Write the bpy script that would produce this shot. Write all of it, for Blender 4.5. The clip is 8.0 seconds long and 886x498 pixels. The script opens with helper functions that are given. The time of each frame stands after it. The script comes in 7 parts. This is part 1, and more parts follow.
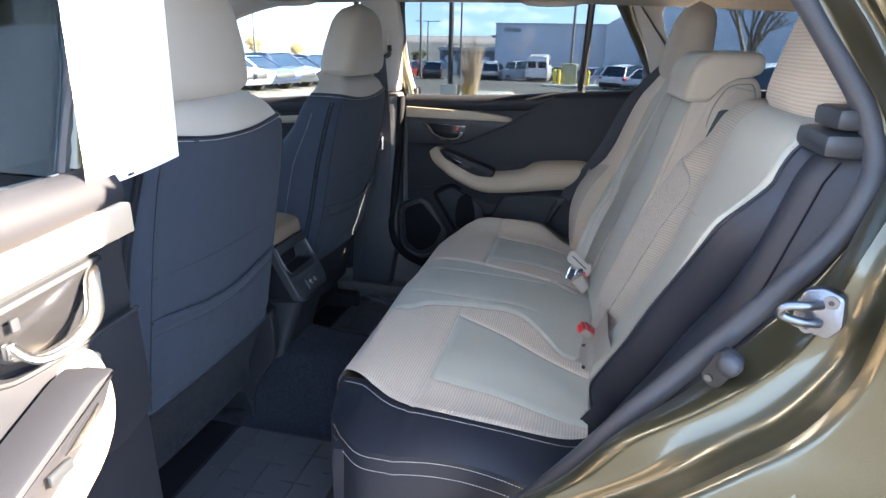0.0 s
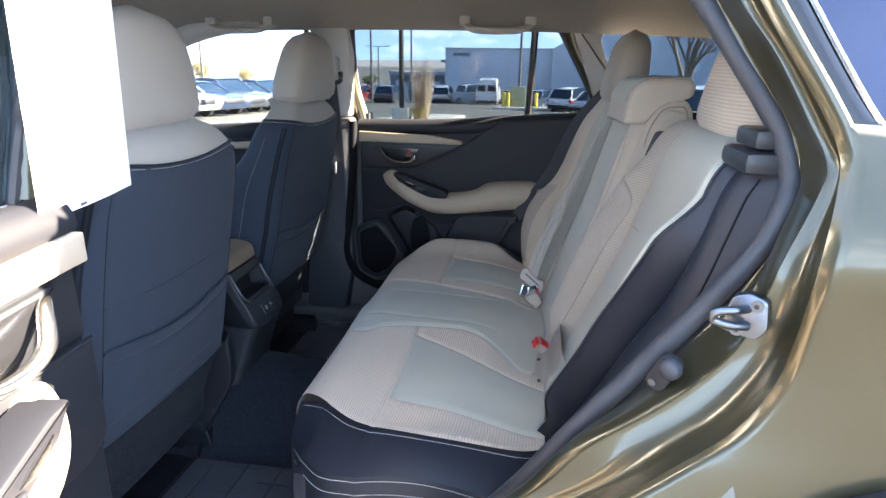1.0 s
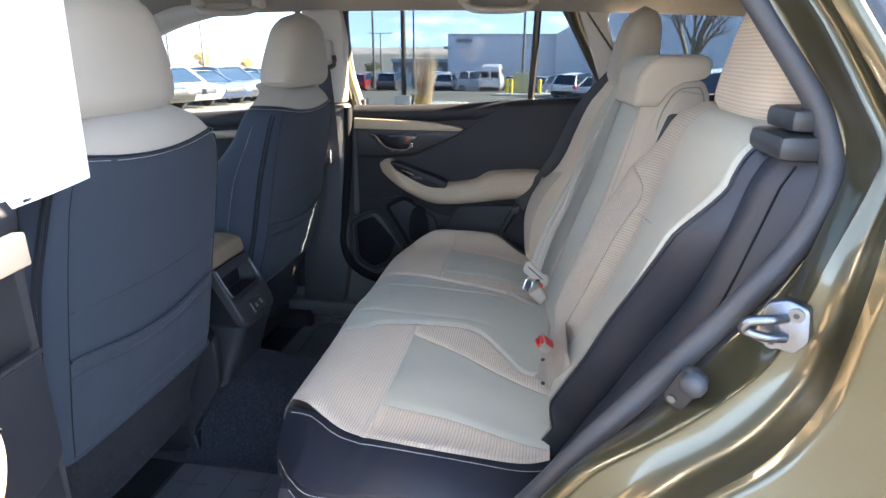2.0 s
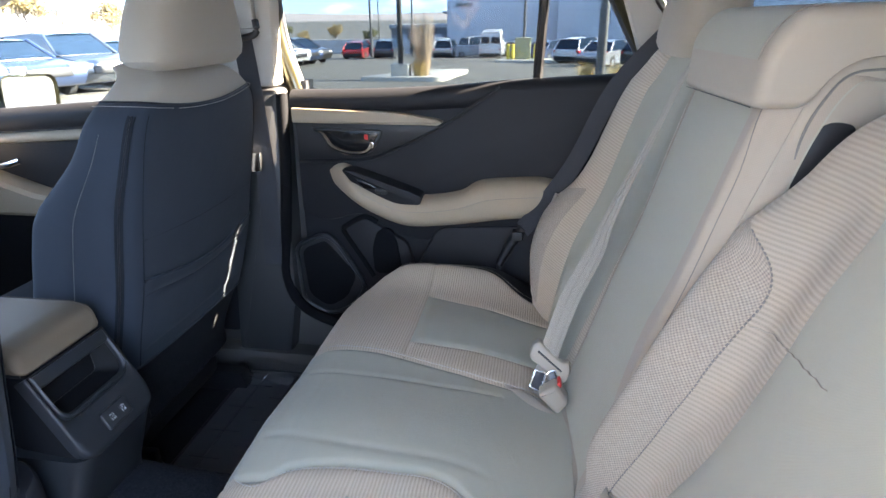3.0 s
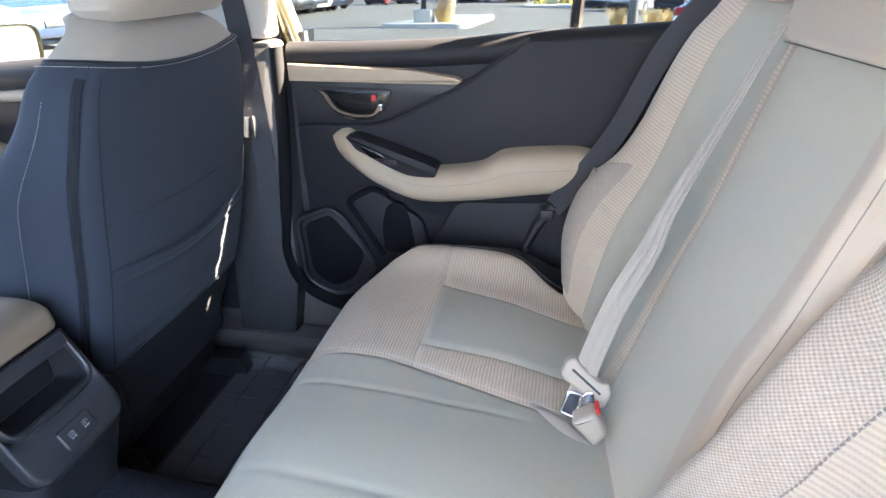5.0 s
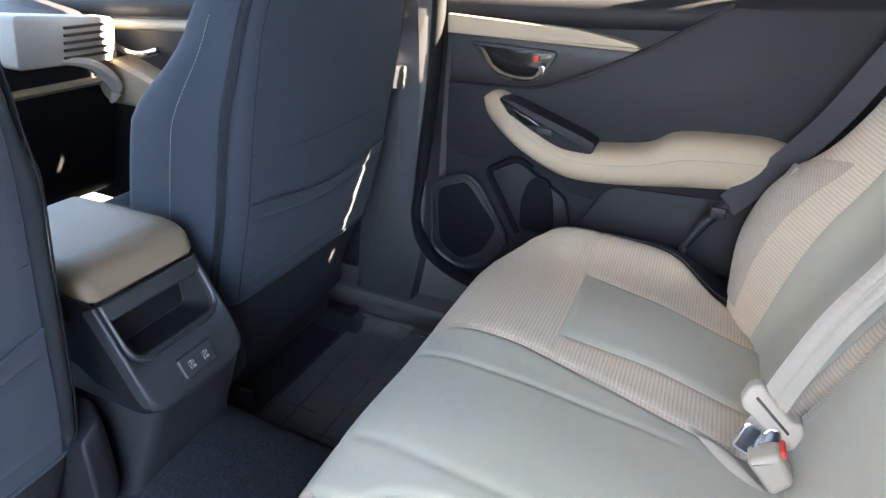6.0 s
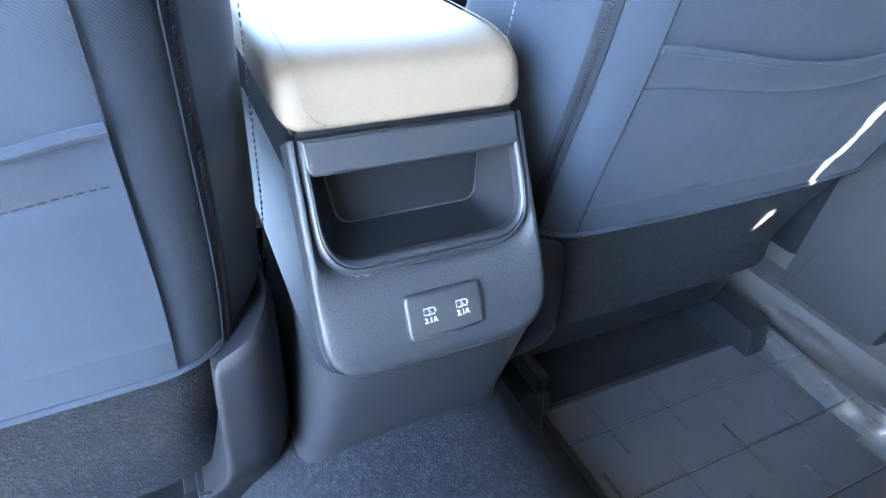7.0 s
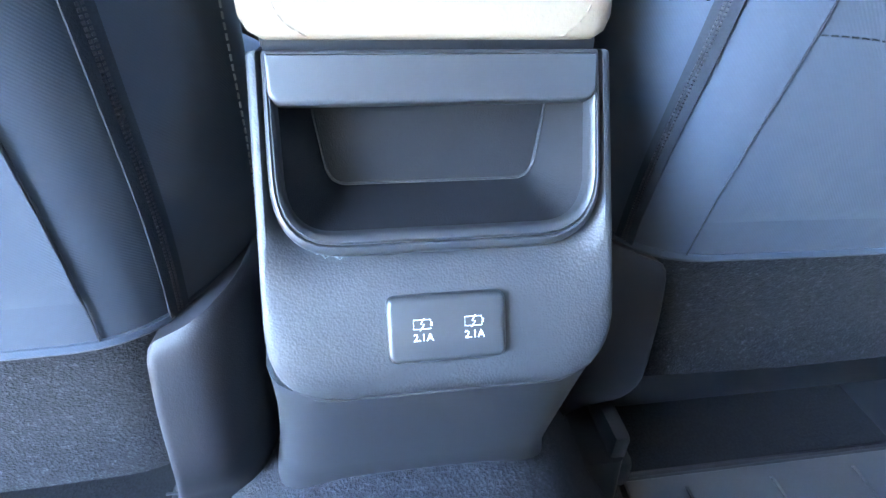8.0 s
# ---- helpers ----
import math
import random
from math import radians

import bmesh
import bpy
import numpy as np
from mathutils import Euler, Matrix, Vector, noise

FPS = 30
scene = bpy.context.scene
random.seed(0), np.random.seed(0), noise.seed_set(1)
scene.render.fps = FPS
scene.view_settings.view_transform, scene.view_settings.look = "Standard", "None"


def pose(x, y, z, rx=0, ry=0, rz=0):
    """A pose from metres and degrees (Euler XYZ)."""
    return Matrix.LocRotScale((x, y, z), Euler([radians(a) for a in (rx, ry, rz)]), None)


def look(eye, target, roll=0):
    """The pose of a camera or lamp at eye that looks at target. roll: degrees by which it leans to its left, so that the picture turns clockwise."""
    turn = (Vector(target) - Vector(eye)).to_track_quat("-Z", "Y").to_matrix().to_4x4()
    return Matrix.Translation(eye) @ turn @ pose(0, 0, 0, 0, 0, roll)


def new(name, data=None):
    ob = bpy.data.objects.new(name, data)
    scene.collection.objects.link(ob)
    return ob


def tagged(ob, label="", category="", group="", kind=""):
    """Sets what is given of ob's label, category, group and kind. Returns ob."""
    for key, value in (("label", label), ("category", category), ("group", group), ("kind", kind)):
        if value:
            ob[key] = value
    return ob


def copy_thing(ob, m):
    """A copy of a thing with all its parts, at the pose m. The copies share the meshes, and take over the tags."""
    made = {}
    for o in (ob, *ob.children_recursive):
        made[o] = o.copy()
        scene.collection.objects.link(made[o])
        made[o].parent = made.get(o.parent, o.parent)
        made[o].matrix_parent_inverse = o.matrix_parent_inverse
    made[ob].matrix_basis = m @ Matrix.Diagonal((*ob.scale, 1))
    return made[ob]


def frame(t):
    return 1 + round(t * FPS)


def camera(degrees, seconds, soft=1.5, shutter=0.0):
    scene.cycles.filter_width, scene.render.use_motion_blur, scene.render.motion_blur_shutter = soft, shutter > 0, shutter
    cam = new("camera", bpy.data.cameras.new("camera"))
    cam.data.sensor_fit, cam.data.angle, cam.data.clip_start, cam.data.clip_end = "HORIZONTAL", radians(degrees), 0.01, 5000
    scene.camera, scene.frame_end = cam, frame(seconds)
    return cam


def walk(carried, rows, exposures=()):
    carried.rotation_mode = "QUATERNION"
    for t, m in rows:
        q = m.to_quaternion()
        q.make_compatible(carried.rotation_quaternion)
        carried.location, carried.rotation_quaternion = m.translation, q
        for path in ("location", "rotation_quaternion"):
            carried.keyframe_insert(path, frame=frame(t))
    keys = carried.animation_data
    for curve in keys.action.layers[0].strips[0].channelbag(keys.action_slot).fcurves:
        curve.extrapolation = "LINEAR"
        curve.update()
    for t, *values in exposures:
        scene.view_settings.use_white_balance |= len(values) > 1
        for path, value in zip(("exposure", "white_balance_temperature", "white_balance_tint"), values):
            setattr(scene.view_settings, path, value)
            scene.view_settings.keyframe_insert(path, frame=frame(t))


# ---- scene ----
cam = camera(73.7, 8.0)
PATH = [
    (0, (0.765, -1.384, 1.37), (0.337, 0.451, 0.7), 1.1),
    (0.5, (0.777, -1.403, 1.376), (0.463, 0.476, 0.767), 0.7),
    (1, (0.772, -1.41, 1.376), (0.484, 0.476, 0.779), 0.8),
    (2.3, (0.774, -1.218, 1.358), (0.474, 0.646, 0.698), 0.1),
    (2.5, (0.762, -1.061, 1.356), (0.468, 0.797, 0.678), -0.1),
    (3, (0.75, -0.722, 1.348), (0.446, 1.113, 0.615), -0.7),
    (3.5, (0.738, -0.574, 1.346), (0.434, 1.235, 0.55), -0.9),
    (4, (0.731, -0.541, 1.342), (0.412, 1.242, 0.494), -1.2),
    (5.5, (0.727, -0.519, 1.326), (0.276, 1.214, 0.435), -0.0),
    (6, (0.633, -0.473, 1.267), (-0.049, 1.164, 0.344), 2.6),
    (6.5, (0.475, -0.333, 1.137), (-0.676, 0.931, 0.098), 3.7),
    (7, (0.353, -0.143, 1.008), (-1.115, 0.59, -0.135), 3.25),
    (7.5, (0.299, -0.058, 0.949), (-1.278, 0.359, -0.209), 3.37),
    (8, (0.28, -0.042, 0.928), (-1.336, 0.263, -0.209), 2.9),
]
EXPOSURES = [(0, 4.55, 7650, 14), (1, 4.5, 7550, 14), (2.5, 4.88, 8400, 14), (3.0, 5.0, 7900, 14), (3.5, 5.5, 8000, 15), (5.5, 5.7, 8250, 15), (6.0, 5.8, 8600, 14), (6.5, 6.5, 8100, 13), (7, 7.75, 7400, 10), (7.5, 8.3, 7250, 8), (8, 8.3, 7250, 8)]
walk(cam, [(t, look(eye, target, roll)) for t, eye, target, roll in PATH], EXPOSURES)

# ---- world and light ----
SUN_AZ, SUN_EL = radians(9.8), radians(26)
to_sun = Vector((math.cos(SUN_AZ) * math.cos(SUN_EL), math.sin(SUN_AZ) * math.cos(SUN_EL), math.sin(SUN_EL)))
world = bpy.data.worlds.new("sky")
scene.world = world
world.use_nodes = True
sky = world.node_tree.nodes.new("ShaderNodeTexSky")
sky.sky_type, sky.sun_disc = "NISHITA", False
sky.sun_elevation, sky.sun_rotation = SUN_EL, math.pi / 2 - SUN_AZ
sky.altitude, sky.air_density, sky.dust_density = 1500, 1.0, 0.5
sky_out = world.node_tree.nodes["Background"]
sky_out.inputs["Strength"].default_value = 0.15
# the sky low over the hills is taken from a little higher up, with thin clouds
wt = world.node_tree
w_co, w_lift, w_norm = wt.nodes.new("ShaderNodeTexCoord"), wt.nodes.new("ShaderNodeVectorMath"), wt.nodes.new("ShaderNodeVectorMath")
w_lift.operation, w_norm.operation = "ADD", "NORMALIZE"
w_lift.inputs[1].default_value = (0, 0, 0.22)
wt.links.new(w_co.outputs["Generated"], w_lift.inputs[0])
wt.links.new(w_lift.outputs[0], w_norm.inputs[0])
wt.links.new(w_norm.outputs[0], sky.inputs["Vector"]) if "Vector" in sky.inputs else None
w_map, w_cloud, w_ramp, w_mix = wt.nodes.new("ShaderNodeMapping"), wt.nodes.new("ShaderNodeTexNoise"), wt.nodes.new("ShaderNodeValToRGB"), wt.nodes.new("ShaderNodeMix")
w_map.inputs["Scale"].default_value = (3.0, 3.0, 11.0)
w_cloud.inputs["Scale"].default_value, w_cloud.inputs["Detail"].default_value = 2.2, 6
w_ramp.color_ramp.elements[0].position, w_ramp.color_ramp.elements[1].position = 0.60, 0.80
w_mix.data_type = "RGBA"
w_mix.inputs[7].default_value = (5.5, 5.5, 5.7, 1)
wt.links.new(w_co.outputs["Generated"], w_map.inputs[0])
wt.links.new(w_map.outputs[0], w_cloud.inputs["Vector"])
wt.links.new(w_cloud.outputs["Fac"], w_ramp.inputs[0])
wt.links.new(w_ramp.outputs[0], w_mix.inputs[0])
wt.links.new(sky.outputs[0], w_mix.inputs[6])
wt.links.new(w_mix.outputs[2], sky_out.inputs[0])
sun = new("sun", bpy.data.lights.new("sun", "SUN"))
sun.data.energy, sun.data.angle, sun.data.color = 4.5, radians(0.5), (1.0, 0.94, 0.84)
sun.matrix_world = look(to_sun * 50, (0, 0, 0))

# ---- materials ----
class Nodes:
    """A small wrapper that builds one node material."""

    def __init__(self, name):
        self.mat = bpy.data.materials.new(name)
        self.mat.use_nodes = True
        self.tree = self.mat.node_tree
        self.bsdf = self.tree.nodes["Principled BSDF"]
        self.out = self.tree.nodes["Material Output"]

    def add(self, kind, **sets):
        n = self.tree.nodes.new(kind)
        for k, v in sets.items():
            if k in n.inputs:
                n.inputs[k].default_value = v
        return n

    def link(self, a, b):
        self.tree.links.new(a, b)

    def coords(self, uv=False):
        return self.add("ShaderNodeTexCoord").outputs["UV" if uv else "Object"]

    def noise(self, scale, detail=3.0, uv=False, rough=0.55):
        n = self.add("ShaderNodeTexNoise", Scale=scale, Detail=detail, Roughness=rough)
        self.link(self.coords(uv), n.inputs["Vector"])
        return n.outputs["Fac"]

    def math(self, op, a, b=0.0, c=0.0):
        n = self.add("ShaderNodeMath")
        n.operation = op
        for i, v in enumerate((a, b, c)):
            if isinstance(v, (int, float)):
                n.inputs[i].default_value = v
            else:
                self.link(v, n.inputs[i])
        return n.outputs[0]

    def ramp(self, fac, stops):
        n = self.add("ShaderNodeValToRGB")
        n.color_ramp.elements[0].position, n.color_ramp.elements[0].color = stops[0]
        n.color_ramp.elements[1].position, n.color_ramp.elements[1].color = stops[-1]
        for p, c in stops[1:-1]:
            n.color_ramp.elements.new(p).color = c
        self.link(fac, n.inputs[0])
        return n.outputs[0]

    def mix(self, fac, a, b):
        n = self.add("ShaderNodeMix")
        n.data_type = "RGBA"
        for v, s in ((fac, n.inputs[0]), (a, n.inputs[6]), (b, n.inputs[7])):
            if hasattr(v, "is_linked"):
                self.link(v, s)
            else:
                s.default_value = v
        return n.outputs[2]

    def bump(self, height, strength, dist, normal=None):
        n = self.add("ShaderNodeBump", Strength=strength, Distance=dist)
        self.link(height, n.inputs["Height"])
        if normal is not None:
            self.link(normal, n.inputs["Normal"])
        return n.outputs[0]

    def done(self, color, rough, metal=0.0, normal=None, **more):
        b = self.bsdf
        for v, k in ((color, "Base Color"), (rough, "Roughness"), (metal, "Metallic")):
            if hasattr(v, "is_linked"):
                self.link(v, b.inputs[k])
            else:
                b.inputs[k].default_value = v
        if normal is not None:
            self.link(normal, b.inputs["Normal"])
        for k, v in more.items():
            b.inputs[k.replace("_", " ")].default_value = v
        return self.mat


def shade(c, k):
    return (min(1, c[0] * k), min(1, c[1] * k), min(1, c[2] * k), 1)


def surface(name, c, rough=0.6, metal=0.0, grain=900, depth=0.15, vary=0.12, big=3.0, spread=0.1, **more):
    """Plain material with fine grain relief and colour that varies at two scales."""
    n = Nodes(name)
    fine, coarse = n.noise(grain, 2), n.noise(big, 4)
    f = n.math("ADD", n.math("MULTIPLY", fine, 0.4), n.math("MULTIPLY", coarse, 0.6))
    col = n.ramp(f, [(0.3, shade(c, 1 - vary)), (0.7, shade(c, 1 + vary))])
    r = n.math("ADD", n.math("MULTIPLY", coarse, spread), rough - spread / 2)
    return n.done(col, r, metal, n.bump(fine, depth, 0.0006), **more)


def fabric(name, c, pitch, kind):
    """Seat cloth on UVs in metres: 'rib' has ribs across the seat, 'weave' crossing threads, 'plain' a fine knit."""
    n = Nodes(name)
    sep = n.add("ShaderNodeSeparateXYZ")
    n.link(n.coords(True), sep.inputs[0])
    u, v = sep.outputs[0], sep.outputs[1]
    wob = n.math("MULTIPLY", n.noise(14, 2, True), 2.6 if kind == "rib" else 0.6)
    wave_v = n.math("SINE", n.math("ADD", n.math("MULTIPLY", v, 2 * math.pi / pitch), wob))
    wave_u = n.math("SINE", n.math("MULTIPLY", u, 2 * math.pi / (pitch * (0.55 if kind == "rib" else 1.0))))
    if kind == "twill":
        h = n.math("MULTIPLY", n.math("SINE", n.math("ADD", n.math("MULTIPLY", n.math("ADD", u, v), 2 * math.pi / pitch), wob)), 0.5)
    elif kind == "rib":
        h = n.math("ADD", n.math("MULTIPLY", wave_v, 0.42), n.math("MULTIPLY", n.math("MULTIPLY", wave_u, wave_v), 0.16))
    else:
        h = n.math("MULTIPLY", n.math("MULTIPLY", wave_u, wave_v), 0.5)
    h = n.math("ADD", h, 0.5)
    knot = n.add("ShaderNodeCombineXYZ")
    n.link(n.math("FLOOR", n.math("MULTIPLY", u, 2 / pitch)), knot.inputs[0])
    n.link(n.math("FLOOR", n.math("MULTIPLY", v, 2 / pitch)), knot.inputs[1])
    dye = n.add("ShaderNodeTexWhiteNoise")
    n.link(knot.outputs[0], dye.inputs["Vector"])
    thread = n.noise(1400, 2, True)
    cloud = n.noise(5, 4, True)
    hh = n.math("ADD", n.math("MULTIPLY", h, 0.75 if kind != "plain" else 0.35), n.math("MULTIPLY", thread, 0.35))
    slack = n.bump(n.noise(16, 3, True), 0.22, 0.006)
    lo, hi = (0.79, 1.07) if kind == "rib" else (0.965, 1.025) if kind == "twill" else (0.55, 1.18) if kind != "plain" else (0.9, 1.08)
    col = n.mix(n.math("MULTIPLY", cloud, 0.3), n.ramp(hh, [(0.1, shade(c, lo)), (0.8, shade(c, hi))]), shade(c, 0.85))
    if kind == "weave" and pitch > 0.003:
        mixed = n.add("ShaderNodeMix")
        mixed.data_type, mixed.blend_type = "RGBA", "MULTIPLY"
        mixed.inputs[0].default_value = 0.16
        n.link(col, mixed.inputs[6])
        n.link(n.ramp(dye.outputs["Value"], [(0.0, (0.42, 0.40, 0.40, 1)), (0.45, (0.95, 0.88, 0.80, 1)), (1.0, (1.35, 1.38, 1.42, 1))]), mixed.inputs[7])
        col = mixed.outputs[2]
    return n.done(col, 0.92, 0, n.bump(hh, {"plain": 0.25, "twill": 0.08}.get(kind, 0.6), 0.0012, slack), Sheen_Weight=0.06 if kind == "twill" else 0.15, Specular_IOR_Level=0.2)


BEIGE, GREY, NAVY = (0.50, 0.415, 0.325), (0.365, 0.352, 0.29), (0.0255, 0.034, 0.0475)
m_rib = fabric("beige ribbed cloth", BEIGE, 0.0056, "rib")
m_beige = fabric("beige plain cloth", (0.37, 0.32, 0.262), 0.0022, "plain")
# front seats' beige, darkened to stand for shade; also the buckle flap's taupe
m_taupe_shade = fabric("taupe and shade-toned beige cloth", (0.345, 0.30, 0.25), 0.0022, "plain")
m_weave = fabric("beige coarse weave", (0.365, 0.312, 0.26), 0.0046, "weave")
m_side = fabric("taupe dotted weave", (0.36, 0.305, 0.25), 0.0030, "plain")
# ribbed cloth copy, darkened to stand for shade on the near backrest
m_rib_shade = fabric("beige ribbed cloth darkened for shade", (0.395, 0.335, 0.27), 0.0056, "rib")
m_grey = fabric("grey knit cloth", GREY, 0.0016, "plain")
m_navy = fabric("charcoal navy cloth", NAVY, 0.0021, "twill")
m_lthr = surface("charcoal leatherette", (0.010, 0.0123, 0.019), 0.5, grain=700, depth=0.3, vary=0.15, Specular_IOR_Level=0.4)
m_blther = surface("beige leatherette", (0.385, 0.300, 0.215), 0.68, grain=500, depth=0.2, vary=0.06)
# the beige leatherette again, darkened to carry the lid's shade in its colour
m_lid = surface("beige leatherette darkened for shade", (0.162, 0.121, 0.084), 0.6, grain=500, depth=0.2, vary=0.06)
m_soft = surface("charcoal soft trim", (0.0100, 0.0105, 0.0138), 0.62, grain=900, depth=0.3, vary=0.15, Specular_IOR_Level=0.35)
m_plast = surface("black grained plastic", (0.011, 0.012, 0.0145), 0.48, grain=1100, depth=0.35, vary=0.15)
m_satin = surface("satin black plastic", (0.018, 0.020, 0.0235), 0.42, grain=1500, depth=0.08, vary=0.1)
m_gloss = surface("gloss black plastic", (0.012, 0.012, 0.013), 0.2, grain=600, depth=0.02, vary=0.1)
m_chrome = surface("chrome", (0.82, 0.83, 0.84), 0.2, 1.0, grain=60, depth=0.01, vary=0.04)
m_steel = surface("zinc plated steel", (0.17, 0.185, 0.21), 0.36, 1.0, grain=300, depth=0.1, vary=0.15)
m_rim_grey = surface("worn grey scuff", (0.16, 0.165, 0.17), 0.6, vary=0.2)
m_head = surface("headliner felt", (0.3, 0.275, 0.25), 0.95, grain=700, depth=0.4, vary=0.08)
m_trim = surface("light pillar trim", (0.42, 0.39, 0.35), 0.75, grain=800, depth=0.2, vary=0.06)
m_rubber = surface("rubber seal", (0.03, 0.032, 0.037), 0.55, grain=500, depth=0.2, vary=0.3, spread=0.2)
# darker carpet copy for the shade under the front seats
m_seat_shade = surface("carpet darkened for shade", (0.011, 0.0122, 0.015), 0.98, grain=420, depth=1.0, vary=0.75, Specular_IOR_Level=0.15)
m_mat = surface("rubber floor mat", (0.058, 0.060, 0.067), 0.32, grain=600, depth=0.15, vary=0.2, spread=0.15, Specular_IOR_Level=0.9)


def fuzz(name="speckled felt carpet", k=1.0, fleck=1.0):
    """Short needle-felt pile with pale flecks."""
    n = Nodes(name)
    a, b = n.noise(520, 3), n.noise(150, 4)
    f = n.math("ADD", n.math("MULTIPLY", a, 0.65), n.math("MULTIPLY", b, 0.35))
    col = n.ramp(f, [(0.38, shade((0.003, 0.0036, 0.005), k)), (0.56, shade((0.008, 0.0092, 0.012), k)), (0.70, shade((0.045, 0.048, 0.054), k * fleck))])
    return n.done(col, 1.0, 0, n.bump(f, 1.0, 0.003), Sheen_Weight=0.03, Specular_IOR_Level=0.1)


m_fuzz = fuzz("speckled felt carpet", 1.5, 0.8)
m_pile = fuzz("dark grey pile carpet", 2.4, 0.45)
# black of seals and seams; on console sides and bottle opening it stands for shade
m_trim_shade = surface("near black for trim and shade", (0.004, 0.0045, 0.006), 0.8, grain=900, depth=0.4, vary=0.3, Specular_IOR_Level=0.15)
# console plastic darkened to put the bin's shade into its colour
m_bin_shade = surface("bin plastic darkened for shade", (0.0058, 0.0062, 0.0078), 0.6, grain=1100, depth=0.3, vary=0.2, Specular_IOR_Level=0.25)
m_tape = surface("dark navy zip tape", (0.0105, 0.0135, 0.019), 0.85, grain=900, depth=0.5, vary=0.3, Specular_IOR_Level=0.2)
m_pillar = surface("charcoal grey pillar plastic", (0.038, 0.0385, 0.041), 0.55, grain=1000, depth=0.3, vary=0.15)
m_red = surface("red plastic", (0.62, 0.03, 0.03), 0.4, grain=400, depth=0.05)
m_white = surface("white print", (0.8, 0.8, 0.8), 0.6, vary=0.03)
m_paper = surface("white paper", (0.86, 0.86, 0.85), 0.7, grain=200, depth=0.05, vary=0.02)
# far sill only: charcoal lightened to stand for light from the open door
m_sill_lit = surface("charcoal plastic lightened as if lit", (0.085, 0.080, 0.077), 0.5, grain=1100, depth=0.35, vary=0.2, spread=0.2)
m_dull = surface("dull grey thread", (0.17, 0.165, 0.155), 0.8, vary=0.2)
m_thread = surface("pale thread", (0.42, 0.40, 0.37), 0.8, vary=0.1)
m_belt = fabric("pale belt webbing", (0.375, 0.345, 0.30), 0.0016, "weave")
m_bbelt = fabric("black belt webbing", (0.055, 0.057, 0.065), 0.0016, "weave")
m_bplast = surface("beige plastic", (0.30, 0.258, 0.212), 0.45, grain=900, depth=0.15, vary=0.05)


def paint(name, c, flake=0.6, rough=0.3):
    n = Nodes(name)
    fl, dust = n.noise(2600, 1), n.noise(4, 5)
    col = n.ramp(fl, [(0.35, shade(c, 0.75)), (0.7, shade(c, 1.35))])
    col = n.mix(n.math("MULTIPLY", dust, 0.18), col, (0.25, 0.22, 0.18, 1))
    r = n.math("ADD", n.math("MULTIPLY", dust, 0.2), rough - 0.08)
    return n.done(col, r, flake, None, Coat_Weight=0.75, Coat_Roughness=0.10)


m_paint = paint("olive green metallic paint", (0.043, 0.037, 0.0135), 0.7)


def glass(name, tint, gloss=1.45, haze=0.0, rough=0.02):
    n = Nodes(name)
    n.tree.nodes.remove(n.bsdf)
    tr, gl = n.add("ShaderNodeBsdfTransparent", Color=tint), n.add("ShaderNodeBsdfGlossy", Roughness=rough)
    fr, mx = n.add("ShaderNodeFresnel", IOR=gloss), n.add("ShaderNodeMixShader")
    n.link(fr.outputs[0], mx.inputs[0]), n.link(tr.outputs[0], mx.inputs[1]), n.link(gl.outputs[0], mx.inputs[2])
    veil, milk = n.add("ShaderNodeMixShader", Fac=haze), n.add("ShaderNodeBsdfDiffuse", Color=(0.8, 0.8, 0.8, 1))
    n.link(mx.outputs[0], veil.inputs[1]), n.link(milk.outputs[0], veil.inputs[2])
    n.link((veil if haze else mx).outputs[0], n.out.inputs[0])
    return n.mat


m_tint = glass("privacy glass", (0.27, 0.305, 0.325, 1), 1.22)
m_clear = glass("clear glass", (0.60, 0.645, 0.66, 1), 1.3)
m_film = glass("clear plastic film", (0.93, 0.93, 0.93, 1), 1.6, 0.05, 0.10)

# ---- building tools ----
WHERE = {}


def thing(name, label, category, at=(0, 0, 0), group="", kind=""):
    """An empty at the thing's base; parts are given in the thing's own space when it stands at the origin, else in the world."""
    ob = new(name)
    ob.empty_display_size = 0.05
    ob.location = at
    WHERE[ob.name] = Matrix.Translation(at)
    return tagged(ob, label, category, group, kind)


def part(name, bm, mat, parent=None, label="", smooth=True):
    """Links a bmesh as one mesh object, under a thing or a part."""
    me = bpy.data.meshes.new(name)
    bmesh.ops.recalc_face_normals(bm, faces=bm.faces)
    bm.to_mesh(me)
    bm.free()
    for f in me.polygons:
        f.use_smooth = smooth
    for one in mat if isinstance(mat, (list, tuple)) else (mat,):
        me.materials.append(one)
    ob = new(name, me)
    if parent is not None:
        ob.parent = parent
        if parent.name in WHERE:
            ob.matrix_parent_inverse = WHERE[parent.name].inverted()
    if smooth:
        me.set_sharp_from_angle(angle=radians(42))
    return tagged(ob, label) if label else ob


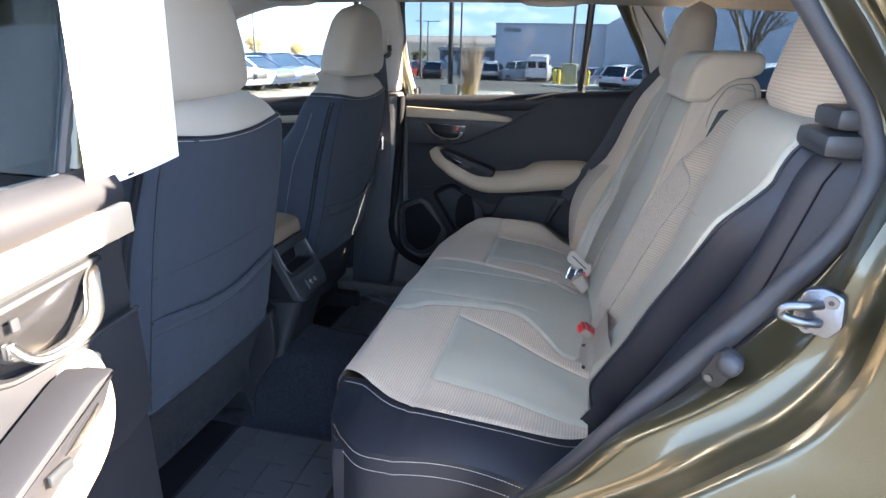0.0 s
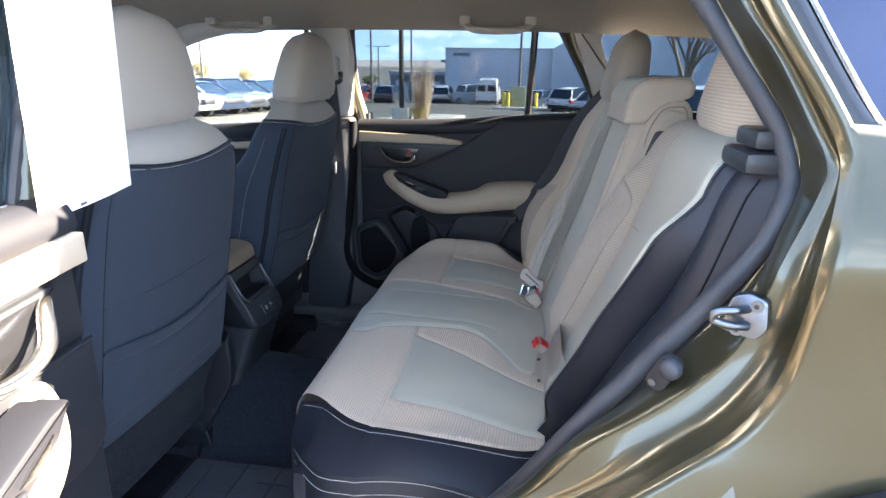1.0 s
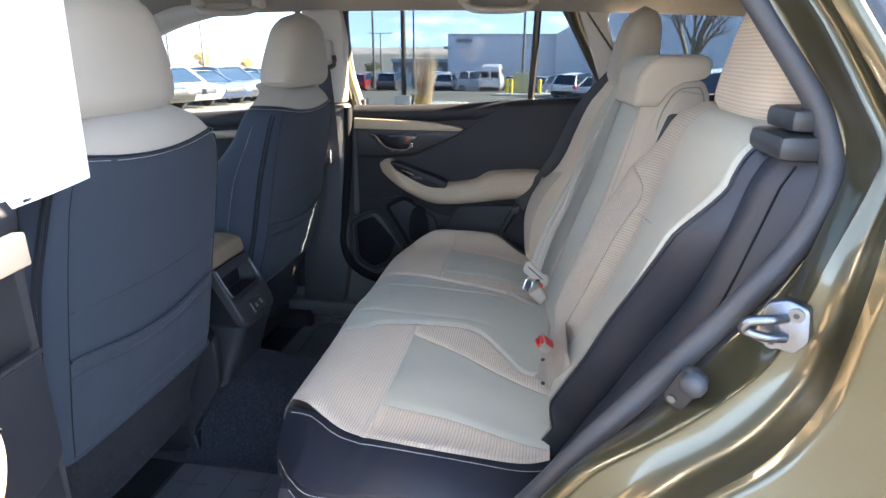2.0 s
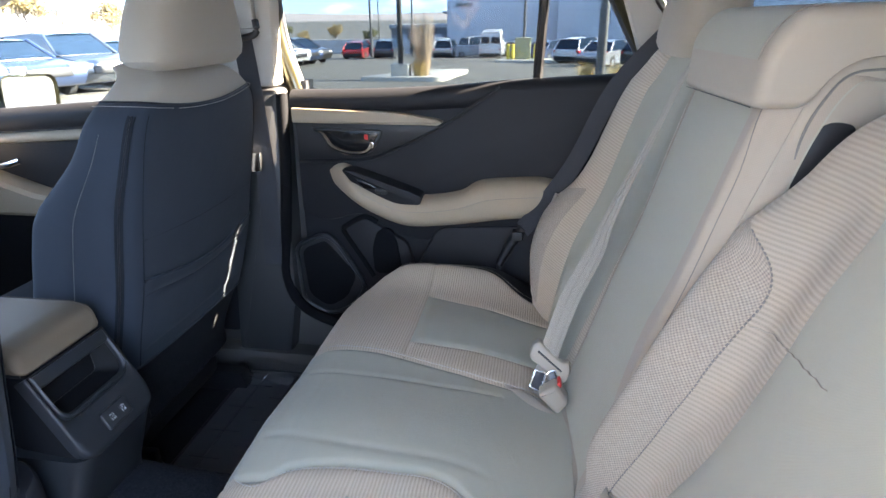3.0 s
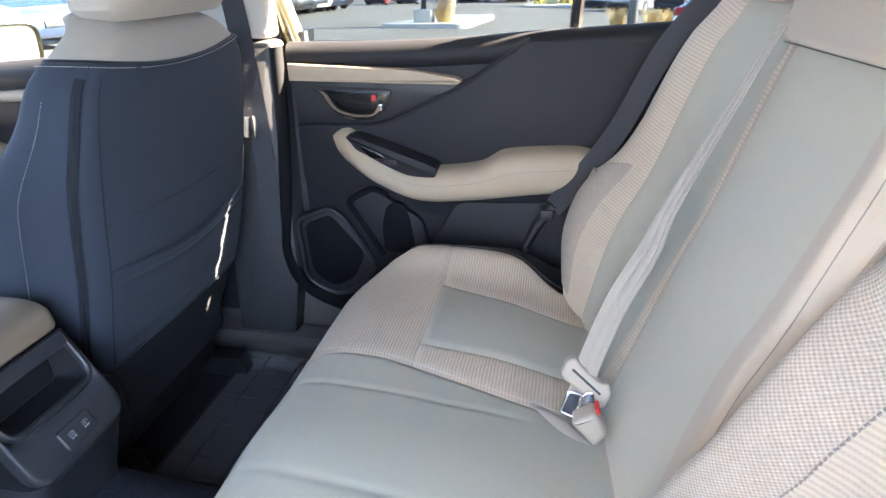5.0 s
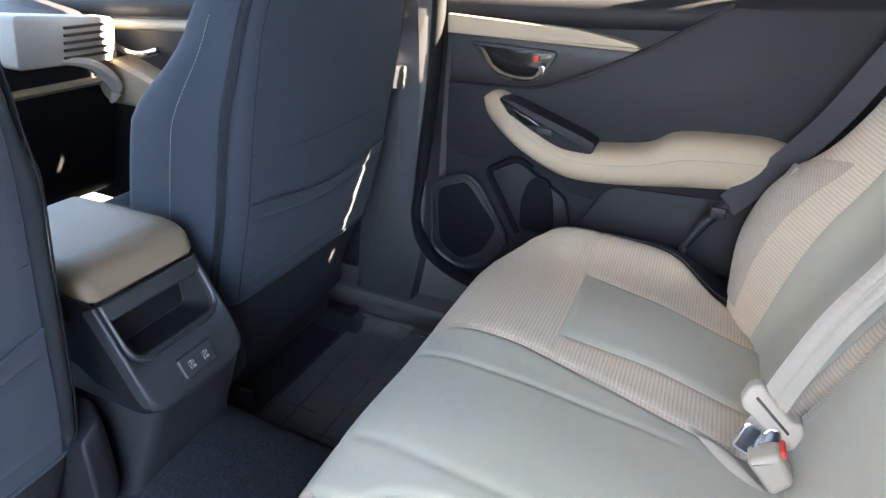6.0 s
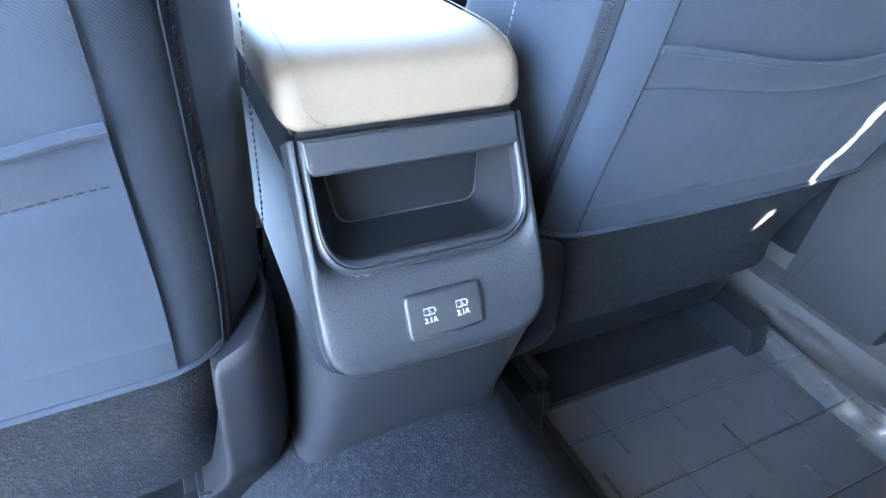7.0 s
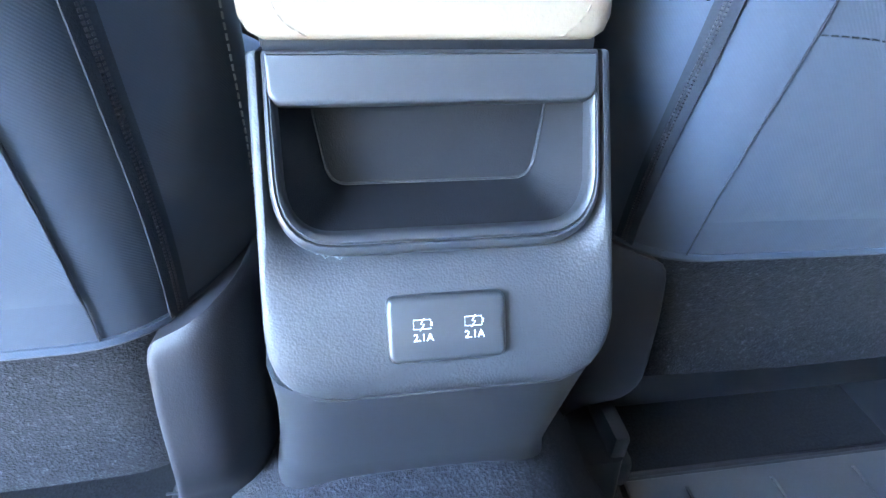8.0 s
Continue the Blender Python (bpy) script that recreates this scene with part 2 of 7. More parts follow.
def grid(f, nu, nv, close_u=False, caps=False, keep_uv=True):
    """A sheet of points f(u, v), u and v from 0 to 1, with UVs in metres along both ways."""
    bm = bmesh.new()
    pts = [[Vector(f(i / nu, j / nv)) for j in range(nv + 1)] for i in range(nu + (0 if close_u else 1))]
    vs = [[bm.verts.new(p) for p in row] for row in pts]
    uv = bm.loops.layers.uv.new("metres")
    lu, lv = [0.0], [0.0]
    jm, im = nv // 2, len(pts) // 2
    for i in range(1, nu + 1):
        lu.append(lu[-1] + (pts[i % len(pts)][jm] - pts[i - 1][jm]).length)
    for j in range(1, nv + 1):
        lv.append(lv[-1] + (pts[im][j] - pts[im][j - 1]).length)
    for i in range(nu):
        k = (i + 1) % len(vs)
        for j in range(nv):
            try:
                fc = bm.faces.new((vs[i][j], vs[k][j], vs[k][j + 1], vs[i][j + 1]))
            except ValueError:
                continue
            for lp, (a, b) in zip(fc.loops, ((i, j), (i + 1, j), (i + 1, j + 1), (i, j + 1))):
                lp[uv].uv = (lu[a], lv[b])
    if caps and close_u:
        bm.faces.new([r[0] for r in vs]), bm.faces.new([r[-1] for r in reversed(vs)])
    return bm


def loft(rings, closed=True, caps=True):
    """Joins rings of equally many points."""
    n = len(rings[0])
    m = len(rings) - 1
    return grid(lambda u, v: rings[round(v * m)][round(u * (n if closed else n - 1)) % n], n if closed else n - 1, m, closed, caps)


def smooth_line(pts, n, closed=False):
    """n + 1 points on a soft curve through pts (n when closed)."""
    pts = [Vector(p) for p in pts]
    k = len(pts)
    out = []
    for i in range(n if closed else n + 1):
        s = i / n * (k if closed else k - 1)
        a = min(int(s), k - 1 if closed else k - 2)
        f = s - a
        g = (lambda q: pts[q % k]) if closed else (lambda q: pts[max(0, min(k - 1, q))])
        p0, p1, p2, p3 = g(a - 1), g(a), g(a + 1), g(a + 2)
        out.append(0.5 * (2 * p1 + (p2 - p0) * f + (2 * p0 - 5 * p1 + 4 * p2 - p3) * f * f + (3 * p1 - p0 - 3 * p2 + p3) * f ** 3))
    return out


def rounded(pts, r, n=5):
    """A polygon (2D) with rounded corners; r: one radius or one for each corner."""
    out = []
    k = len(pts)
    for i in range(k):
        p, a, b = Vector(pts[i]), Vector(pts[i - 1]), Vector(pts[(i + 1) % k])
        da, db = (a - p), (b - p)
        ri = r[i] if isinstance(r, (list, tuple)) else r
        cut = min(ri, da.length * 0.45, db.length * 0.45)
        s, e = p + da.normalized() * cut, p + db.normalized() * cut
        for j in range(n + 1):
            t = j / n
            out.append((1 - t) ** 2 * s + 2 * t * (1 - t) * p + t * t * e)
    return out


def plate(pts, place, d0, d1, bevel=0.004, seg=2):
    """A slab with the 2D outline pts; place(a, b, d) puts it into the world, d from d0 (seen side) to d1."""
    bm = bmesh.new()
    ins = shrink(pts, bevel)
    rings = [[place(a, b, d1) for a, b in pts], [place(a, b, d0 + (bevel if d1 > d0 else -bevel)) for a, b in pts]]
    for s in range(1, seg + 1):
        t = s / seg * math.pi / 2
        k = 1 - math.cos(t)
        dd = bevel * (1 - math.sin(t)) * (1 if d1 > d0 else -1)
        rings.append([place(p[0] + (q[0] - p[0]) * k, p[1] + (q[1] - p[1]) * k, d0 + dd) for p, q in zip(pts, ins)])
    vs = [[bm.verts.new(p) for p in r] for r in rings]
    n = len(pts)
    for a, b in zip(vs, vs[1:]):
        for i in range(n):
            bm.faces.new((a[i], a[(i + 1) % n], b[(i + 1) % n], b[i]))
    bm.faces.new(vs[-1]), bm.faces.new(list(reversed(vs[0])))
    uv = bm.loops.layers.uv.new("metres")
    for f in bm.faces:
        for lp in f.loops:
            lp[uv].uv = (lp.vert.co.x + lp.vert.co.y, lp.vert.co.z)
    return bm


def shrink(pts, d):
    """The outline moved inwards by d."""
    pts = [Vector(p[:2]) for p in pts]
    k = len(pts)
    area = sum(pts[i].x * pts[(i + 1) % k].y - pts[(i + 1) % k].x * pts[i].y for i in range(k))
    s = 1 if area > 0 else -1
    out = []
    for i in range(k):
        e = (pts[(i + 1) % k] - pts[i - 1])
        nrm = Vector((-e.y, e.x)) * s
        out.append(pts[i] + (nrm.normalized() * d if nrm.length > 1e-9 else Vector((0, 0))))
    return out


def tube(pts, r, n=8, closed=False, flat=1.0):
    """A round bar along pts; r a number or one for each point; flat squeezes it along its second axis."""
    pts = [Vector(p) for p in pts]
    k = len(pts)
    rings = []
    up = Vector((0.13, 0.21, 1)).normalized()
    for i, p in enumerate(pts):
        a, b = (pts[i - 1], pts[(i + 1) % k]) if closed else (pts[max(0, i - 1)], pts[min(k - 1, i + 1)])
        d = (b - a).normalized()
        x = d.cross(up)
        if x.length < 0.05:
            x = d.cross(Vector((1, 0, 0)))
        x.normalize()
        y = x.cross(d)
        ri = r[i] if isinstance(r, (list, tuple)) else r
        rings.append([p + x * (math.cos(t * 2 * math.pi / n) * ri) + y * (math.sin(t * 2 * math.pi / n) * ri * flat) for t in range(n)])
    if closed:
        rings.append(rings[0])
    return loft(rings, True, not closed)


def block(lo, hi, bevel=0.004, place=None):
    """A box with softened edges."""
    bm = bmesh.new()
    bmesh.ops.create_cube(bm, size=1)
    for v in bm.verts:
        v.co = Vector([lo[i] + (hi[i] - lo[i]) * (v.co[i] + 0.5) for i in range(3)])
    if bevel:
        bmesh.ops.bevel(bm, geom=bm.edges[:], offset=bevel, segments=2, affect="EDGES", profile=0.6)
    if place:
        for v in bm.verts:
            v.co = Vector(place(*v.co))
    return bm


def ribbon(pts, width, side, thick=0.0015):
    """A strap along pts; side: the way across, one vector or one for each point."""
    pts = [Vector(p) for p in pts]
    rings = []
    for i, p in enumerate(pts):
        d = (pts[min(len(pts) - 1, i + 1)] - pts[max(0, i - 1)]).normalized()
        s = Vector(side[i] if isinstance(side, list) else side)
        s = (s - d * s.dot(d)).normalized()
        nn = d.cross(s) * thick / 2
        s = s * width / 2
        rings.append([p - s + nn, p - s * 0.33 + nn * 1.6, p + s * 0.33 + nn * 1.6, p + s + nn, p + s - nn, p - s - nn])
    return loft(rings, True, True)


def stitches(pts, r=0.0007, step=0.0055, fill=0.62):
    """A row of thread stitches along a line."""
    bm = bmesh.new()
    pts = [Vector(p) for p in pts]
    acc, seg = [0.0], []
    for a, b in zip(pts, pts[1:]):
        acc.append(acc[-1] + (b - a).length)
    def at(s):
        for i in range(len(pts) - 1):
            if s <= acc[i + 1]:
                return pts[i].lerp(pts[i + 1], (s - acc[i]) / max(1e-9, acc[i + 1] - acc[i]))
        return pts[-1]
    s = 0.0
    while s < acc[-1] - step:
        a, b = at(s), at(s + step * fill)
        d = (b - a).normalized()
        x = d.cross(Vector((0.2, 0.3, 1))).normalized() * r
        y = x.cross(d).normalized() * r
        q = [[bm.verts.new(p + o) for o in (x, y, -x, -y)] for p in (a, b)]
        for i in range(4):
            bm.faces.new((q[0][i], q[0][(i + 1) % 4], q[1][(i + 1) % 4], q[1][i]))
        bm.faces.new(q[0]), bm.faces.new(list(reversed(q[1])))
        s += step
    return bm


def lerp(a, b, t):
    return a + (b - a) * t


def bell(d, w):
    """A smooth dip of width w."""
    return math.exp(-(d / w) ** 2)


def clamp(x, a=0.0, b=1.0):
    return max(a, min(b, x))


def ease(x):
    x = clamp(x)
    return x * x * (3 - 2 * x)

# ---- car shell: floor, roof lining, pillars, glass ----
def far(a, b, d):
    """Far side: a along the car, b up, d outwards from the trim's face."""
    return (a, 0.70 + d, b)


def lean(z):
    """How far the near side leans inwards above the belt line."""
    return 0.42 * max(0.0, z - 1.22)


def near(a, b, d):
    return (a, -0.70 - d + lean(b), b)


shell = thing("car_body", "olive green metallic estate car body with open rear door", "car", (0.4, 0, 0.2), kind="structure")


def roof_z(x, y):
    return 1.575 - 0.10 * (abs(y) / 0.72) ** 4 - 0.05 * ((x - 0.3) / 1.6) ** 2


part("headliner", grid(lambda u, v: (lerp(-0.85, 2.0, u), lerp(-0.60, 0.70, v), roof_z(lerp(-0.85, 2.0, u), lerp(-0.60, 0.70, v))), 40, 30), m_head, shell, "grey beige felt roof lining")
part("roof", grid(lambda u, v: (lerp(-0.95, 2.15, u), lerp(-0.66, 0.74, v), 0.075 + roof_z(lerp(-0.85, 2.0, u), lerp(-0.62, 0.70, v))), 40, 30), m_paint, shell)
part("floor_pan", block((-1.6, -0.78, 0.28), (2.1, 0.78, 0.372), 0.01), m_plast, shell)

# side wall pieces; s = 1: far side, -1: near side
for s, put in ((1, far), (-1, near)):
    # roof rail above the doors
    part("roof_rail_trim", grid(lambda u, v, s=s: (lerp(-0.85, 2.0, u), s * ((0.66 if s > 0 else 0.545) + 0.06 * v), lerp(roof_z(lerp(-0.85, 2.0, u), 0.66 if s > 0 else 0.55) + 0.004, 1.522 if s > 0 else 1.545 - 0.05 * ((lerp(-0.85, 2.0, u) - 0.4) / 1.3) ** 2, v)), 40, 6), m_head, shell)
    part("roof_rail", block((-0.85, 0.725 if s > 0 else 0.60, 1.520 if s > 0 else 1.555), (1.02, 0.80 if s > 0 else 0.68, 1.60 if s > 0 else 1.62), 0.02, lambda a, b, c, s=s: (a, b * s, c - 0.05 * ((a - 0.4) / 1.3) ** 2)), m_paint, shell)
    # centre pillar: light above, charcoal below
    part("b_pillar_upper", plate(rounded([(-0.055, 1.19), (0.105, 1.19), (0.115, 1.40), (0.10, 1.53), (-0.03, 1.53)], 0.015), put, -0.012, 0.06, 0.012), m_trim, shell, "light grey beige pillar trim")
    part("b_pillar_lower", plate(rounded([(-0.10, 0.40), (0.06, 0.40), (0.10, 0.62), (0.115, 1.187), (-0.06, 1.187), (-0.075, 0.7)], 0.02), put, -0.018, 0.06, 0.014), m_pillar, shell, "charcoal pillar trim")
    part("sill_trim", block((-0.9, 0.668 if s > 0 else 0.60, 0.372), (0.82, 0.74, 0.445), 0.02, lambda a, b, c, s=s: (a, b * s, c)), m_sill_lit if s > 0 else m_plast, shell, "dark plastic sill cover")
    part("shut_face", plate([(-0.12, 0.38), (0.24, 0.38), (0.24, 0.50), (0.16, 0.60), (0.16, 1.20), (-0.12, 1.20)] if s > 0 else [(-0.12, 0.38), (0.10, 0.38), (0.10, 1.52), (-0.12, 1.52)], put, 0.05, 0.10, 0.005), m_plast if s > 0 else m_paint, shell)
    part("sill_wall", block((-0.9, 0.73, 0.34), (0.86, 0.80, 0.56 if s > 0 else 0.42), 0.01, lambda a, b, c, s=s: (a, b * s, c)), m_sill_lit if s > 0 else m_plast, shell)
    # rear pillar and quarter window surround
    part("c_pillar", plate(rounded([(0.945, 1.53), (0.995, 1.455), (1.045, 1.395), (1.09, 1.33), (1.115, 1.265), (1.10, 1.21), (1.22, 1.21), (1.14, 1.40), (1.10, 1.53)] if s < 0 else [(0.855, 1.53), (0.955, 1.28), (0.985, 1.21), (1.115, 1.21), (0.983, 1.40), (0.965, 1.46), (0.99, 1.505), (1.0, 1.53)], 0.012), put, 0.0 if s > 0 else -0.05, 0.05 if s > 0 else -0.02, 0.01), m_trim, shell, "light pillar trim")
    part("quarter_header", plate(rounded([(1.0, 1.50), (1.30, 1.50), (1.75, 1.40), (1.95, 1.50), (1.6, 1.56), (1.0, 1.56)], 0.02), put, 0.0 if s > 0 else 0.02, 0.05, 0.01), m_trim, shell)
    part("cargo_side", plate([(1.0 if s > 0 else 1.10, 0.40), (2.05, 0.40), (2.1, 1.22), (1.65, 1.25), (1.0 if s > 0 else 1.10, 1.22)], put, 0.02, 0.06, 0.004), m_soft, shell)
    part("d_pillar", plate(rounded([(1.62, 1.24), (2.06, 1.20), (1.93, 1.50), (1.74, 1.42)], 0.02), put, 0.01, 0.05, 0.01), m_trim, shell)
    if s > 0:
        part("quarter_glass", plate([(0.985, 1.20), (1.72, 1.22), (1.80, 1.42), (1.3, 1.515), (0.97, 1.52)], put, 0.055, 0.06, 0.0005), m_tint, shell, "dark privacy glass").visible_shadow = False
    # rocker and lower body
    part("rocker", block((-1.0, 0.76, 0.24), (0.80, 0.88, 0.41), 0.03, lambda a, b, c, s=s: (a, b * s, c)), m_paint, shell)

# tailgate, bulkhead and windscreen close the cabin
part("tailgate", plate(rounded([(-0.70, 0.40), (0.70, 0.40), (0.72, 1.15), (-0.72, 1.15)], 0.03), lambda a, b, d: (2.12 + d, a, b), 0.0, 0.06, 0.01), m_soft, shell)
part("rear_window", plate([(-0.70, 1.15), (0.70, 1.15), (0.60, 1.50), (-0.60, 1.50)], lambda a, b, d: (2.14 - (b - 1.15) * 0.45 + d, a, b), 0.0, 0.005, 0.0005), m_tint, shell)
part("tailgate_frame", block((1.93, -0.70, 1.485), (2.05, 0.70, 1.56), 0.02), m_trim, shell)
part("bulkhead", block((-1.75, -0.80, 0.28), (-1.62, 0.80, 0.98), 0.02), m_plast, shell)
part("windscreen", grid(lambda u, v: (lerp(-1.62, -0.83, v) - 0.06 * math.cos((u - 0.5) * 2.2) * (1 - v), lerp(-0.72, 0.72, u), lerp(1.0, 1.515, v)), 12, 6), m_clear, shell, "clear windscreen").visible_shadow = False
for s in (1, -1):
    part("a_pillar", tube(smooth_line([(-1.45, 0.74 * s, 1.06), (-1.05, 0.71 * s, 1.22), (-0.75, 0.69 * s, 1.36), (-0.45, 0.68 * s, 1.475), (-0.2, 0.68 * s, 1.52)], 24), 0.045, 12, False, 0.7), m_trim, shell, "light grey windscreen pillar")

# grab handles and roof console on the lining
for gx, gy, s in ((0.63, 0.60, 1), (-0.25, 0.60, 1)):
    g = thing("grab_handle", "grey beige grab handle folded up against the roof lining", "grab handle", (gx, gy * s, roof_z(gx, gy)))
    z = roof_z(gx, gy)
    part("handle", tube(smooth_line([(gx - 0.115, gy + 0.03, z - 0.005), (gx - 0.10, gy + 0.015, z - 0.028), (gx - 0.06, gy - 0.005, z - 0.044), (gx + 0.06, gy - 0.005, z - 0.044), (gx + 0.10, gy + 0.015, z - 0.028), (gx + 0.115, gy + 0.03, z - 0.005)], 20), 0.015, 10, False, 0.7), m_trim, g)
    for q in (-1, 1):
        part("mount", block((gx + q * 0.105 - 0.018, gy + 0.0, z - 0.030), (gx + q * 0.105 + 0.018, gy + 0.045, z + 0.002), 0.010), m_trim, g)
visor = thing("sun_visor", "beige sun visor folded up under the roof lining", "sun visor", (-0.55, -0.33, 1.5))
part("pad", block((-0.72, -0.56, 1.505), (-0.52, -0.12, 1.53), 0.01), m_trim, visor)

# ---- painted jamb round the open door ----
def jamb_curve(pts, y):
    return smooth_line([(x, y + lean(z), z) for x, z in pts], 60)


# above z 1.22 these points are shifted to keep the camera's view of them
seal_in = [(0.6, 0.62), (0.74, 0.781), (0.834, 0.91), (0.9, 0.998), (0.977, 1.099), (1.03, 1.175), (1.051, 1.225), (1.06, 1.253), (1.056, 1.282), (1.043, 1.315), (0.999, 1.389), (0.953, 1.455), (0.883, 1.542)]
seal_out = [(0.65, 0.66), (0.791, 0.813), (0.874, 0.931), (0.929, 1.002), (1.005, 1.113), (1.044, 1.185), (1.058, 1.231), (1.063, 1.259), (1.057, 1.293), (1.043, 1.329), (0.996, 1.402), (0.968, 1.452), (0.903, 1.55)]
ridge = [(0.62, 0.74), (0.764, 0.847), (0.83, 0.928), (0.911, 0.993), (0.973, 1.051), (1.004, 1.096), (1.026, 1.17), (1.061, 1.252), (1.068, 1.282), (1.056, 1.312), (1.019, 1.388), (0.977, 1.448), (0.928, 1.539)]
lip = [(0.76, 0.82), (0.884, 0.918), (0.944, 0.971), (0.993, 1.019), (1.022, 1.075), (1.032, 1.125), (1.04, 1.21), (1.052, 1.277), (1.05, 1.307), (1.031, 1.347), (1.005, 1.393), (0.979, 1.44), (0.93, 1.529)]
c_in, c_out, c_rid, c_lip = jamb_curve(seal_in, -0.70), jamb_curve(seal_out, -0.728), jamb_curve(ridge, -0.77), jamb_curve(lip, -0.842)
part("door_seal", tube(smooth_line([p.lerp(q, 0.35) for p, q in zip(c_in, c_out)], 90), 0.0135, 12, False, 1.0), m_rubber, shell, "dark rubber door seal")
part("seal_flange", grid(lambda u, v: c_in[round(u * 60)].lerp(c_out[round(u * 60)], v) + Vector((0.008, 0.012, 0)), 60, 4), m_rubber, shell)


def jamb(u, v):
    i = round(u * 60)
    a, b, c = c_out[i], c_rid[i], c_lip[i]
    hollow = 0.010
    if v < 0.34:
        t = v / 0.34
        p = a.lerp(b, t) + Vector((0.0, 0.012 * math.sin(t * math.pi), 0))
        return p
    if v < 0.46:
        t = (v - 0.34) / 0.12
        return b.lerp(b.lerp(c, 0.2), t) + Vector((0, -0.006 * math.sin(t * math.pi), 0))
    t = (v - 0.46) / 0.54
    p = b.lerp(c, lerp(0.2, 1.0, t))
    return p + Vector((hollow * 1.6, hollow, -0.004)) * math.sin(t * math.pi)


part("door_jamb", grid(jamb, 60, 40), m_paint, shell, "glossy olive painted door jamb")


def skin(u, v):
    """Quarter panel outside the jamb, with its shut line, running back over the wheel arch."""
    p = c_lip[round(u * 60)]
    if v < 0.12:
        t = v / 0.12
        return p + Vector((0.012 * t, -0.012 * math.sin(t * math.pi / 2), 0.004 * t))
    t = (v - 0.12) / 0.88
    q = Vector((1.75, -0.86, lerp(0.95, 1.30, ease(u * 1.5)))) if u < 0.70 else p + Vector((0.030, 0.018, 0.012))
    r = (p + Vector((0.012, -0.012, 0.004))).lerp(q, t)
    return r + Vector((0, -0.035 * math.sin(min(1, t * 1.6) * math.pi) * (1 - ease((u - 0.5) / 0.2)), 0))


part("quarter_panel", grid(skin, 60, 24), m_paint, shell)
arch = [(1.60, 0.98), (1.30, 1.05), (1.12, 1.03), (1.02, 0.94), (0.93, 0.80), (0.90, 0.62)]
part("wheel_arch_cladding", tube(smooth_line([(x, -0.90, z - 0.06) for x, z in arch], 30), 0.03, 10, False, 1.0), m_plast, shell, "black plastic wheel arch cladding")
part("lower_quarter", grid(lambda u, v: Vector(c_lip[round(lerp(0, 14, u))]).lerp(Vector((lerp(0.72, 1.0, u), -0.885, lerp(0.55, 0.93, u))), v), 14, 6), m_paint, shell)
# quarter window outside: dark trim round glass with reflected sky blue in its colour
# upper points are placed to fit the camera's view after leaning inwards
qw = [(0.967, 1.554), (1.019, 1.444), (1.078, 1.335), (1.099, 1.318), (1.143, 1.314), (1.74, 1.327), (1.86, 1.45), (1.50, 1.575)]
part("quarter_window", plate(qw, lambda a, b, d: (a, -0.805 + 0.42 * (b - 1.26) - d, b), 0.0, -0.006, 0.001), surface("dark quarter glass with sky blue in it", (0.012, 0.02, 0.05), 0.16, grain=900, depth=0.02, vary=0.3), shell, "dark quarter window with the sky's reflected blue in its colour", False)
part("window_trim", tube(smooth_line([(a - 0.012, -0.812 + 0.42 * (b - 1.26), b) for a, b in qw[:5]] + [(1.74, -0.785, 1.322)], 40), 0.017, 10), m_gloss, shell, "gloss black window trim")
part("bright_strip", tube(smooth_line([(a + 0.004, -0.828 + 0.42 * (b - 1.26), b) for a, b in qw[:5]] + [(1.74, -0.793, 1.326)], 40), 0.003, 6), m_chrome, shell, "thin chrome strip")
base = Vector((1.000, -0.792, 1.126))
e1, e2, e3 = Vector((0.72, -0.42, 0)), Vector((0, 0.08, 0.84)), Vector((-0.42, -0.72, 0))
striker = part("striker", plate(rounded([(-0.027, -0.024), (0.016, -0.029), (0.029, -0.012), (0.026, 0.024), (0.004, 0.030), (-0.016, 0.022)], 0.006), lambda a, b, d: base + e1 * a + e2 * b - e3 * d, 0.0, 0.014, 0.003), m_steel, shell, "zinc plated door striker")
part("loop", tube(smooth_line([base + e1 * 0.004 + e2 * 0.010, base + e1 * -0.006 + e2 * 0.012 + e3 * 0.020, base + e1 * -0.026 + e2 * 0.008 + e3 * 0.030, base + e1 * -0.030 + e2 * -0.004 + e3 * 0.026, base + e1 * -0.012 + e2 * -0.010 + e3 * 0.016, base + e1 * 0.006 + e2 * -0.012], 24), 0.0046, 10), m_steel, striker)
for a, b in ((-0.006, -0.019), (0.014, 0.016)):
    part("screw", tube([base + e1 * a + e2 * b, base + e1 * a + e2 * b + e3 * 0.003], 0.0068, 12), m_steel, striker)
    part("screw_recess", tube([base + e1 * a + e2 * b + e3 * 0.003, base + e1 * a + e2 * b + e3 * 0.0034], 0.0028, 6), m_plast, striker)
stop = part("door_bumper", loft([[Vector((0.938, -0.757, 1.036)) + Vector((0.30, -0.3, 0.9)).normalized() * a * sc + Vector((0.80, -0.45, -0.42)).normalized() * b * sc + Vector((-0.55, -0.82, -0.1)).normalized() * d for a, b in rounded([(-0.026, -0.012), (0.026, -0.014), (0.028, 0.014), (-0.026, 0.012)], 0.012)] for d, sc in ((0.0, 1.0), (0.008, 1.0), (0.011, 0.92))]), m_plast, shell, "black rubber door bumper")
bp = Vector((0.946, -0.765, 1.050)) + Vector((-0.55, -0.82, -0.1)).normalized() * 0.010
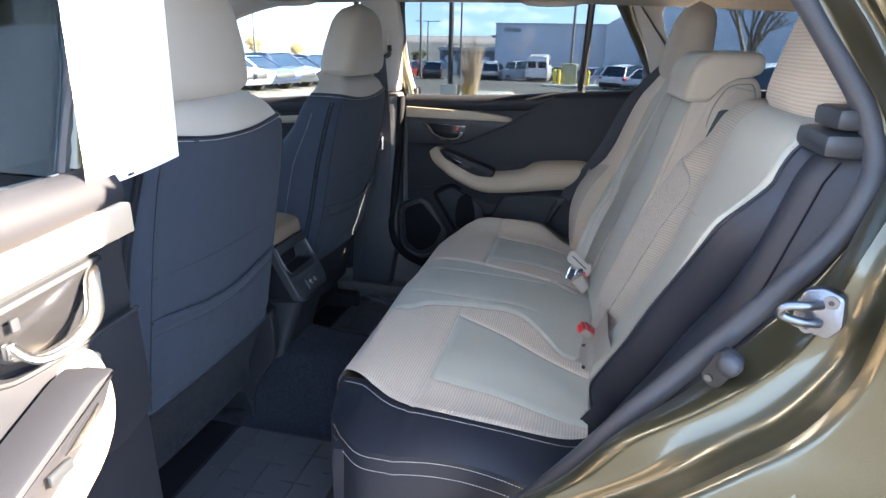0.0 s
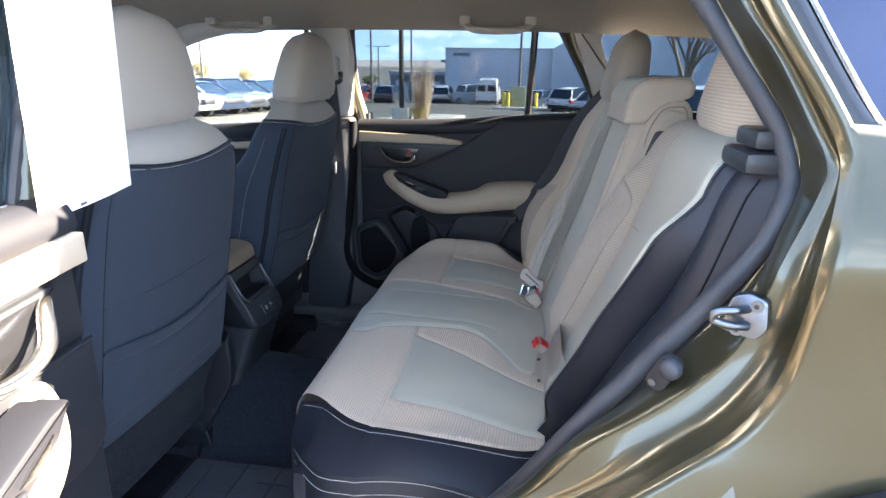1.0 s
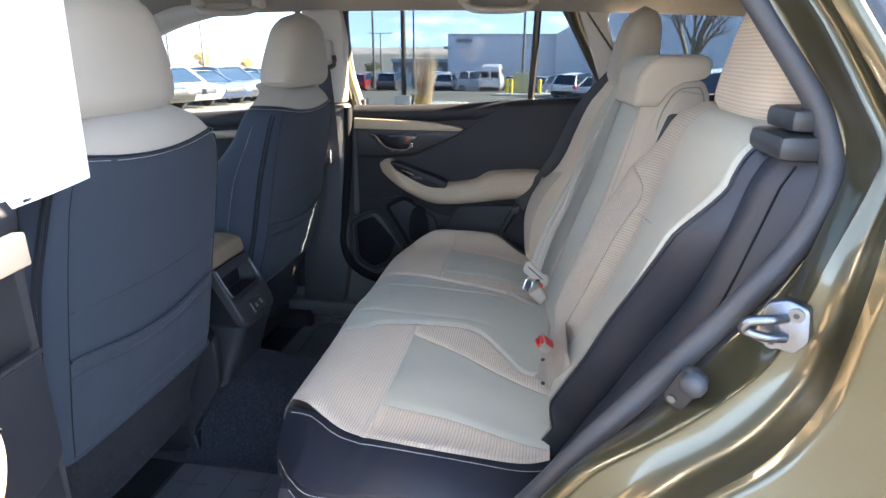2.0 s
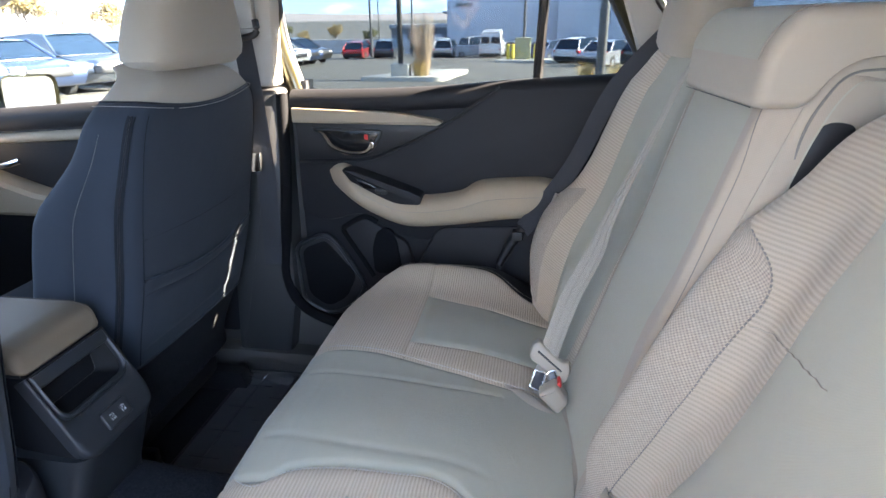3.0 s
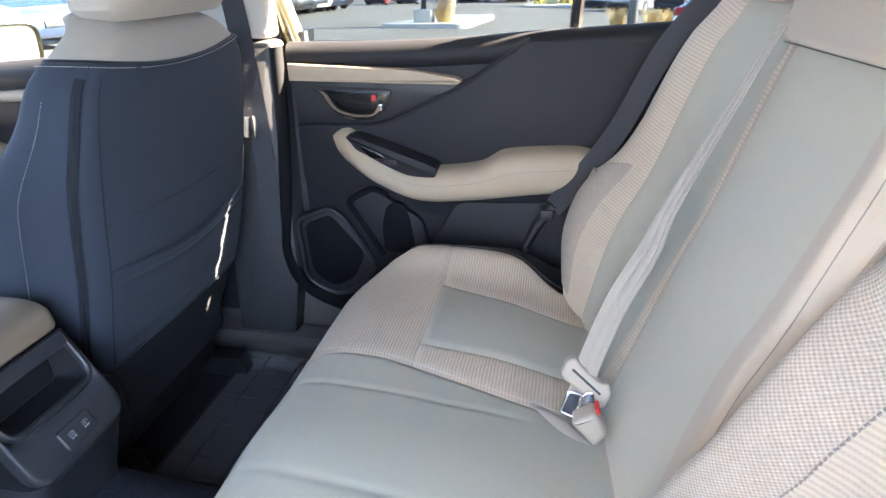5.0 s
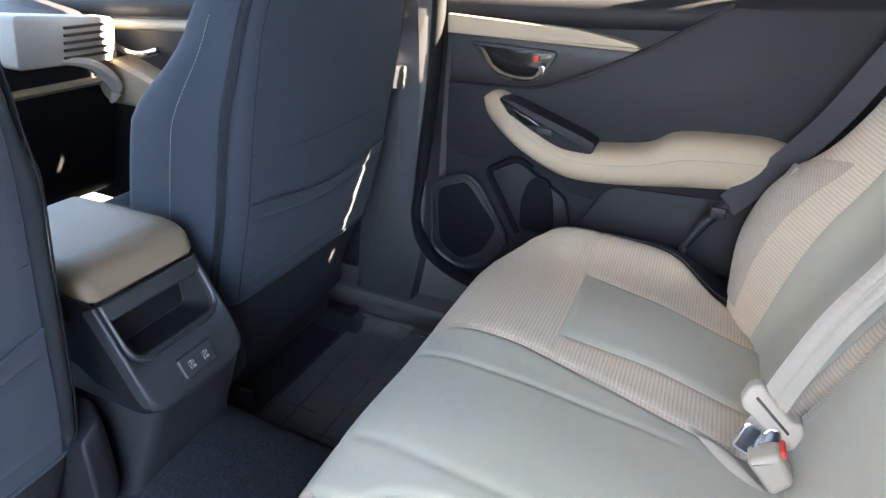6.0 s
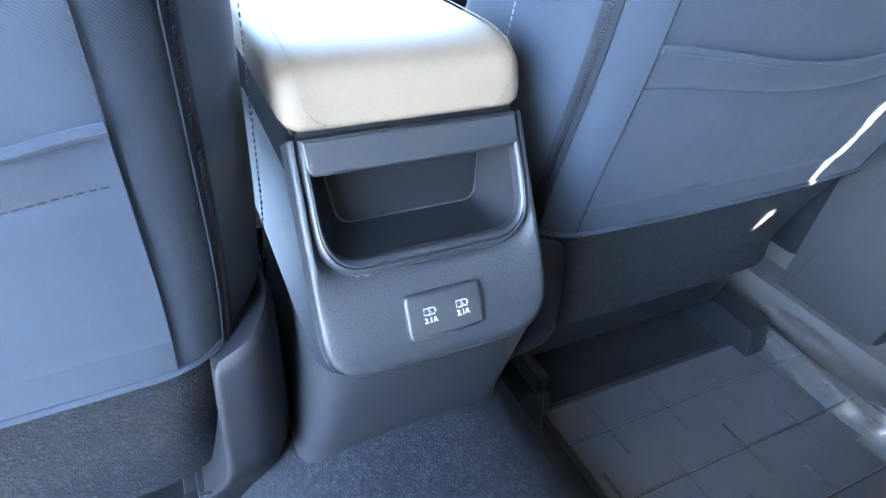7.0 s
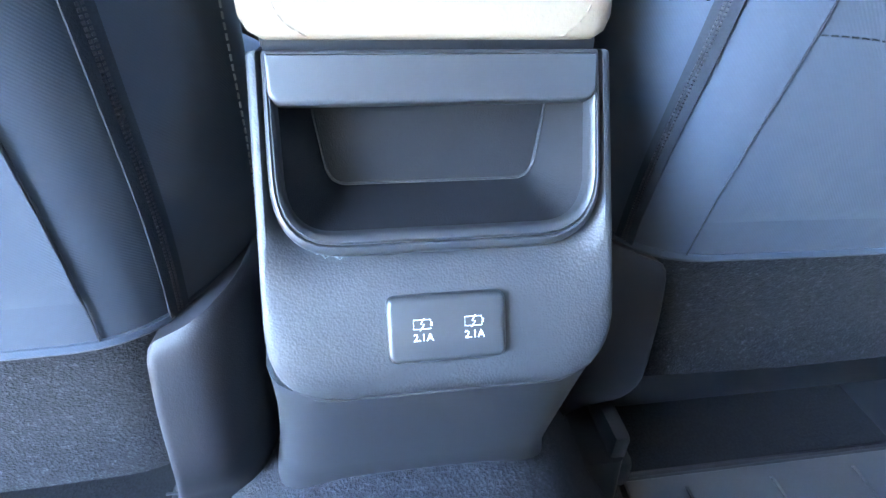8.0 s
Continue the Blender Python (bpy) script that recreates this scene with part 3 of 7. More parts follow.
part("knob", loft([[bp + Vector((0.30, -0.3, 0.9)).normalized() * math.cos(i / 14 * 6.283) * r + Vector((0.80, -0.45, -0.42)).normalized() * math.sin(i / 14 * 6.283) * r + Vector((-0.55, -0.82, -0.1)).normalized() * d for i in range(14)] for d, r in ((0, 0.013), (0.008, 0.0125), (0.012, 0.009), (0.0135, 0.002))]), m_rubber, stop)
bp2 = Vector((0.931, -0.75, 1.023)) + Vector((-0.55, -0.82, -0.1)).normalized() * 0.011
part("bolt", tube([bp2, bp2 + Vector((-0.55, -0.82, -0.1)).normalized() * 0.003], 0.0045, 12), m_steel, stop)


# ---- rear doors: one builder for the shut far door and the open near one ----
def door_low(d, P):
    """Speaker, pocket and lower trim of a rear door."""
    spk = part("speaker_surround", plate(rounded([(0.106, 0.770), (0.192, 0.805), (0.224, 0.783), (0.302, 0.66), (0.255, 0.59), (0.187, 0.565), (0.115, 0.60)], 0.03), P, 0.004, 0.03, 0.01, 3), m_plast, d, "black plastic speaker surround")
    part("grille", plate(rounded([(0.123, 0.758), (0.189, 0.786), (0.206, 0.772), (0.274, 0.69), (0.242, 0.62), (0.186, 0.588), (0.132, 0.625)], 0.022), P, 0.0015, 0.01, 0.002), m_trim_shade, spk, "black cloth speaker grille")
    rim_of = lambda pts, r, dd: [P(a, b, dd) for a, b in rounded(pts, r)]
    part("rim", tube(rim_of([(0.106, 0.770), (0.192, 0.805), (0.224, 0.783), (0.302, 0.66), (0.255, 0.59), (0.187, 0.565), (0.115, 0.60)], 0.03, 0.003), 0.0065, 8, True), m_satin, spk)
    pk = part("pocket_surround", plate(rounded([(0.238, 0.822), (0.305, 0.858), (0.42, 0.79), (0.44, 0.70), (0.32, 0.68)], 0.02), P, 0.004, 0.03, 0.006), m_soft, d, "charcoal door pocket panel")
    part("rim", tube([P(a, b, 0.004) for a, b in [(p.x, p.y) for p in smooth_line([(0.322, 0.690, 0), (0.290, 0.745, 0), (0.252, 0.806, 0), (0.246, 0.824, 0), (0.262, 0.838, 0), (0.305, 0.859, 0), (0.34, 0.845, 0)], 24)]], 0.0075, 8), m_trim_shade, pk, "black rolled edge of the pocket")
    # flat plate whose near black stands for the unlit opening
    part("bottle_opening_plate", plate(rounded([(0.336, 0.818), (0.356, 0.832), (0.378, 0.826), (0.392, 0.79), (0.404, 0.70), (0.325, 0.70), (0.322, 0.77)], 0.018), P, 0.0016, 0.01, 0.002), m_trim_shade, pk, "flat black plate for the shaded bottle opening")
    part("lower_trim", plate(rounded([(0.44, 0.72), (0.50, 0.84), (0.80, 0.855), (0.87, 0.80), (0.76, 0.56), (0.42, 0.56)], 0.03), P, 0.0, 0.03, 0.008), m_soft, d)


def rear_door(name, label, put, near_one):
    """put(u, z, d): u from the hinge side, d outwards."""
    d = thing(name, label, "car door", put(0.4, 0.5, 0.05), kind="structure")
    P = lambda a, b, c: Vector(put(a - 0.13, b, c))
    body = part("door_panel", plate(rounded([(0.13, 0.60), (0.17, 0.53), (0.25, 0.50), (0.78, 0.50), (0.90, 0.72), (1.02, 0.95), (1.06, 1.15), (1.0, 1.212), (0.65, 1.186), (0.131, 1.166)], [0.03, 0.03, 0.03, 0.02, 0.05, 0.05, 0.03, 0.01, 0.0, 0.01]), P, 0.020, 0.075, 0.008), m_soft, d, "charcoal door trim")
    part("outer_skin", plate(rounded([(0.10, 0.45), (0.72, 0.45), (0.90, 0.80), (1.05, 1.0), (1.06, 1.18), (0.10, 1.15)], 0.05), P, 0.085, 0.165, 0.02), m_paint, d, "olive painted door shell")
    # rounded sill under the glass
    sill = [(0.128, 1.150), (0.35, 1.154), (0.55, 1.164), (0.66, 1.174), (0.80, 1.183), (1.0, 1.196)]
    line = smooth_line([P(a, b, 0.038) for a, b in sill], 40)
    part("upper_trim", tube(line, 0.032, 14, False, 0.95), m_soft, d, "charcoal soft upper trim")
    # large trim field behind the slanting seam
    field = rounded([(0.652, 1.190), (0.54, 1.113), (0.46, 1.068), (0.36, 1.020), (0.30, 1.007), (0.135, 1.000), (0.135, 0.86), (0.20, 0.84), (0.30, 0.87), (0.42, 0.80), (0.60, 0.80), (0.86, 0.82), (1.02, 1.0), (1.03, 1.192)], [0.01, 0.03, 0.05, 0.04, 0.03, 0.01, 0.02, 0.03, 0.03, 0.05, 0.05, 0.05, 0.05, 0.02], 4)
    part("trim_field", plate(field, P, 0.006, 0.03, 0.007), m_soft, d)
    part("seam_edge", tube(smooth_line([P(a, b, 0.008) for a, b in [(0.652, 1.192), (0.54, 1.115), (0.46, 1.070), (0.36, 1.022), (0.30, 1.008), (0.137, 1.001)]], 30), 0.0035, 6), m_plast, d)
    part("accent_strip", plate(rounded([(0.134, 1.103), (0.505, 1.101), (0.517, 1.108), (0.505, 1.115), (0.40, 1.131), (0.134, 1.1395)], [0.003, 0.006, 0.003, 0.006, 0.06, 0.003], 4), P, -0.004, 0.03, 0.0025, 3), m_blther, d, "beige accent strip")
    part("dark_field", plate([(0.135, 1.005), (0.30, 1.012), (0.36, 1.026), (0.46, 1.072), (0.515, 1.100), (0.137, 1.106)], P, 0.017, 0.03, 0.002), m_plast, d)
    bez = part("handle_bezel", plate(rounded([(0.172, 1.090), (0.365, 1.086), (0.338, 1.030), (0.292, 1.018), (0.242, 1.030)], 0.016), P, 0.010, 0.03, 0.005), m_satin, d, "satin black handle bezel")
    part("recess", plate(rounded([(0.192, 1.083), (0.355, 1.080), (0.332, 1.036), (0.292, 1.026), (0.248, 1.036)], 0.014), P, 0.0095, 0.012, 0.001), m_gloss, bez)
    part("handle", tube(smooth_line([P(0.200, 1.080, 0.008), P(0.215, 1.073, 0.0), P(0.245, 1.046, -0.018), P(0.285, 1.034, -0.022), P(0.325, 1.036, -0.016), P(0.338, 1.055, -0.004)], 24), [0.006 + 0.004 * math.sin(i / 24 * 3.14) for i in range(25)], 10, False, 0.6), m_chrome, bez, "chrome inner door handle")
    part("lock_tab", block((0.318, 0.0, 1.063), (0.328, 0.006, 1.076), 0.002, lambda a, b, c: P(a, c, 0.003 - b * 0.5)), m_satin if near_one else m_red, bez, "" if near_one else "red lock tab")
    part("lever", block((0.330, 0.0, 1.042), (0.343, 0.008, 1.058), 0.003, lambda a, b, c: P(a, c, 0.003 - b)), m_chrome, bez)
    # armrest: rounded body, deeper at its middle
    top = smooth_line([(0.222, 0.985, 0), (0.245, 1.000, 0), (0.275, 0.998, 0), (0.315, 0.972, 0), (0.40, 0.932, 0), (0.47, 0.926, 0), (0.56, 0.940, 0), (0.61, 0.968, 0), (0.70, 0.978, 0), (0.76, 0.980, 0), (0.80, 0.972, 0)], 48)
    bot = smooth_line([(0.220, 0.975, 0), (0.232, 0.950, 0), (0.27, 0.922, 0), (0.33, 0.885, 0), (0.40, 0.855, 0), (0.46, 0.848, 0), (0.56, 0.858, 0), (0.66, 0.872, 0), (0.72, 0.880, 0), (0.78, 0.888, 0), (0.81, 0.92, 0)], 48)
    rings = []
    for i in range(49):
        t, b = top[i], bot[i]
        out = 0.062 * ease(i / 14) * (1 if i < 46 else 0.8) + 0.012
        ring = []
        for j in range(13):
            a = j / 12 * math.pi
            k = 0.5 - 0.5 * math.cos(a)
            ring.append(P(lerp(t.x, b.x, k), lerp(t.y, b.y, k), 0.015 - out * min(1, math.sin(a) ** 0.5 * 1.0)))
        rings.append(ring)
    rest = part("armrest", loft(rings, False), m_blther, d, "beige padded armrest")
    part("stitching", tube([r[5] + (Vector(r[6]) - Vector(P(0.5, 0.9, 0.05))).normalized() * 0.0008 for r in rings[14:47]], 0.0007, 5), m_bplast, rest)
    sw = part("switch_panel", plate(rounded([(0.268, 0.997), (0.30, 0.994), (0.445, 0.945), (0.470, 0.934), (0.466, 0.912), (0.40, 0.912), (0.31, 0.943)], 0.006), P, -0.050, 0.0, 0.004), m_soft, d, "gloss black switch panel")
    part("switch", block((0.355, 0.0, 0.940), (0.385, 0.010, 0.952), 0.003, lambda a, b, c: P(a, c, -0.052 - b * 0.6)), m_satin, sw)
    part("cup", plate(rounded([(0.30, 0.978), (0.34, 0.965), (0.36, 0.952), (0.325, 0.950)], 0.006), P, -0.0515, -0.03, 0.002), m_gloss, sw)
    # speaker, pocket and lower trim
    if not near_one:
        door_low(d, P)
    # window: frame, divider, glass
    fr = [(0.150, 1.175), (0.118, 1.30), (0.110, 1.44), (0.118, 1.500), (0.160, 1.519), (0.45, 1.522), (0.735, 1.519), (0.81, 1.507), (0.845, 1.465), (0.955, 1.275), (1.0, 1.20)]
    Pf = lambda a, b: P(a, b, 0.062 - 0.10 * max(0, b - 1.2))
    part("window_frame", tube([Pf(a + (0.025 if a > 0.8 else -0.02 if a < 0.16 else 0), b + (0.016 if b > 1.45 else 0)) for a, b in [(p.x, p.y) for p in smooth_line([(a, b, 0) for a, b in fr], 60)]], 0.024, 10, False, 1.0), m_paint, d, "olive painted window frame")
    part("glass_seal", tube(smooth_line([Pf(a, b) for a, b in fr], 70), 0.0085, 8), m_rubber, d, "black glass run seal")
    part("divider_bar", tube([Pf(0.738, 1.19), Pf(0.745, 1.35), Pf(0.750, 1.52)], 0.0125, 8), m_gloss, d, "black window divider bar")
    pane = part("window_pane", plate([(a, b) for a, b in fr], lambda a, b, c: Pf(a, b) + (P(0, 0, c) - P(0, 0, 0)), 0.004, 0.008, 0.0005), m_tint, d, "tinted window glass", smooth=False)
    pane.visible_shadow = False
    if not near_one:
        part("door_seal", tube(smooth_line([P(0.116, 1.175, -0.008), P(0.108, 1.0, -0.010), P(0.088, 0.80, -0.010), P(0.078, 0.68, -0.010), P(0.108, 0.60, -0.010), P(0.19, 0.552, -0.010), P(0.32, 0.53, -0.008), P(0.7, 0.52, 0.0)], 50), 0.015, 10), m_trim_shade, d, "black rubber door seal")
    return d


rear_door("door_1", "closed rear door with charcoal trim, beige armrest and tinted window", lambda u, z, d: (0.13 + u, 0.70 + d, z), False)
DOOR_A = radians(83)
DOOR_O = Vector((0.24, -0.80, 0.04))
dirn, outn = Vector((math.cos(DOOR_A), -math.sin(DOOR_A), 0)), Vector((-math.sin(DOOR_A), -math.cos(DOOR_A), 0))
open_put = lambda u, z, d: DOOR_O + dirn * u + outn * d + Vector((0, 0, z))
rear_door("door_2", "open rear door with charcoal trim and beige armrest in sunlight", open_put, True)
note = thing("window_sticker", "white paper price sheet hanging by tape beside the open door", "paper sheet", (0.21, -0.74, 1.2))
sheet_at = lambda u, v: Vector((lerp(0.186, 0.23, u) + 0.006 * math.sin(u * 3) + 0.012 * v, lerp(-0.63, -0.849, u), lerp(1.20, 1.50, v)))
part("sheet", grid(sheet_at, 10, 10), m_paper, note)
part("tape", grid(lambda u, v: (0.206 + 0.004 * v, lerp(-0.70, -0.76, u), lerp(1.485, 1.56, v)), 4, 4), m_film, note).visible_shadow = False
for i in range(6):
    part("print_bar", plate([(0.10 + i * 0.011, 1.2025), (0.107 + i * 0.011, 1.2025), (0.107 + i * 0.011, 1.206), (0.10 + i * 0.011, 1.206)], lambda a, b, c: sheet_at(0.5 + a, (b - 1.20) / 0.3) + Vector((0.0012 - c * 0.1, 0, 0)), 0.0, 0.003, 0.0002), m_plast, note)

# ---- rear bench seat ----
def cush_z(x, y):
    ay = abs(y)
    z = 0.752 - 0.022 * ease((x - 0.62) / 0.2)
    z += 0.034 * bell(ay - 0.585, 0.06) * ease((x - 0.34) / 0.08) + 0.010 * bell(y, 0.11)
    inner, ins_a, ins_b = INNER[y > 0](x), INS_IN[y > 0](x), INS_OUT[y > 0](x)
    z -= 0.006 * bell(ay - inner, 0.007) + 0.005 * bell(ay - OUTER[y > 0](x), 0.007)
    if ay > inner:
        z -= 0.0025 * bell(x - 0.517, 0.006)
        if x > 0.517:
            z += 0.006 * bell(ay - 0.345, 0.08)
            z -= 0.004 * (bell(ay - ins_a, 0.006) + bell(ay - ins_b, 0.006))
    if -INNER[False](x) < y < INNER[True](x):
        fade = 1 - ease((x - 0.67) / 0.05)
        z -= fade * (0.0026 * bell(y - CREASE_FAR(x), 0.0055) + 0.0016 * bell(y - CREASE_NEAR(x), 0.007))
    z += 0.0016 * noise.noise((x * 9, y * 9, 2.0))
    return z


def table(rows):
    """A smooth curve through (x, value) rows."""
    xs, vs = [r[0] for r in rows], [r[1] for r in rows]
    n = len(rows)
    sl = [(vs[i + 1] - vs[i]) / (xs[i + 1] - xs[i]) for i in range(n - 1)]
    tg = [sl[0]] + [0.5 * (sl[i - 1] + sl[i]) if sl[i - 1] * sl[i] > 0 else 0.0 for i in range(1, n - 1)] + [sl[-1]]

    def f(x):
        if x <= xs[0]:
            return vs[0]
        for i in range(n - 1):
            if x <= xs[i + 1]:
                h = xs[i + 1] - xs[i]
                t = (x - xs[i]) / h
                return vs[i] * (1 + 2 * t) * (1 - t) ** 2 + tg[i] * h * t * (1 - t) ** 2 + vs[i + 1] * t * t * (3 - 2 * t) + tg[i + 1] * h * t * t * (t - 1)
        return vs[-1]
    return f


# seams of the near (False) and far (True) cushion; the centre section sits a little towards the far side
INNER = {True: table([(0.34, 0.205), (0.39, 0.233), (0.46, 0.230), (0.52, 0.213), (0.60, 0.188), (0.67, 0.167), (0.82, 0.145)]), False: table([(0.34, 0.115), (0.365, 0.130), (0.388, 0.134), (0.418, 0.104), (0.478, 0.086), (0.577, 0.084), (0.64, 0.091), (0.675, 0.112), (0.70, 0.14), (0.73, 0.18), (0.76, 0.225), (0.82, 0.24)])}
INS_IN = {True: table([(0.5, 0.276), (0.76, 0.24), (0.82, 0.232)]), False: table([(0.5, 0.125), (0.60, 0.184), (0.72, 0.261), (0.82, 0.31)])}
INS_OUT = {True: table([(0.5, 0.482), (0.76, 0.402), (0.82, 0.385)]), False: table([(0.5, 0.416), (0.77, 0.464), (0.82, 0.47)])}
OUTER = {True: table([(0.34, 0.47), (0.37, 0.53), (0.42, 0.575), (0.5, 0.594), (0.58, 0.59), (0.66, 0.565), (0.73, 0.515), (0.82, 0.47)]), False: table([(0.34, 0.41), (0.38, 0.437), (0.412, 0.465), (0.46, 0.503), (0.519, 0.535), (0.58, 0.558), (0.64, 0.568), (0.70, 0.563), (0.76, 0.544), (0.82, 0.50)])}
# two sewn creases along the centre cushion
CREASE_FAR = table([(0.34, 0.150), (0.436, 0.146), (0.537, 0.138), (0.615, 0.128), (0.70, 0.122)])
CREASE_NEAR = table([(0.34, -0.034), (0.47, -0.042), (0.56, -0.050), (0.65, -0.058), (0.71, -0.072), (0.735, -0.088)])
outer_lip = table([(0.34, 0.50), (0.37, 0.565), (0.42, 0.615), (0.5, 0.64), (0.6, 0.648), (0.82, 0.655)])
FRONT = smooth_line([(0.365, -0.23, 0), (0.332, -0.12, 0), (0.320, -0.06, 0), (0.340, -0.016, 0), (0.39, -0.001, 0), (0.44, 0, 0)], 16)


def cush_front(lo, hi, sign, x_end, nu, nv):
    """Panel that starts at the foot of the front face, rolls over the edge and runs back to x_end."""
    def f(u, v):
        if v < 0.5:
            k = min(int(v * 32), 15)
            p = FRONT[k].lerp(FRONT[k + 1], v * 32 - k)
            x, dz = p.x, p.y
        else:
            x, dz = lerp(0.44, x_end, v * 2 - 1), 0
        xx = max(x, 0.345)
        ay = lerp(lo(xx), hi(xx), u)
        side = 0.02 * ease((ay - 0.40) / 0.15) * ease((0.50 - x) / 0.12)
        return (x + side, ay * sign, cush_z(max(x, 0.4), ay * sign) + dz)
    return grid(f, nu, 32 if nv is None else nv)


def cush_top(lo, hi, sign, x0, x1, nu, nv):
    return grid(lambda u, v: (lerp(x0, x1, v), sign * lerp(lo(lerp(x0, x1, v)), hi(lerp(x0, x1, v)), u), cush_z(lerp(x0, x1, v), sign * lerp(lo(lerp(x0, x1, v)), hi(lerp(x0, x1, v)), u))), nu, nv)


rear_seat = thing("rear_seat", "rear bench seat in beige ribbed and grey cloth with charcoal sides", "car seat", (0.6, 0, 0.40))
part("cushion_core", block((0.38, -0.60, 0.42), (0.83, 0.60, 0.70), 0.03), m_lthr, rear_seat)
part("center_cushion", cush_front(lambda x: -INNER[False](x), INNER[True], 1, 0.82, 130, 128), m_grey, rear_seat, "smooth grey cloth centre cushion")
for s in (1, -1):
    inner_edge, insert_in, insert_out, outer_edge = INNER[s > 0], INS_IN[s > 0], INS_OUT[s > 0], OUTER[s > 0]
    cushion = part("front_cushion_panel", cush_front(inner_edge, outer_edge, s, 0.517, 44, 32), m_rib, rear_seat, "beige ribbed cloth front panel")
    part("inner_strip", cush_top(inner_edge, insert_in, s, 0.517, 0.82, 12, 40), m_rib, rear_seat, "beige ribbed cloth")
    part("insert", cush_top(insert_in, insert_out, s, 0.517, 0.82, 26, 34), m_grey, rear_seat, "grey knit cloth insert")
    part("outer_strip", cush_top(insert_out, outer_edge, s, 0.517, 0.82, 14, 40), m_rib, rear_seat, "beige ribbed cloth")

    # charcoal outer side with two rows of pale stitching
    def side(u, v, s=s):
        x = lerp(0.345, 0.83, v)
        a, b = outer_edge(x), outer_lip(x)
        z0 = cush_z(max(x, 0.38), a * s) - 0.03 * ease((0.40 - x) / 0.06)
        if u < 0.35:
            t = u / 0.35
            ay, z = lerp(a, b, t), z0 - 0.002 - 0.022 * t * t
        else:
            t = (u - 0.35) / 0.65
            ay, z = b + 0.022 * math.sin(t * 2.2) - 0.02 * t, z0 - 0.024 - 0.25 * t
        return (x + 0.02 * ease((ay - 0.40) / 0.15) * ease((0.50 - x) / 0.12) - 0.012 * ease((0.37 - x) / 0.03), ay * s, z)
    bol = part("side_bolster", grid(side, 26, 40), m_lthr, rear_seat, "charcoal leatherette cushion side")
    for u, off in ((0.05, 0.002), (0.37, 0.002), (0.43, 0.0015)):
        line = [Vector(side(u, v / 60)) + Vector((0, off * s * (0.3 if u < 0.1 else 1), off)) for v in range(1, 60)]
        part("stitching", stitches(line, 0.0006), m_thread, bol)
    # piping along the inner seam
    line = [(x, s * (inner_edge(x) + 0.001), cush_z(x, s * inner_edge(x)) + 0.003) for x in [0.36 + i * 0.012 for i in range(39)]]
    part("stitching", stitches([Vector(p) + Vector((0, s * 0.006, 0.0015)) for p in line], 0.0009), m_thread, cushion)


# backrests
BACK = table([(0.70, 0.80), (0.80, 0.835), (0.88, 0.866), (0.97, 0.90), (1.05, 0.928), (1.16, 0.958), (1.25, 0.984)])


WING, WING_BY = 0.0, table([(0.70, 0.07), (0.77, 0.11), (0.82, 0.135), (0.88, 0.145), (0.93, 0.132), (0.985, 0.10), (1.04, 0.088), (1.10, 0.082), (1.19, 0.068), (1.25, 0.045), (1.30, 0.01)])


def back_point(s, ay, lo, hi, puff=0.014):
    """s: metres up the front face from the crease, then over the top; ay across; edges fall away to the rear."""
    pts = BACKLINE
    k = clamp(s / BACKLEN) * (len(pts) - 1)
    i = min(int(k), len(pts) - 2)
    p = pts[i].lerp(pts[i + 1], k - i)
    if HOLLOW:
        return p + Vector((hollow_x(p.z, ay, lo, hi, k / (len(pts) - 1)), 0, -0.035 * ease((p.z - 1.0) / 0.25)))
    e = min((ay - lo), (hi - ay))
    drop = 0.045 * max(0, 1 - e / 0.035) ** 2
    n = Vector((-0.93, 0, 0.36)) if p.z < 1.22 else Vector((-0.5, 0, 0.85))
    crown = puff * (1 - ((ay - (lo + hi) / 2) / ((hi - lo) / 2)) ** 2)
    wing = 0.74 * WING * WING_BY(p.z) * ease((ay - 0.37) / 0.17)
    return p + n * (crown - drop + wing)


HOLLOW = False
CREST_IN = table([(0.70, 0.085), (0.80, 0.090), (0.88, 0.10), (0.95, 0.118), (1.0, 0.125), (1.06, 0.119), (1.12, 0.110), (1.18, 0.114), (1.24, 0.133), (1.30, 0.168)])
CREST_OUT = table([(0.70, 0.44), (0.80, 0.475), (0.88, 0.505), (0.94, 0.53), (1.0, 0.543), (1.06, 0.56), (1.12, 0.578), (1.18, 0.595), (1.24, 0.605), (1.30, 0.60)])
CREST_X = table([(0.70, -0.004), (0.80, -0.012), (0.90, -0.022), (1.0, -0.027), (1.06, -0.02), (1.12, -0.008), (1.18, 0.0), (1.25, 0.015), (1.30, 0.018)])


def hollow_x(z, ay, lo, hi, top):
    """How far a point of the near backrest lies behind the backrest line: a hollow middle between two bolsters."""
    a, d = CREST_IN(z), CREST_OUT(z)
    b, c = a + 0.084, d - 0.072
    g = ease((z - 0.70) / 0.14) * (1 - 0.75 * ease((z - 1.17) / 0.12))
    mid = 0.018 + 0.022 * g
    ridge_in, ridge_out = lerp(mid, CREST_X(z), max(g, 0.5)), lerp(mid, -0.030, max(g, 0.45))
    if ay < a:
        return ridge_in + 0.05 * ((a - ay) / max(0.01, a - lo)) ** 2
    if ay < b:
        return lerp(ridge_in, mid, ease((ay - a) / (b - a)))
    if ay < c:
        return mid - 0.010 * math.sin((ay - b) / (c - b) * math.pi)
    if ay < d:
        return lerp(mid, ridge_out, ease((ay - c) / (d - c)))
    return ridge_out + (0.03 + 0.006 * ease((z - 0.90) / 0.30)) * ((ay - d) / max(0.01, hi - d)) ** 2


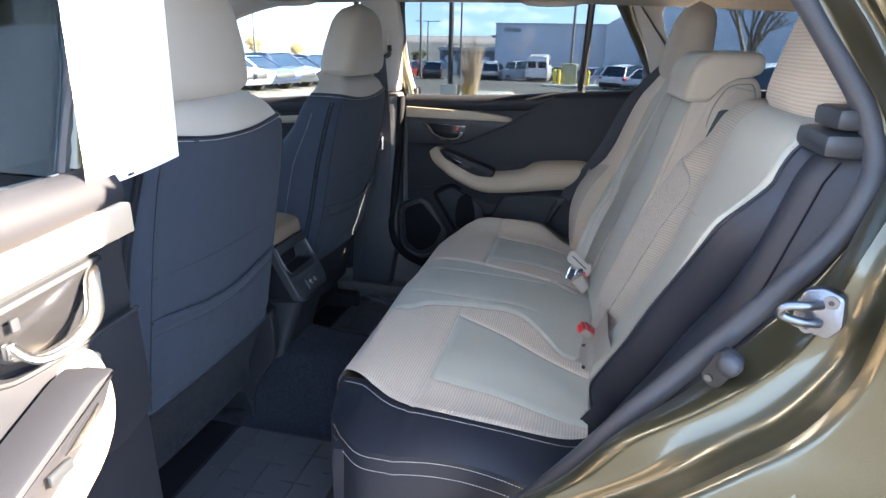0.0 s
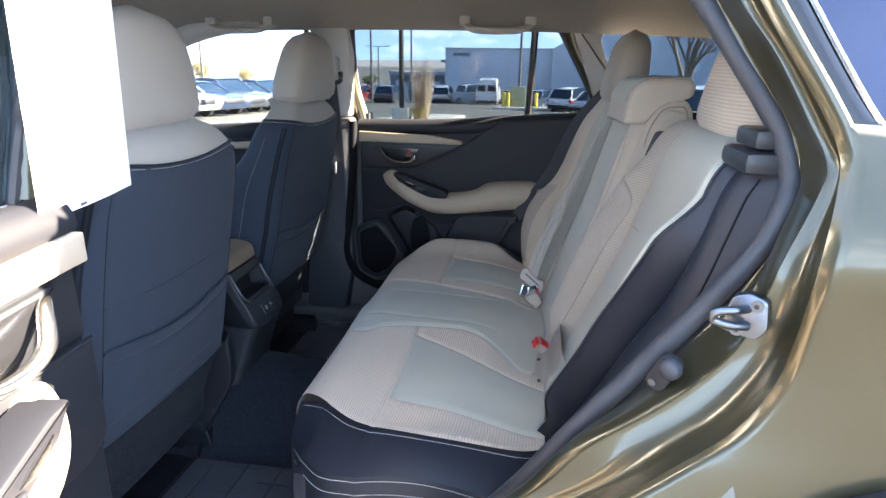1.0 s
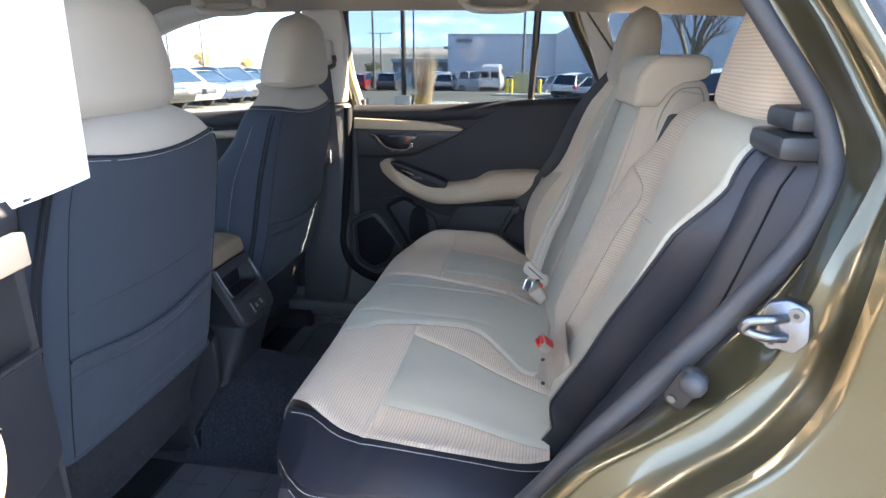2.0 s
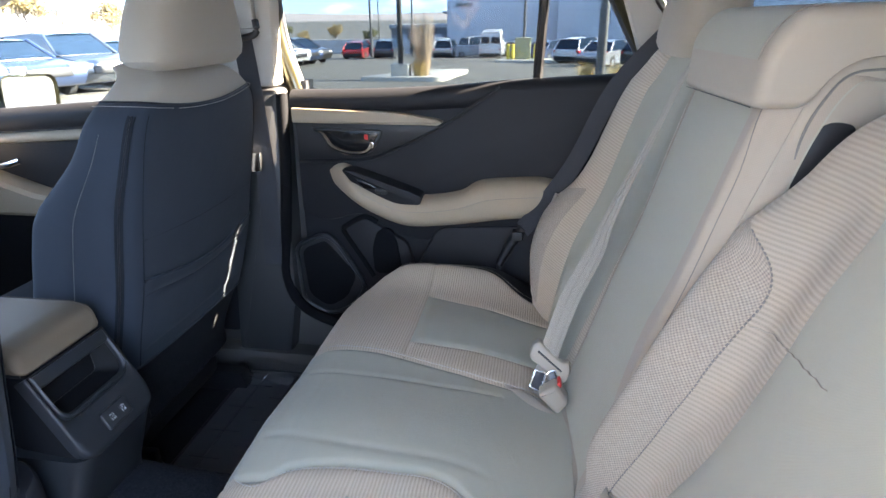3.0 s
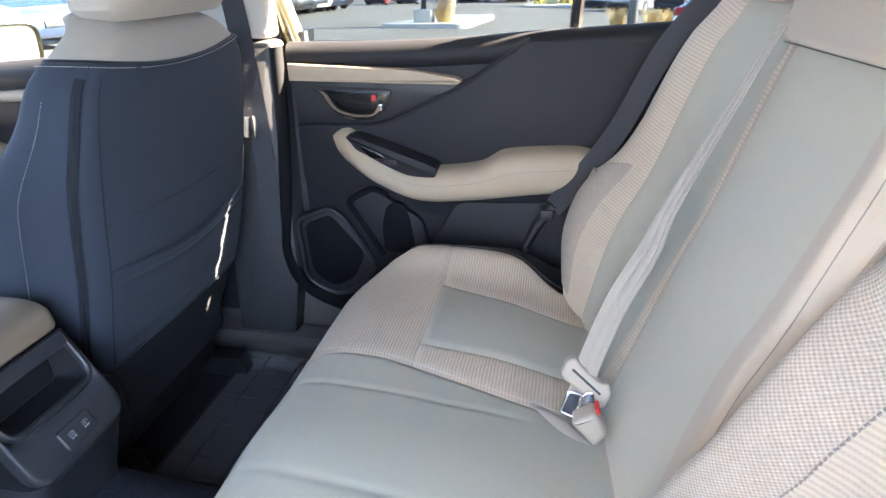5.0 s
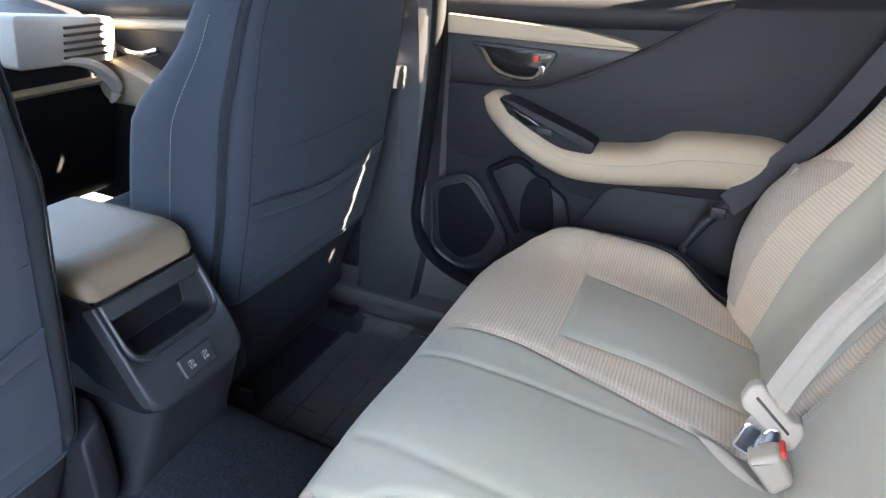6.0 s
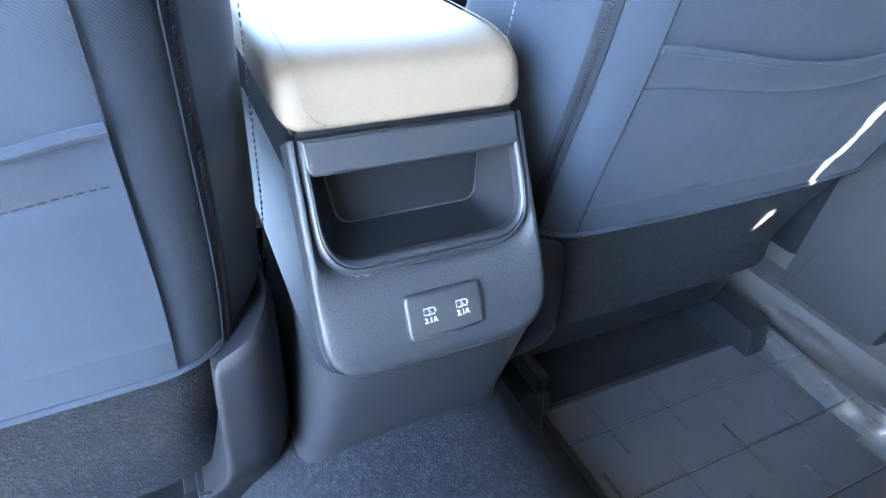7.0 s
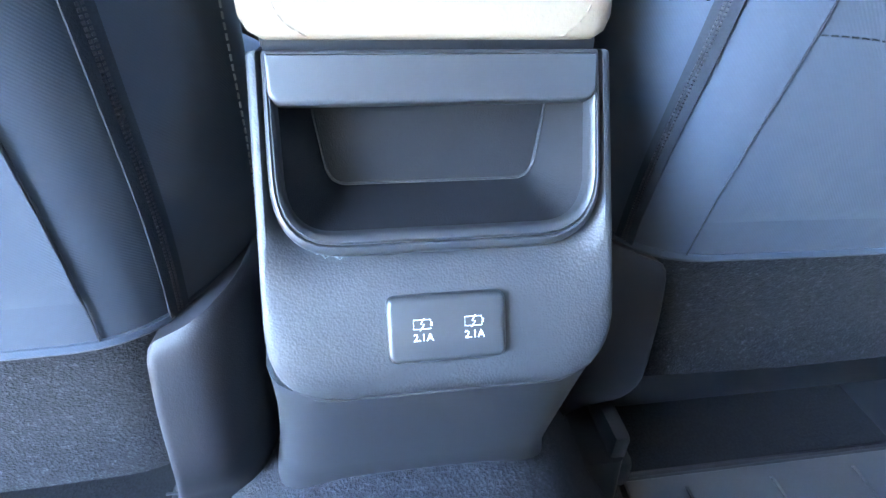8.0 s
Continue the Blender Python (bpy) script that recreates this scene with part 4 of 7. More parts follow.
BACKLINE = smooth_line([(0.80, 0, 0.70), (0.835, 0, 0.80), (0.866, 0, 0.88), (0.900, 0, 0.97), (0.928, 0, 1.05), (0.958, 0, 1.16), (0.984, 0, 1.25), (1.008, 0, 1.295), (1.045, 0, 1.312), (1.09, 0, 1.30), (1.105, 0, 1.25)], 60)
BACKLEN = sum((b - a).length for a, b in zip(BACKLINE, BACKLINE[1:]))


def back_line(t):
    """A point of the backrest line, t metres up from the crease."""
    k = clamp(t / BACKLEN) * (len(BACKLINE) - 1)
    i = min(int(k), len(BACKLINE) - 2)
    return BACKLINE[i].lerp(BACKLINE[i + 1], k - i)


def back_panel(lo, hi, s, a, b, s0, s1, nu, nv, dip=0.003):
    """Piece of a backrest from ay = a to b (functions of the height fraction) and s0 to s1 metres up."""
    def f(u, v):
        t = lerp(s0, s1, v)
        ay = lerp(a(t), b(t), u)
        p = back_point(t, ay, lo(t), hi(t))
        seam = dip * (bell(u * (b(t) - a(t)), 0.005) + bell((1 - u) * (b(t) - a(t)), 0.005))
        return (p.x + seam, ay * s, p.z - seam * 0.4)
    return grid(f, nu, nv)


def height_at(t):
    k = clamp(t / BACKLEN) * (len(BACKLINE) - 1)
    i = min(int(k), len(BACKLINE) - 2)
    return lerp(BACKLINE[i].z, BACKLINE[i + 1].z, k - i) if i < 42 else BACKLINE[42].z


def up_to(z):
    """How far up the face a height is reached."""
    return next(i / 400 * BACKLEN for i in range(401) if height_at(i / 400 * BACKLEN) >= z)


def by_height(rows):
    f = table(rows)
    return lambda t: f(height_at(t))


# edges and seams of the near (-1) and far (1) backrest, metres from the centre line by metres up
hi_b = table([(0.0, 0.53), (0.10, 0.585), (0.22, 0.60), (0.34, 0.585), (0.46, 0.56), (0.62, 0.55)])
LOW = {1: table([(0.0, 0.19), (1.0, 0.19)]), -1: lambda t: CREST_IN(height_at(t)) - 0.032}
HIGH = {1: hi_b, -1: lambda t: CREST_OUT(height_at(t)) + 0.015 + 0.010 * ease((height_at(t) - 0.92) / 0.26)}
IN = {1: table([(0.0, 0.235), (0.3, 0.245), (0.6, 0.25)]), -1: by_height([(0.70, 0.165), (0.80, 0.185), (0.88, 0.205), (0.94, 0.220), (1.06, 0.226), (1.18, 0.231), (1.24, 0.255), (1.30, 0.275)])}
OUT = {1: table([(0.0, 0.42), (0.2, 0.44), (0.34, 0.45), (0.6, 0.44)]), -1: by_height([(0.70, 0.39), (0.80, 0.425), (0.94, 0.475), (1.06, 0.505), (1.18, 0.530), (1.30, 0.53)])}
WEAVE = by_height([(0.70, 0.125), (0.80, 0.138), (0.88, 0.152), (0.94, 0.166), (1.0, 0.176), (1.06, 0.175), (1.10, 0.174), (1.13, 0.167), (1.155, 0.150), (1.175, 0.125), (1.185, 0.11)])
for s in (-1, 1):
    HOLLOW, WING = s < 0, 0.0 if s < 0 else 1.0
    low, high, in_a, out_a = LOW[s], HIGH[s], IN[s], OUT[s]
    edge_y = lambda u, v: lerp(low(v * BACKLEN) + 0.012, high(v * BACKLEN) - 0.012, u)
    back = part("backrest", grid(lambda u, v, s=s: Vector((0.075 if s < 0 else 0.055, 0, -0.02)) + back_line(lerp(0.02, BACKLEN, v)) + Vector((0, s * edge_y(u, v), 0)), 6, 24), m_beige, rear_seat, "beige and grey cloth rear backrest")
    part("inner_panel", back_panel(low, high, s, low, in_a, 0.0, BACKLEN, 18, 80), m_rib_shade if s < 0 else m_rib, back, "beige ribbed cloth")
    part("insert", back_panel(low, high, s, in_a, out_a, 0.0, BACKLEN, 26, 80), m_grey, back, "grey knit cloth insert")
    part("outer_panel", back_panel(low, high, s, out_a, (lambda t: HIGH[-1](t) - 0.014) if s < 0 else high, 0.0, BACKLEN, 14, 80), m_grey if s < 0 else m_rib, back, "pale cloth side")
    edge = lambda t, k=0.012 if s > 0 else 0.0145: (lambda p: Vector((p.x, s * (high(t) - k), p.z)))(back_point(t, high(t) - k, low(t), high(t)))
    line = [edge(t / 60 * 0.62) for t in range(2, 61)]
    part("piping", tube(line, 0.003, 6), m_lthr, back)
    part("stitching", stitches([p + Vector((-0.002, -s * 0.006, 0.002)) for p in line], 0.0006), m_dull, back)
    # charcoal side of the backrest, wrapping round behind the piping
    part("side_wrap", grid(lambda u, v: edge(lerp(0.0, 0.62, v), 0.010 if s > 0 else 0.0135) + Vector((0.02 * u + 0.10 * u * u, s * 0.028 * math.sin(u * 1.57), -0.02 * u)), 8, 40), m_lthr, back, "charcoal leatherette side")
    if s < 0:
        def lap(u, v):
            t = lerp(0.0, up_to(1.184), v)
            ay = lerp(low(t) + 0.004, WEAVE(t), u)
            p = back_point(t, ay, low(t), high(t))
            e = min(u, 1 - u) * (WEAVE(t) - low(t))
            lift = 0.0035 * clamp(e / 0.008) - 0.001
            return (p.x - 0.93 * lift, -ay, p.z + 0.36 * lift)
        part("lower_bolster", grid(lap, 20, 70), m_weave, back, "coarse woven beige lower panel")
        part("stitching", stitches([Vector(lap(0.97, t / 60)) + Vector((-0.001, 0, 0.001)) for t in range(0, 60)], 0.0010), m_dull, back)
        seam_l = []
        for i in range(21):
            y, t = lerp(0.176, 0.31, i / 20), up_to(lerp(1.070, 1.094, i / 20))
            p = back_point(t, y, low(t), high(t))
            seam_l.append(Vector((p.x - 0.001, -y, p.z + 0.0004)))
        part("cross_seam", tube(seam_l, 0.0007, 5), m_bplast, back)
    else:
        def lobe(u, v):
            t = lerp(0.03, 0.26 - 0.05 * u, v)
            ay = lerp(0.475, high(t) - 0.008, u)
            p = back_point(t, ay, low(t), high(t))
            lift = 0.003 * clamp(min(u * 0.1, (1 - v) * 0.2) / 0.008) - 0.001
            return (p.x - 0.93 * lift, ay, p.z + 0.36 * lift)
        part("lower_bolster", grid(lobe, 20, 40), m_weave, back, "coarse woven beige lower panel")
        tag_at = Vector(lobe(0.62, 0.86))
        part("anchor_window", plate(rounded([(-0.013, -0.011), (0.013, -0.011), (0.013, 0.011), (-0.013, 0.011)], 0.003), lambda a, b, d: tag_at + Vector((-0.93, 0, 0.36)) * (0.003 - d) + Vector((0, 1, 0)) * a + Vector((0.36, 0, 0.93)) * b, 0.0, 0.006, 0.001), m_bplast, back, "small beige anchor window")

HOLLOW, WING = False, 0.0
# centre backrest, a pad that stands a little proud
CY0, CY1 = -0.100, 0.200


def center_back(u, v):
    s = lerp(0.03, 0.575, v)
    y = lerp(CY0, CY1, u)
    p = back_point(s, y, CY0 - 0.4, CY1 + 0.4, 0.0)
    e = min(y - CY0, CY1 - y)
    roll = 0.05 * max(0, 1 - e / 0.03) ** 2 if y < 0 else 0.014 * max(0, 1 - e / 0.012) ** 2
    d = 0.016 - 0.030 * (1 - ease((s - 0.05) / 0.22)) * (1 - 0.5 * u) - roll - 0.003 * bell(y - (CY0 + 0.019), 0.004) - 0.03 * max(0, (s - 0.55) / 0.025) ** 2
    return p + Vector((-0.93, 0, 0.36)) * d + Vector((0, y, 0))


center = part("center_backrest", grid(center_back, 48, 60), m_grey, rear_seat, "grey cloth centre backrest with taupe side panel")
part("core", block((0.0, 0.0, 0.0), (1, 1, 1), 0.0, lambda a, b, c: (lerp(0.83, 1.0, c) + a * 0.11, lerp(CY0 + 0.006, CY1 - 0.006, b), lerp(0.74, 1.262, c))), m_beige, center)
part("side_panel", grid(lambda u, v: center_back(lerp(0.0, 0.175 - 0.02 * math.cos(v * 9), u), v) + Vector((-0.0016, 0, 0.0006)) * (1.15 - u), 16, 60), m_side, center, "taupe cloth side panel")
part("seam", tube([center_back(0.066 + 0.02 * ease((v / 40 - 0.68) / 0.15), v / 40) + Vector((-0.0018, 0, 0.0007)) for v in range(41)], 0.0005, 6), m_dull, center)
part("edge_strip", grid(lambda u, v: center_back(lerp(0.945, 1.0, u), lerp(0.05, 0.80, v)) + Vector((-0.0022, 0.0008 * math.sin(v * 330), 0.0008)) * math.sin(0.3 + 2.5 * u), 8, 220), m_weave, center, "woven edge strip")


def cushion_block(ring, y0, y1, r=0.03, n=10, belly=0.0):
    """A padded block: the outline ring (x, z) drawn across from y0 to y1 with rounded ends."""
    rings = []
    flat = [(p[0], p[1]) for p in ring]
    x_lo, x_hi, z_lo, z_hi = min(p[0] for p in flat), max(p[0] for p in flat), min(p[1] for p in flat), max(p[1] for p in flat)
    cx, cz, hx, hz = (x_lo + x_hi) / 2, (z_lo + z_hi) / 2, (x_hi - x_lo) / 2, (z_hi - z_lo) / 2
    for j in range(n + 1):
        t = j / n * math.pi
        y = (y0 + y1) / 2 - math.cos(t) * ((y1 - y0) / 2)
        e = min(y - y0, y1 - y)
        d = r * (1 - math.sqrt(max(0, 1 - (1 - min(e, r) / r) ** 2)))
        k = d - belly * math.sin(t)
        rings.append([(cx + (x - cx) * (1 - k / hx), y, cz + (z - cz) * (1 - k / hz)) for x, z in flat])
    return loft(rings)


hook = rounded([(0.951, 1.246), (0.957, 1.320), (0.984, 1.353), (1.076, 1.357), (1.090, 1.343), (1.086, 1.316), (1.040, 1.310), (1.022, 1.296), (1.008, 1.262), (0.998, 1.247)], [0.012, 0.022, 0.03, 0.012, 0.012, 0.012, 0.012, 0.012, 0.012, 0.010])
hook_bm = cushion_block(hook, CY0 - 0.005, CY1 + 0.002, 0.014, 24)
for v in hook_bm.verts:
    v.co.z += lerp(0.014, 0.004, (v.co.y - CY0) / (CY1 - CY0)) * clamp((1.31 - v.co.z) / 0.03) * clamp((1.03 - v.co.x) / 0.02)
head_pad = part("center_head_restraint", hook_bm, m_beige, rear_seat, "low taupe centre head restraint hooked over the backrest")
# grey front cloth of the head restraint, sewn along both sides
front_run = [(x, z) for x, z in [(p[0], p[1]) for p in hook] if z > 1.262 and z - 1.32 > (x - 1.01) * 0.8 and x < 1.03]
def front_cloth(u, v):
    x, z = front_run[round(v * (len(front_run) - 1))]
    y = lerp(CY0 + 0.016, CY1 - 0.012, u)
    return (x - 0.0011, y, z + 0.0006 + lerp(0.014, 0.004, (y - CY0) / (CY1 - CY0)) * clamp((1.31 - z) / 0.03))
part("front_cloth", grid(front_cloth, 12, len(front_run) - 1), m_grey, head_pad, "grey knit cloth front")
part("front_seam", tube([front_cloth(0.0, v / 40) for v in range(41)], 0.0007, 5), m_bplast, head_pad)
part("head_seam", tube([(0.9515 + 0.002, lerp(CY0 + 0.012, CY1 - 0.01, i / 20), lerp(1.2608, 1.2508, i / 20)) for i in range(21)], 0.0006, 6), m_lthr, rear_seat)
# arched shell with dark piping that carries it; dark plate for the shaded gap
arch_ring = rounded([(0.978, 1.08), (0.990, 1.25), (1.022, 1.308), (1.078, 1.312), (1.094, 1.285), (1.095, 1.08)], [0.01, 0.03, 0.03, 0.03, 0.02, 0.01], 6)
shell_arch = part("upper_shell", cushion_block(arch_ring, CY0 + 0.004, CY1 + 0.006, 0.010, 14), m_beige, center, "beige arched shell with dark piping")
part("piping", tube([(x, CY0 + 0.0028, z) for x, z in shrink(arch_ring, 0.013)], 0.0014, 6, True), m_dull, shell_arch)
part("gap_shade_plate", plate(rounded([(1.000, 1.150), (1.050, 1.150), (1.050, 1.246), (1.026, 1.250), (1.004, 1.232)], [0.004, 0.004, 0.008, 0.016, 0.014]), lambda a, b, d: (a, CY0 + 0.0025 + d, b), 0.0, 0.004, 0.001), m_plast, shell_arch, "dark plate for the shaded gap")


def head_restraint(y, x, z0, z1, w, mat, parent, tilt=0.0, d=0.1, label="", taper=0.30):
    """Rounded pad on two posts; w: width at its foot."""
    rings = []
    for j in range(13):
        t = j / 12
        z = lerp(z0, z1, t)
        ww = w / 2 * (1 - taper * t ** 1.6)
        dd = d / 2 * (1 - 0.35 * t ** 2)
        k = math.sqrt(max(0.0, 1 - max(0, (t - 0.72) / 0.28) ** 2)) * (0.80 + 0.2 * min(1, t / 0.1))
        k = max(k, 0.05)
        cx = x + tilt * (z - z0)
        ring = []
        for i in range(28):
            a = i / 28 * 2 * math.pi
            ca, sa = math.cos(a), math.sin(a)
            ring.append((cx + dd * k * math.copysign(abs(ca) ** 0.6, ca), y + ww * k ** 0.8 * math.copysign(abs(sa) ** 0.55, sa), z))
        rings.append(ring)
    ob = part("head_restraint", loft(rings), mat, parent, label)
    for q in (-1, 1):
        part("post", tube([(x - 0.005, y + q * 0.055, z0 + 0.02), (x - 0.012, y + q * 0.055, z0 - 0.05)], 0.006, 10), m_satin, ob)
    return ob


head_restraint(-0.355, 1.105, 1.272, 1.470, 0.285, m_rib, rear_seat, 0.12, 0.115, "beige ribbed cloth head restraint")
head_restraint(0.405, 1.005, 1.282, 1.475, 0.26, m_beige, rear_seat, 0.12, 0.115, "beige cloth head restraint")

# plastic crease trim with anchor slots between cushion and backrest
def crease(u, v, a, b, foot, head):
    """Moulded strip: a flat foot that turns up against the backrest; u across from a to b."""
    pts = [(0.792, 0.728), (0.816, 0.7355), (0.828, 0.745), (lerp(foot, head, 0.3), 0.770), (head, 0.812)]
    k = min(int(v * 4), 3)
    p, q = pts[k], pts[k + 1]
    f = v * 4 - k
    end = (2 * u - 1) ** 10
    return (lerp(p[0], q[0], f) + 0.010 * end, lerp(a, b, u), lerp(p[1], q[1], f) - 0.014 * end * (0.3 + v))


for y0, y1, h0, h1, slots in ((-0.30, -0.075, 0.850, 0.852, (-0.173, -0.27)), (-0.065, 0.158, 0.853, 0.838, (0.032,)), (0.335, 0.495, 0.842, 0.842, (0.447,))):
    bit = part("crease_trim", grid(lambda u, v, a=y0, b=y1: crease(u, v, a, b, 0.833, lerp(h0, h1, u)), 24, 16), m_bplast, rear_seat, "grey beige moulded trim in the crease")
    for y in slots:
        part("anchor_slot", loft([[(0.808 + 0.0045 * math.cos(i / 12 * 6.283), y + 0.0065 * math.sin(i / 12 * 6.283), z + 0.0014 * math.cos(i / 12 * 6.283)) for i in range(12)] for z in (0.7300, 0.7340)]), m_plast, bit, "dark anchor slot")

# fixed charcoal side bolsters beside the backrests, with a belt guide on top
for s in (-1, 1):
    def bolster(u, v, s=s):
        z = lerp(0.60, 1.285, v)
        x0 = BACK(z) + 0.02
        y = lerp(HIGH[s](clamp((z - 0.7) / 0.6) * 0.64) - 0.03, 0.695, u)
        return (x0 + 0.02 + (0.025 * (1 - u) ** 0.7 * ease((z - 0.88) / 0.30) if s < 0 else 0) + 0.035 * math.sin(u * math.pi) * -1 + 0.05 * u * u + 0.02 * ease((v - 0.9) / 0.1), y * s, z + (0.012 if u > 0.3 else 0) * v)
    pad = thing("side_bolster", "charcoal leatherette side bolster beside the rear backrest", "side bolster", (0.95, 0.63 * s, 0.60))
    part("pad", grid(bolster, 16, 40), m_lthr, pad)
    part("seam", tube([Vector(bolster(0.74, v / 30)) + Vector((-0.001, 0, 0.001)) for v in range(0, 29)], 0.0012, 6), m_trim_shade, pad)
    guide = part("belt_guide", block((1.010, 0.59, 1.258), (1.085, 0.69, 1.284), 0.01, lambda a, b, c, s=s: (a, b * s, c)), m_satin, pad, "dark plastic belt guide")
    part("guide_lip", block((1.020, 0.605, 1.286), (1.075, 0.682, 1.309), 0.008, lambda a, b, c, s=s: (a, b * s, c)), m_satin, guide)

# belts and buckles
belt = thing("seat_belt", "pale centre seat belt running down over the backrest into its buckle", "seat belt", (0.78, 0.13, 0.76))
run = smooth_line([(1.0, 0.222, 1.325), (0.957, 0.204, 1.276), (0.914, 0.203, 1.168), (0.866, 0.193, 1.052), (0.847, 0.182, 0.995), (0.816, 0.170, 0.927), (0.793, 0.156, 0.857), (0.781, 0.146, 0.812)], 30)
lay = [Vector((0.03, -0.9, 0.27)).lerp(Vector((0.58, -0.20, -0.26)), ease((i - 2) / 24)) for i in range(31)]
part("webbing", ribbon(run, 0.031, lay), m_belt, belt)
for k, w in ((-0.008, 0.011), (0.0055, 0.009)):
    part("fold", ribbon([p + lay[i].normalized() * k + Vector((-0.3, -0.85, 0.3)) * 0.0016 for i, p in enumerate(run)], w, lay, 0.0030), m_belt, belt)
upright = lambda y: lambda a, b, d: (a, y + d + 0.35 * (b - 0.80), b)
tongue = part("tongue", plate(rounded([(0.750, 0.820), (0.756, 0.838), (0.768, 0.843), (0.777, 0.833), (0.805, 0.811), (0.815, 0.813), (0.820, 0.800), (0.813, 0.781), (0.803, 0.777), (0.795, 0.784), (0.766, 0.806), (0.755, 0.811)], 0.005, 4), upright(0.140), -0.006, 0.006, 0.003, 3), m_bplast, belt, "beige plastic tongue grip")
part("slot", plate(rounded([(0.764, 0.8265), (0.804, 0.7965), (0.8055, 0.799), (0.766, 0.829)], 0.001, 2), upright(0.140), -0.0066, -0.005, 0.0002, 1), m_plast, tongue, "dark webbing slot")
part("blade", plate([(0.766, 0.808), (0.796, 0.785), (0.792, 0.772), (0.760, 0.796)], upright(0.138), -0.001, 0.001, 0.0003, 1), m_bplast, tongue)
latch = part("latch_plate", plate(rounded([(0.754, 0.773), (0.763, 0.799), (0.779, 0.796), (0.771, 0.767)], 0.003, 3), upright(0.132), -0.001, 0.002, 0.0006, 1), m_lthr, belt, "black latch plate with a chrome edge")
part("latch_rim", tube([upright(0.130)(x, z, 0) for x, z in rounded([(0.753, 0.772), (0.762, 0.800), (0.780, 0.797), (0.772, 0.766)], 0.004, 4)], 0.0021, 6, True), m_chrome, latch, "chrome rim")
part("latch_tab", plate(rounded([(0.780, 0.794), (0.795, 0.799), (0.798, 0.785), (0.788, 0.765), (0.774, 0.768)], 0.004, 3), upright(0.134), -0.001, 0.003, 0.0008, 1), m_gloss, latch)
part("tab_rim", tube([upright(0.132)(x, z, 0) for x, z in [(0.781, 0.793), (0.786, 0.799), (0.795, 0.800), (0.799, 0.788)]], 0.0013, 6), m_chrome, latch)
buckle = thing("belt_buckle", "beige seat belt buckle holding a latch plate", "belt buckle", (0.80, 0.11, 0.74))
part("shell", plate(rounded([(0.766, 0.772), (0.796, 0.791), (0.819, 0.763), (0.800, 0.742)], 0.008, 4), lambda a, b, d: (a, 0.108 + d + 0.3 * (b - 0.77), b), -0.011, 0.013, 0.006, 3), m_bplast, buckle)
part("button", plate(rounded([(0.797, 0.790), (0.802, 0.793), (0.806, 0.784), (0.800, 0.781)], 0.003, 3), lambda a, b, d: (a, 0.112 + d + 0.3 * (b - 0.77), b), -0.008, 0.010, 0.002, 2), m_red, buckle, "red release button")
free_buckle = thing("belt_buckle", "beige seat belt buckle with red release button", "belt buckle", (0.80, -0.135, 0.73))
b_at, b_d = Vector((0.80, -0.135, 0.757)), Vector((-0.75, -0.24, 0.62)).normalized()
b_s = (Vector((0, 1, 0)) - b_d * b_d.y).normalized()
b_n = b_d.cross(b_s)
b_put = lambda a, b, c: b_at + b_d * b + b_s * a + b_n * c
part("shell", block((-0.017, -0.07, -0.011), (0.017, 0.0, 0.011), 0.006, b_put), m_bplast, free_buckle)
for c0, c1 in ((-0.0095, -0.0012), (0.0012, 0.0095)):
    part("button", block((-0.013, -0.010, c0), (0.013, 0.004, c1), 0.002, b_put), m_red, free_buckle, "red release button")
part("cover", block((-0.015, -0.034, -0.0135), (0.015, -0.004, -0.010), 0.002, b_put), m_red, free_buckle)
# slack cloth flap where the buckle comes out of the cushion
flap_at = lambda u, v: (lerp(0.708, 0.800, u), lerp(0.166, 0.100, u) + 0.022 * math.sin(u * math.pi) * (v - 0.5) * 1.6)
part("buckle_flap", grid(lambda u, v: flap_at(u, v) + (cush_z(*flap_at(u, v)) + 0.0015 + 0.007 * math.sin(v * math.pi) * math.sin(u * math.pi),), 20, 10), m_taupe_shade, rear_seat, "taupe cloth flap at the buckle")

right_belt = thing("seat_belt", "charcoal seat belt hanging beside the rear backrest", "seat belt", (0.72, 0.64, 0.80))
part("webbing", ribbon(smooth_line([(1.0, 0.622, 1.31), (0.905, 0.626, 1.196), (0.835, 0.629, 1.04), (0.775, 0.633, 0.942), (0.72, 0.638, 0.865)], 24), 0.047, (0.55, -0.6, -0.4)), m_bbelt, right_belt)
part("anchor", tube([(0.722, 0.642, 0.868), (0.69, 0.64, 0.824), (0.667, 0.636, 0.77), (0.665, 0.63, 0.72)], [0.012, 0.012, 0.008, 0.008], 10), m_plast, right_belt)
part("tongue", block((0.695, 0.625, 0.838), (0.722, 0.655, 0.862), 0.005), m_plast, right_belt)

# ---- front seats ----
SEAT_LINE = smooth_line([(-0.032, 0, 0.525), (-0.030, 0, 0.575), (-0.010, 0, 0.64), (0.010, 0, 0.70), (0.032, 0, 0.82), (0.058, 0, 0.96), (0.086, 0, 1.10), (0.104, 0, 1.20), (0.100, 0, 1.245), (0.065, 0, 1.268)], 48)
half_w = table([(0.57, 0.215), (0.66, 0.235), (0.80, 0.245), (1.0, 0.245), (1.10, 0.241), (1.16, 0.233), (1.20, 0.215), (1.235, 0.168), (1.265, 0.12), (1.28, 0.10)])
thick = table([(0.57, 0.10), (0.75, 0.15), (1.0, 0.14), (1.2, 0.11), (1.27, 0.08)])


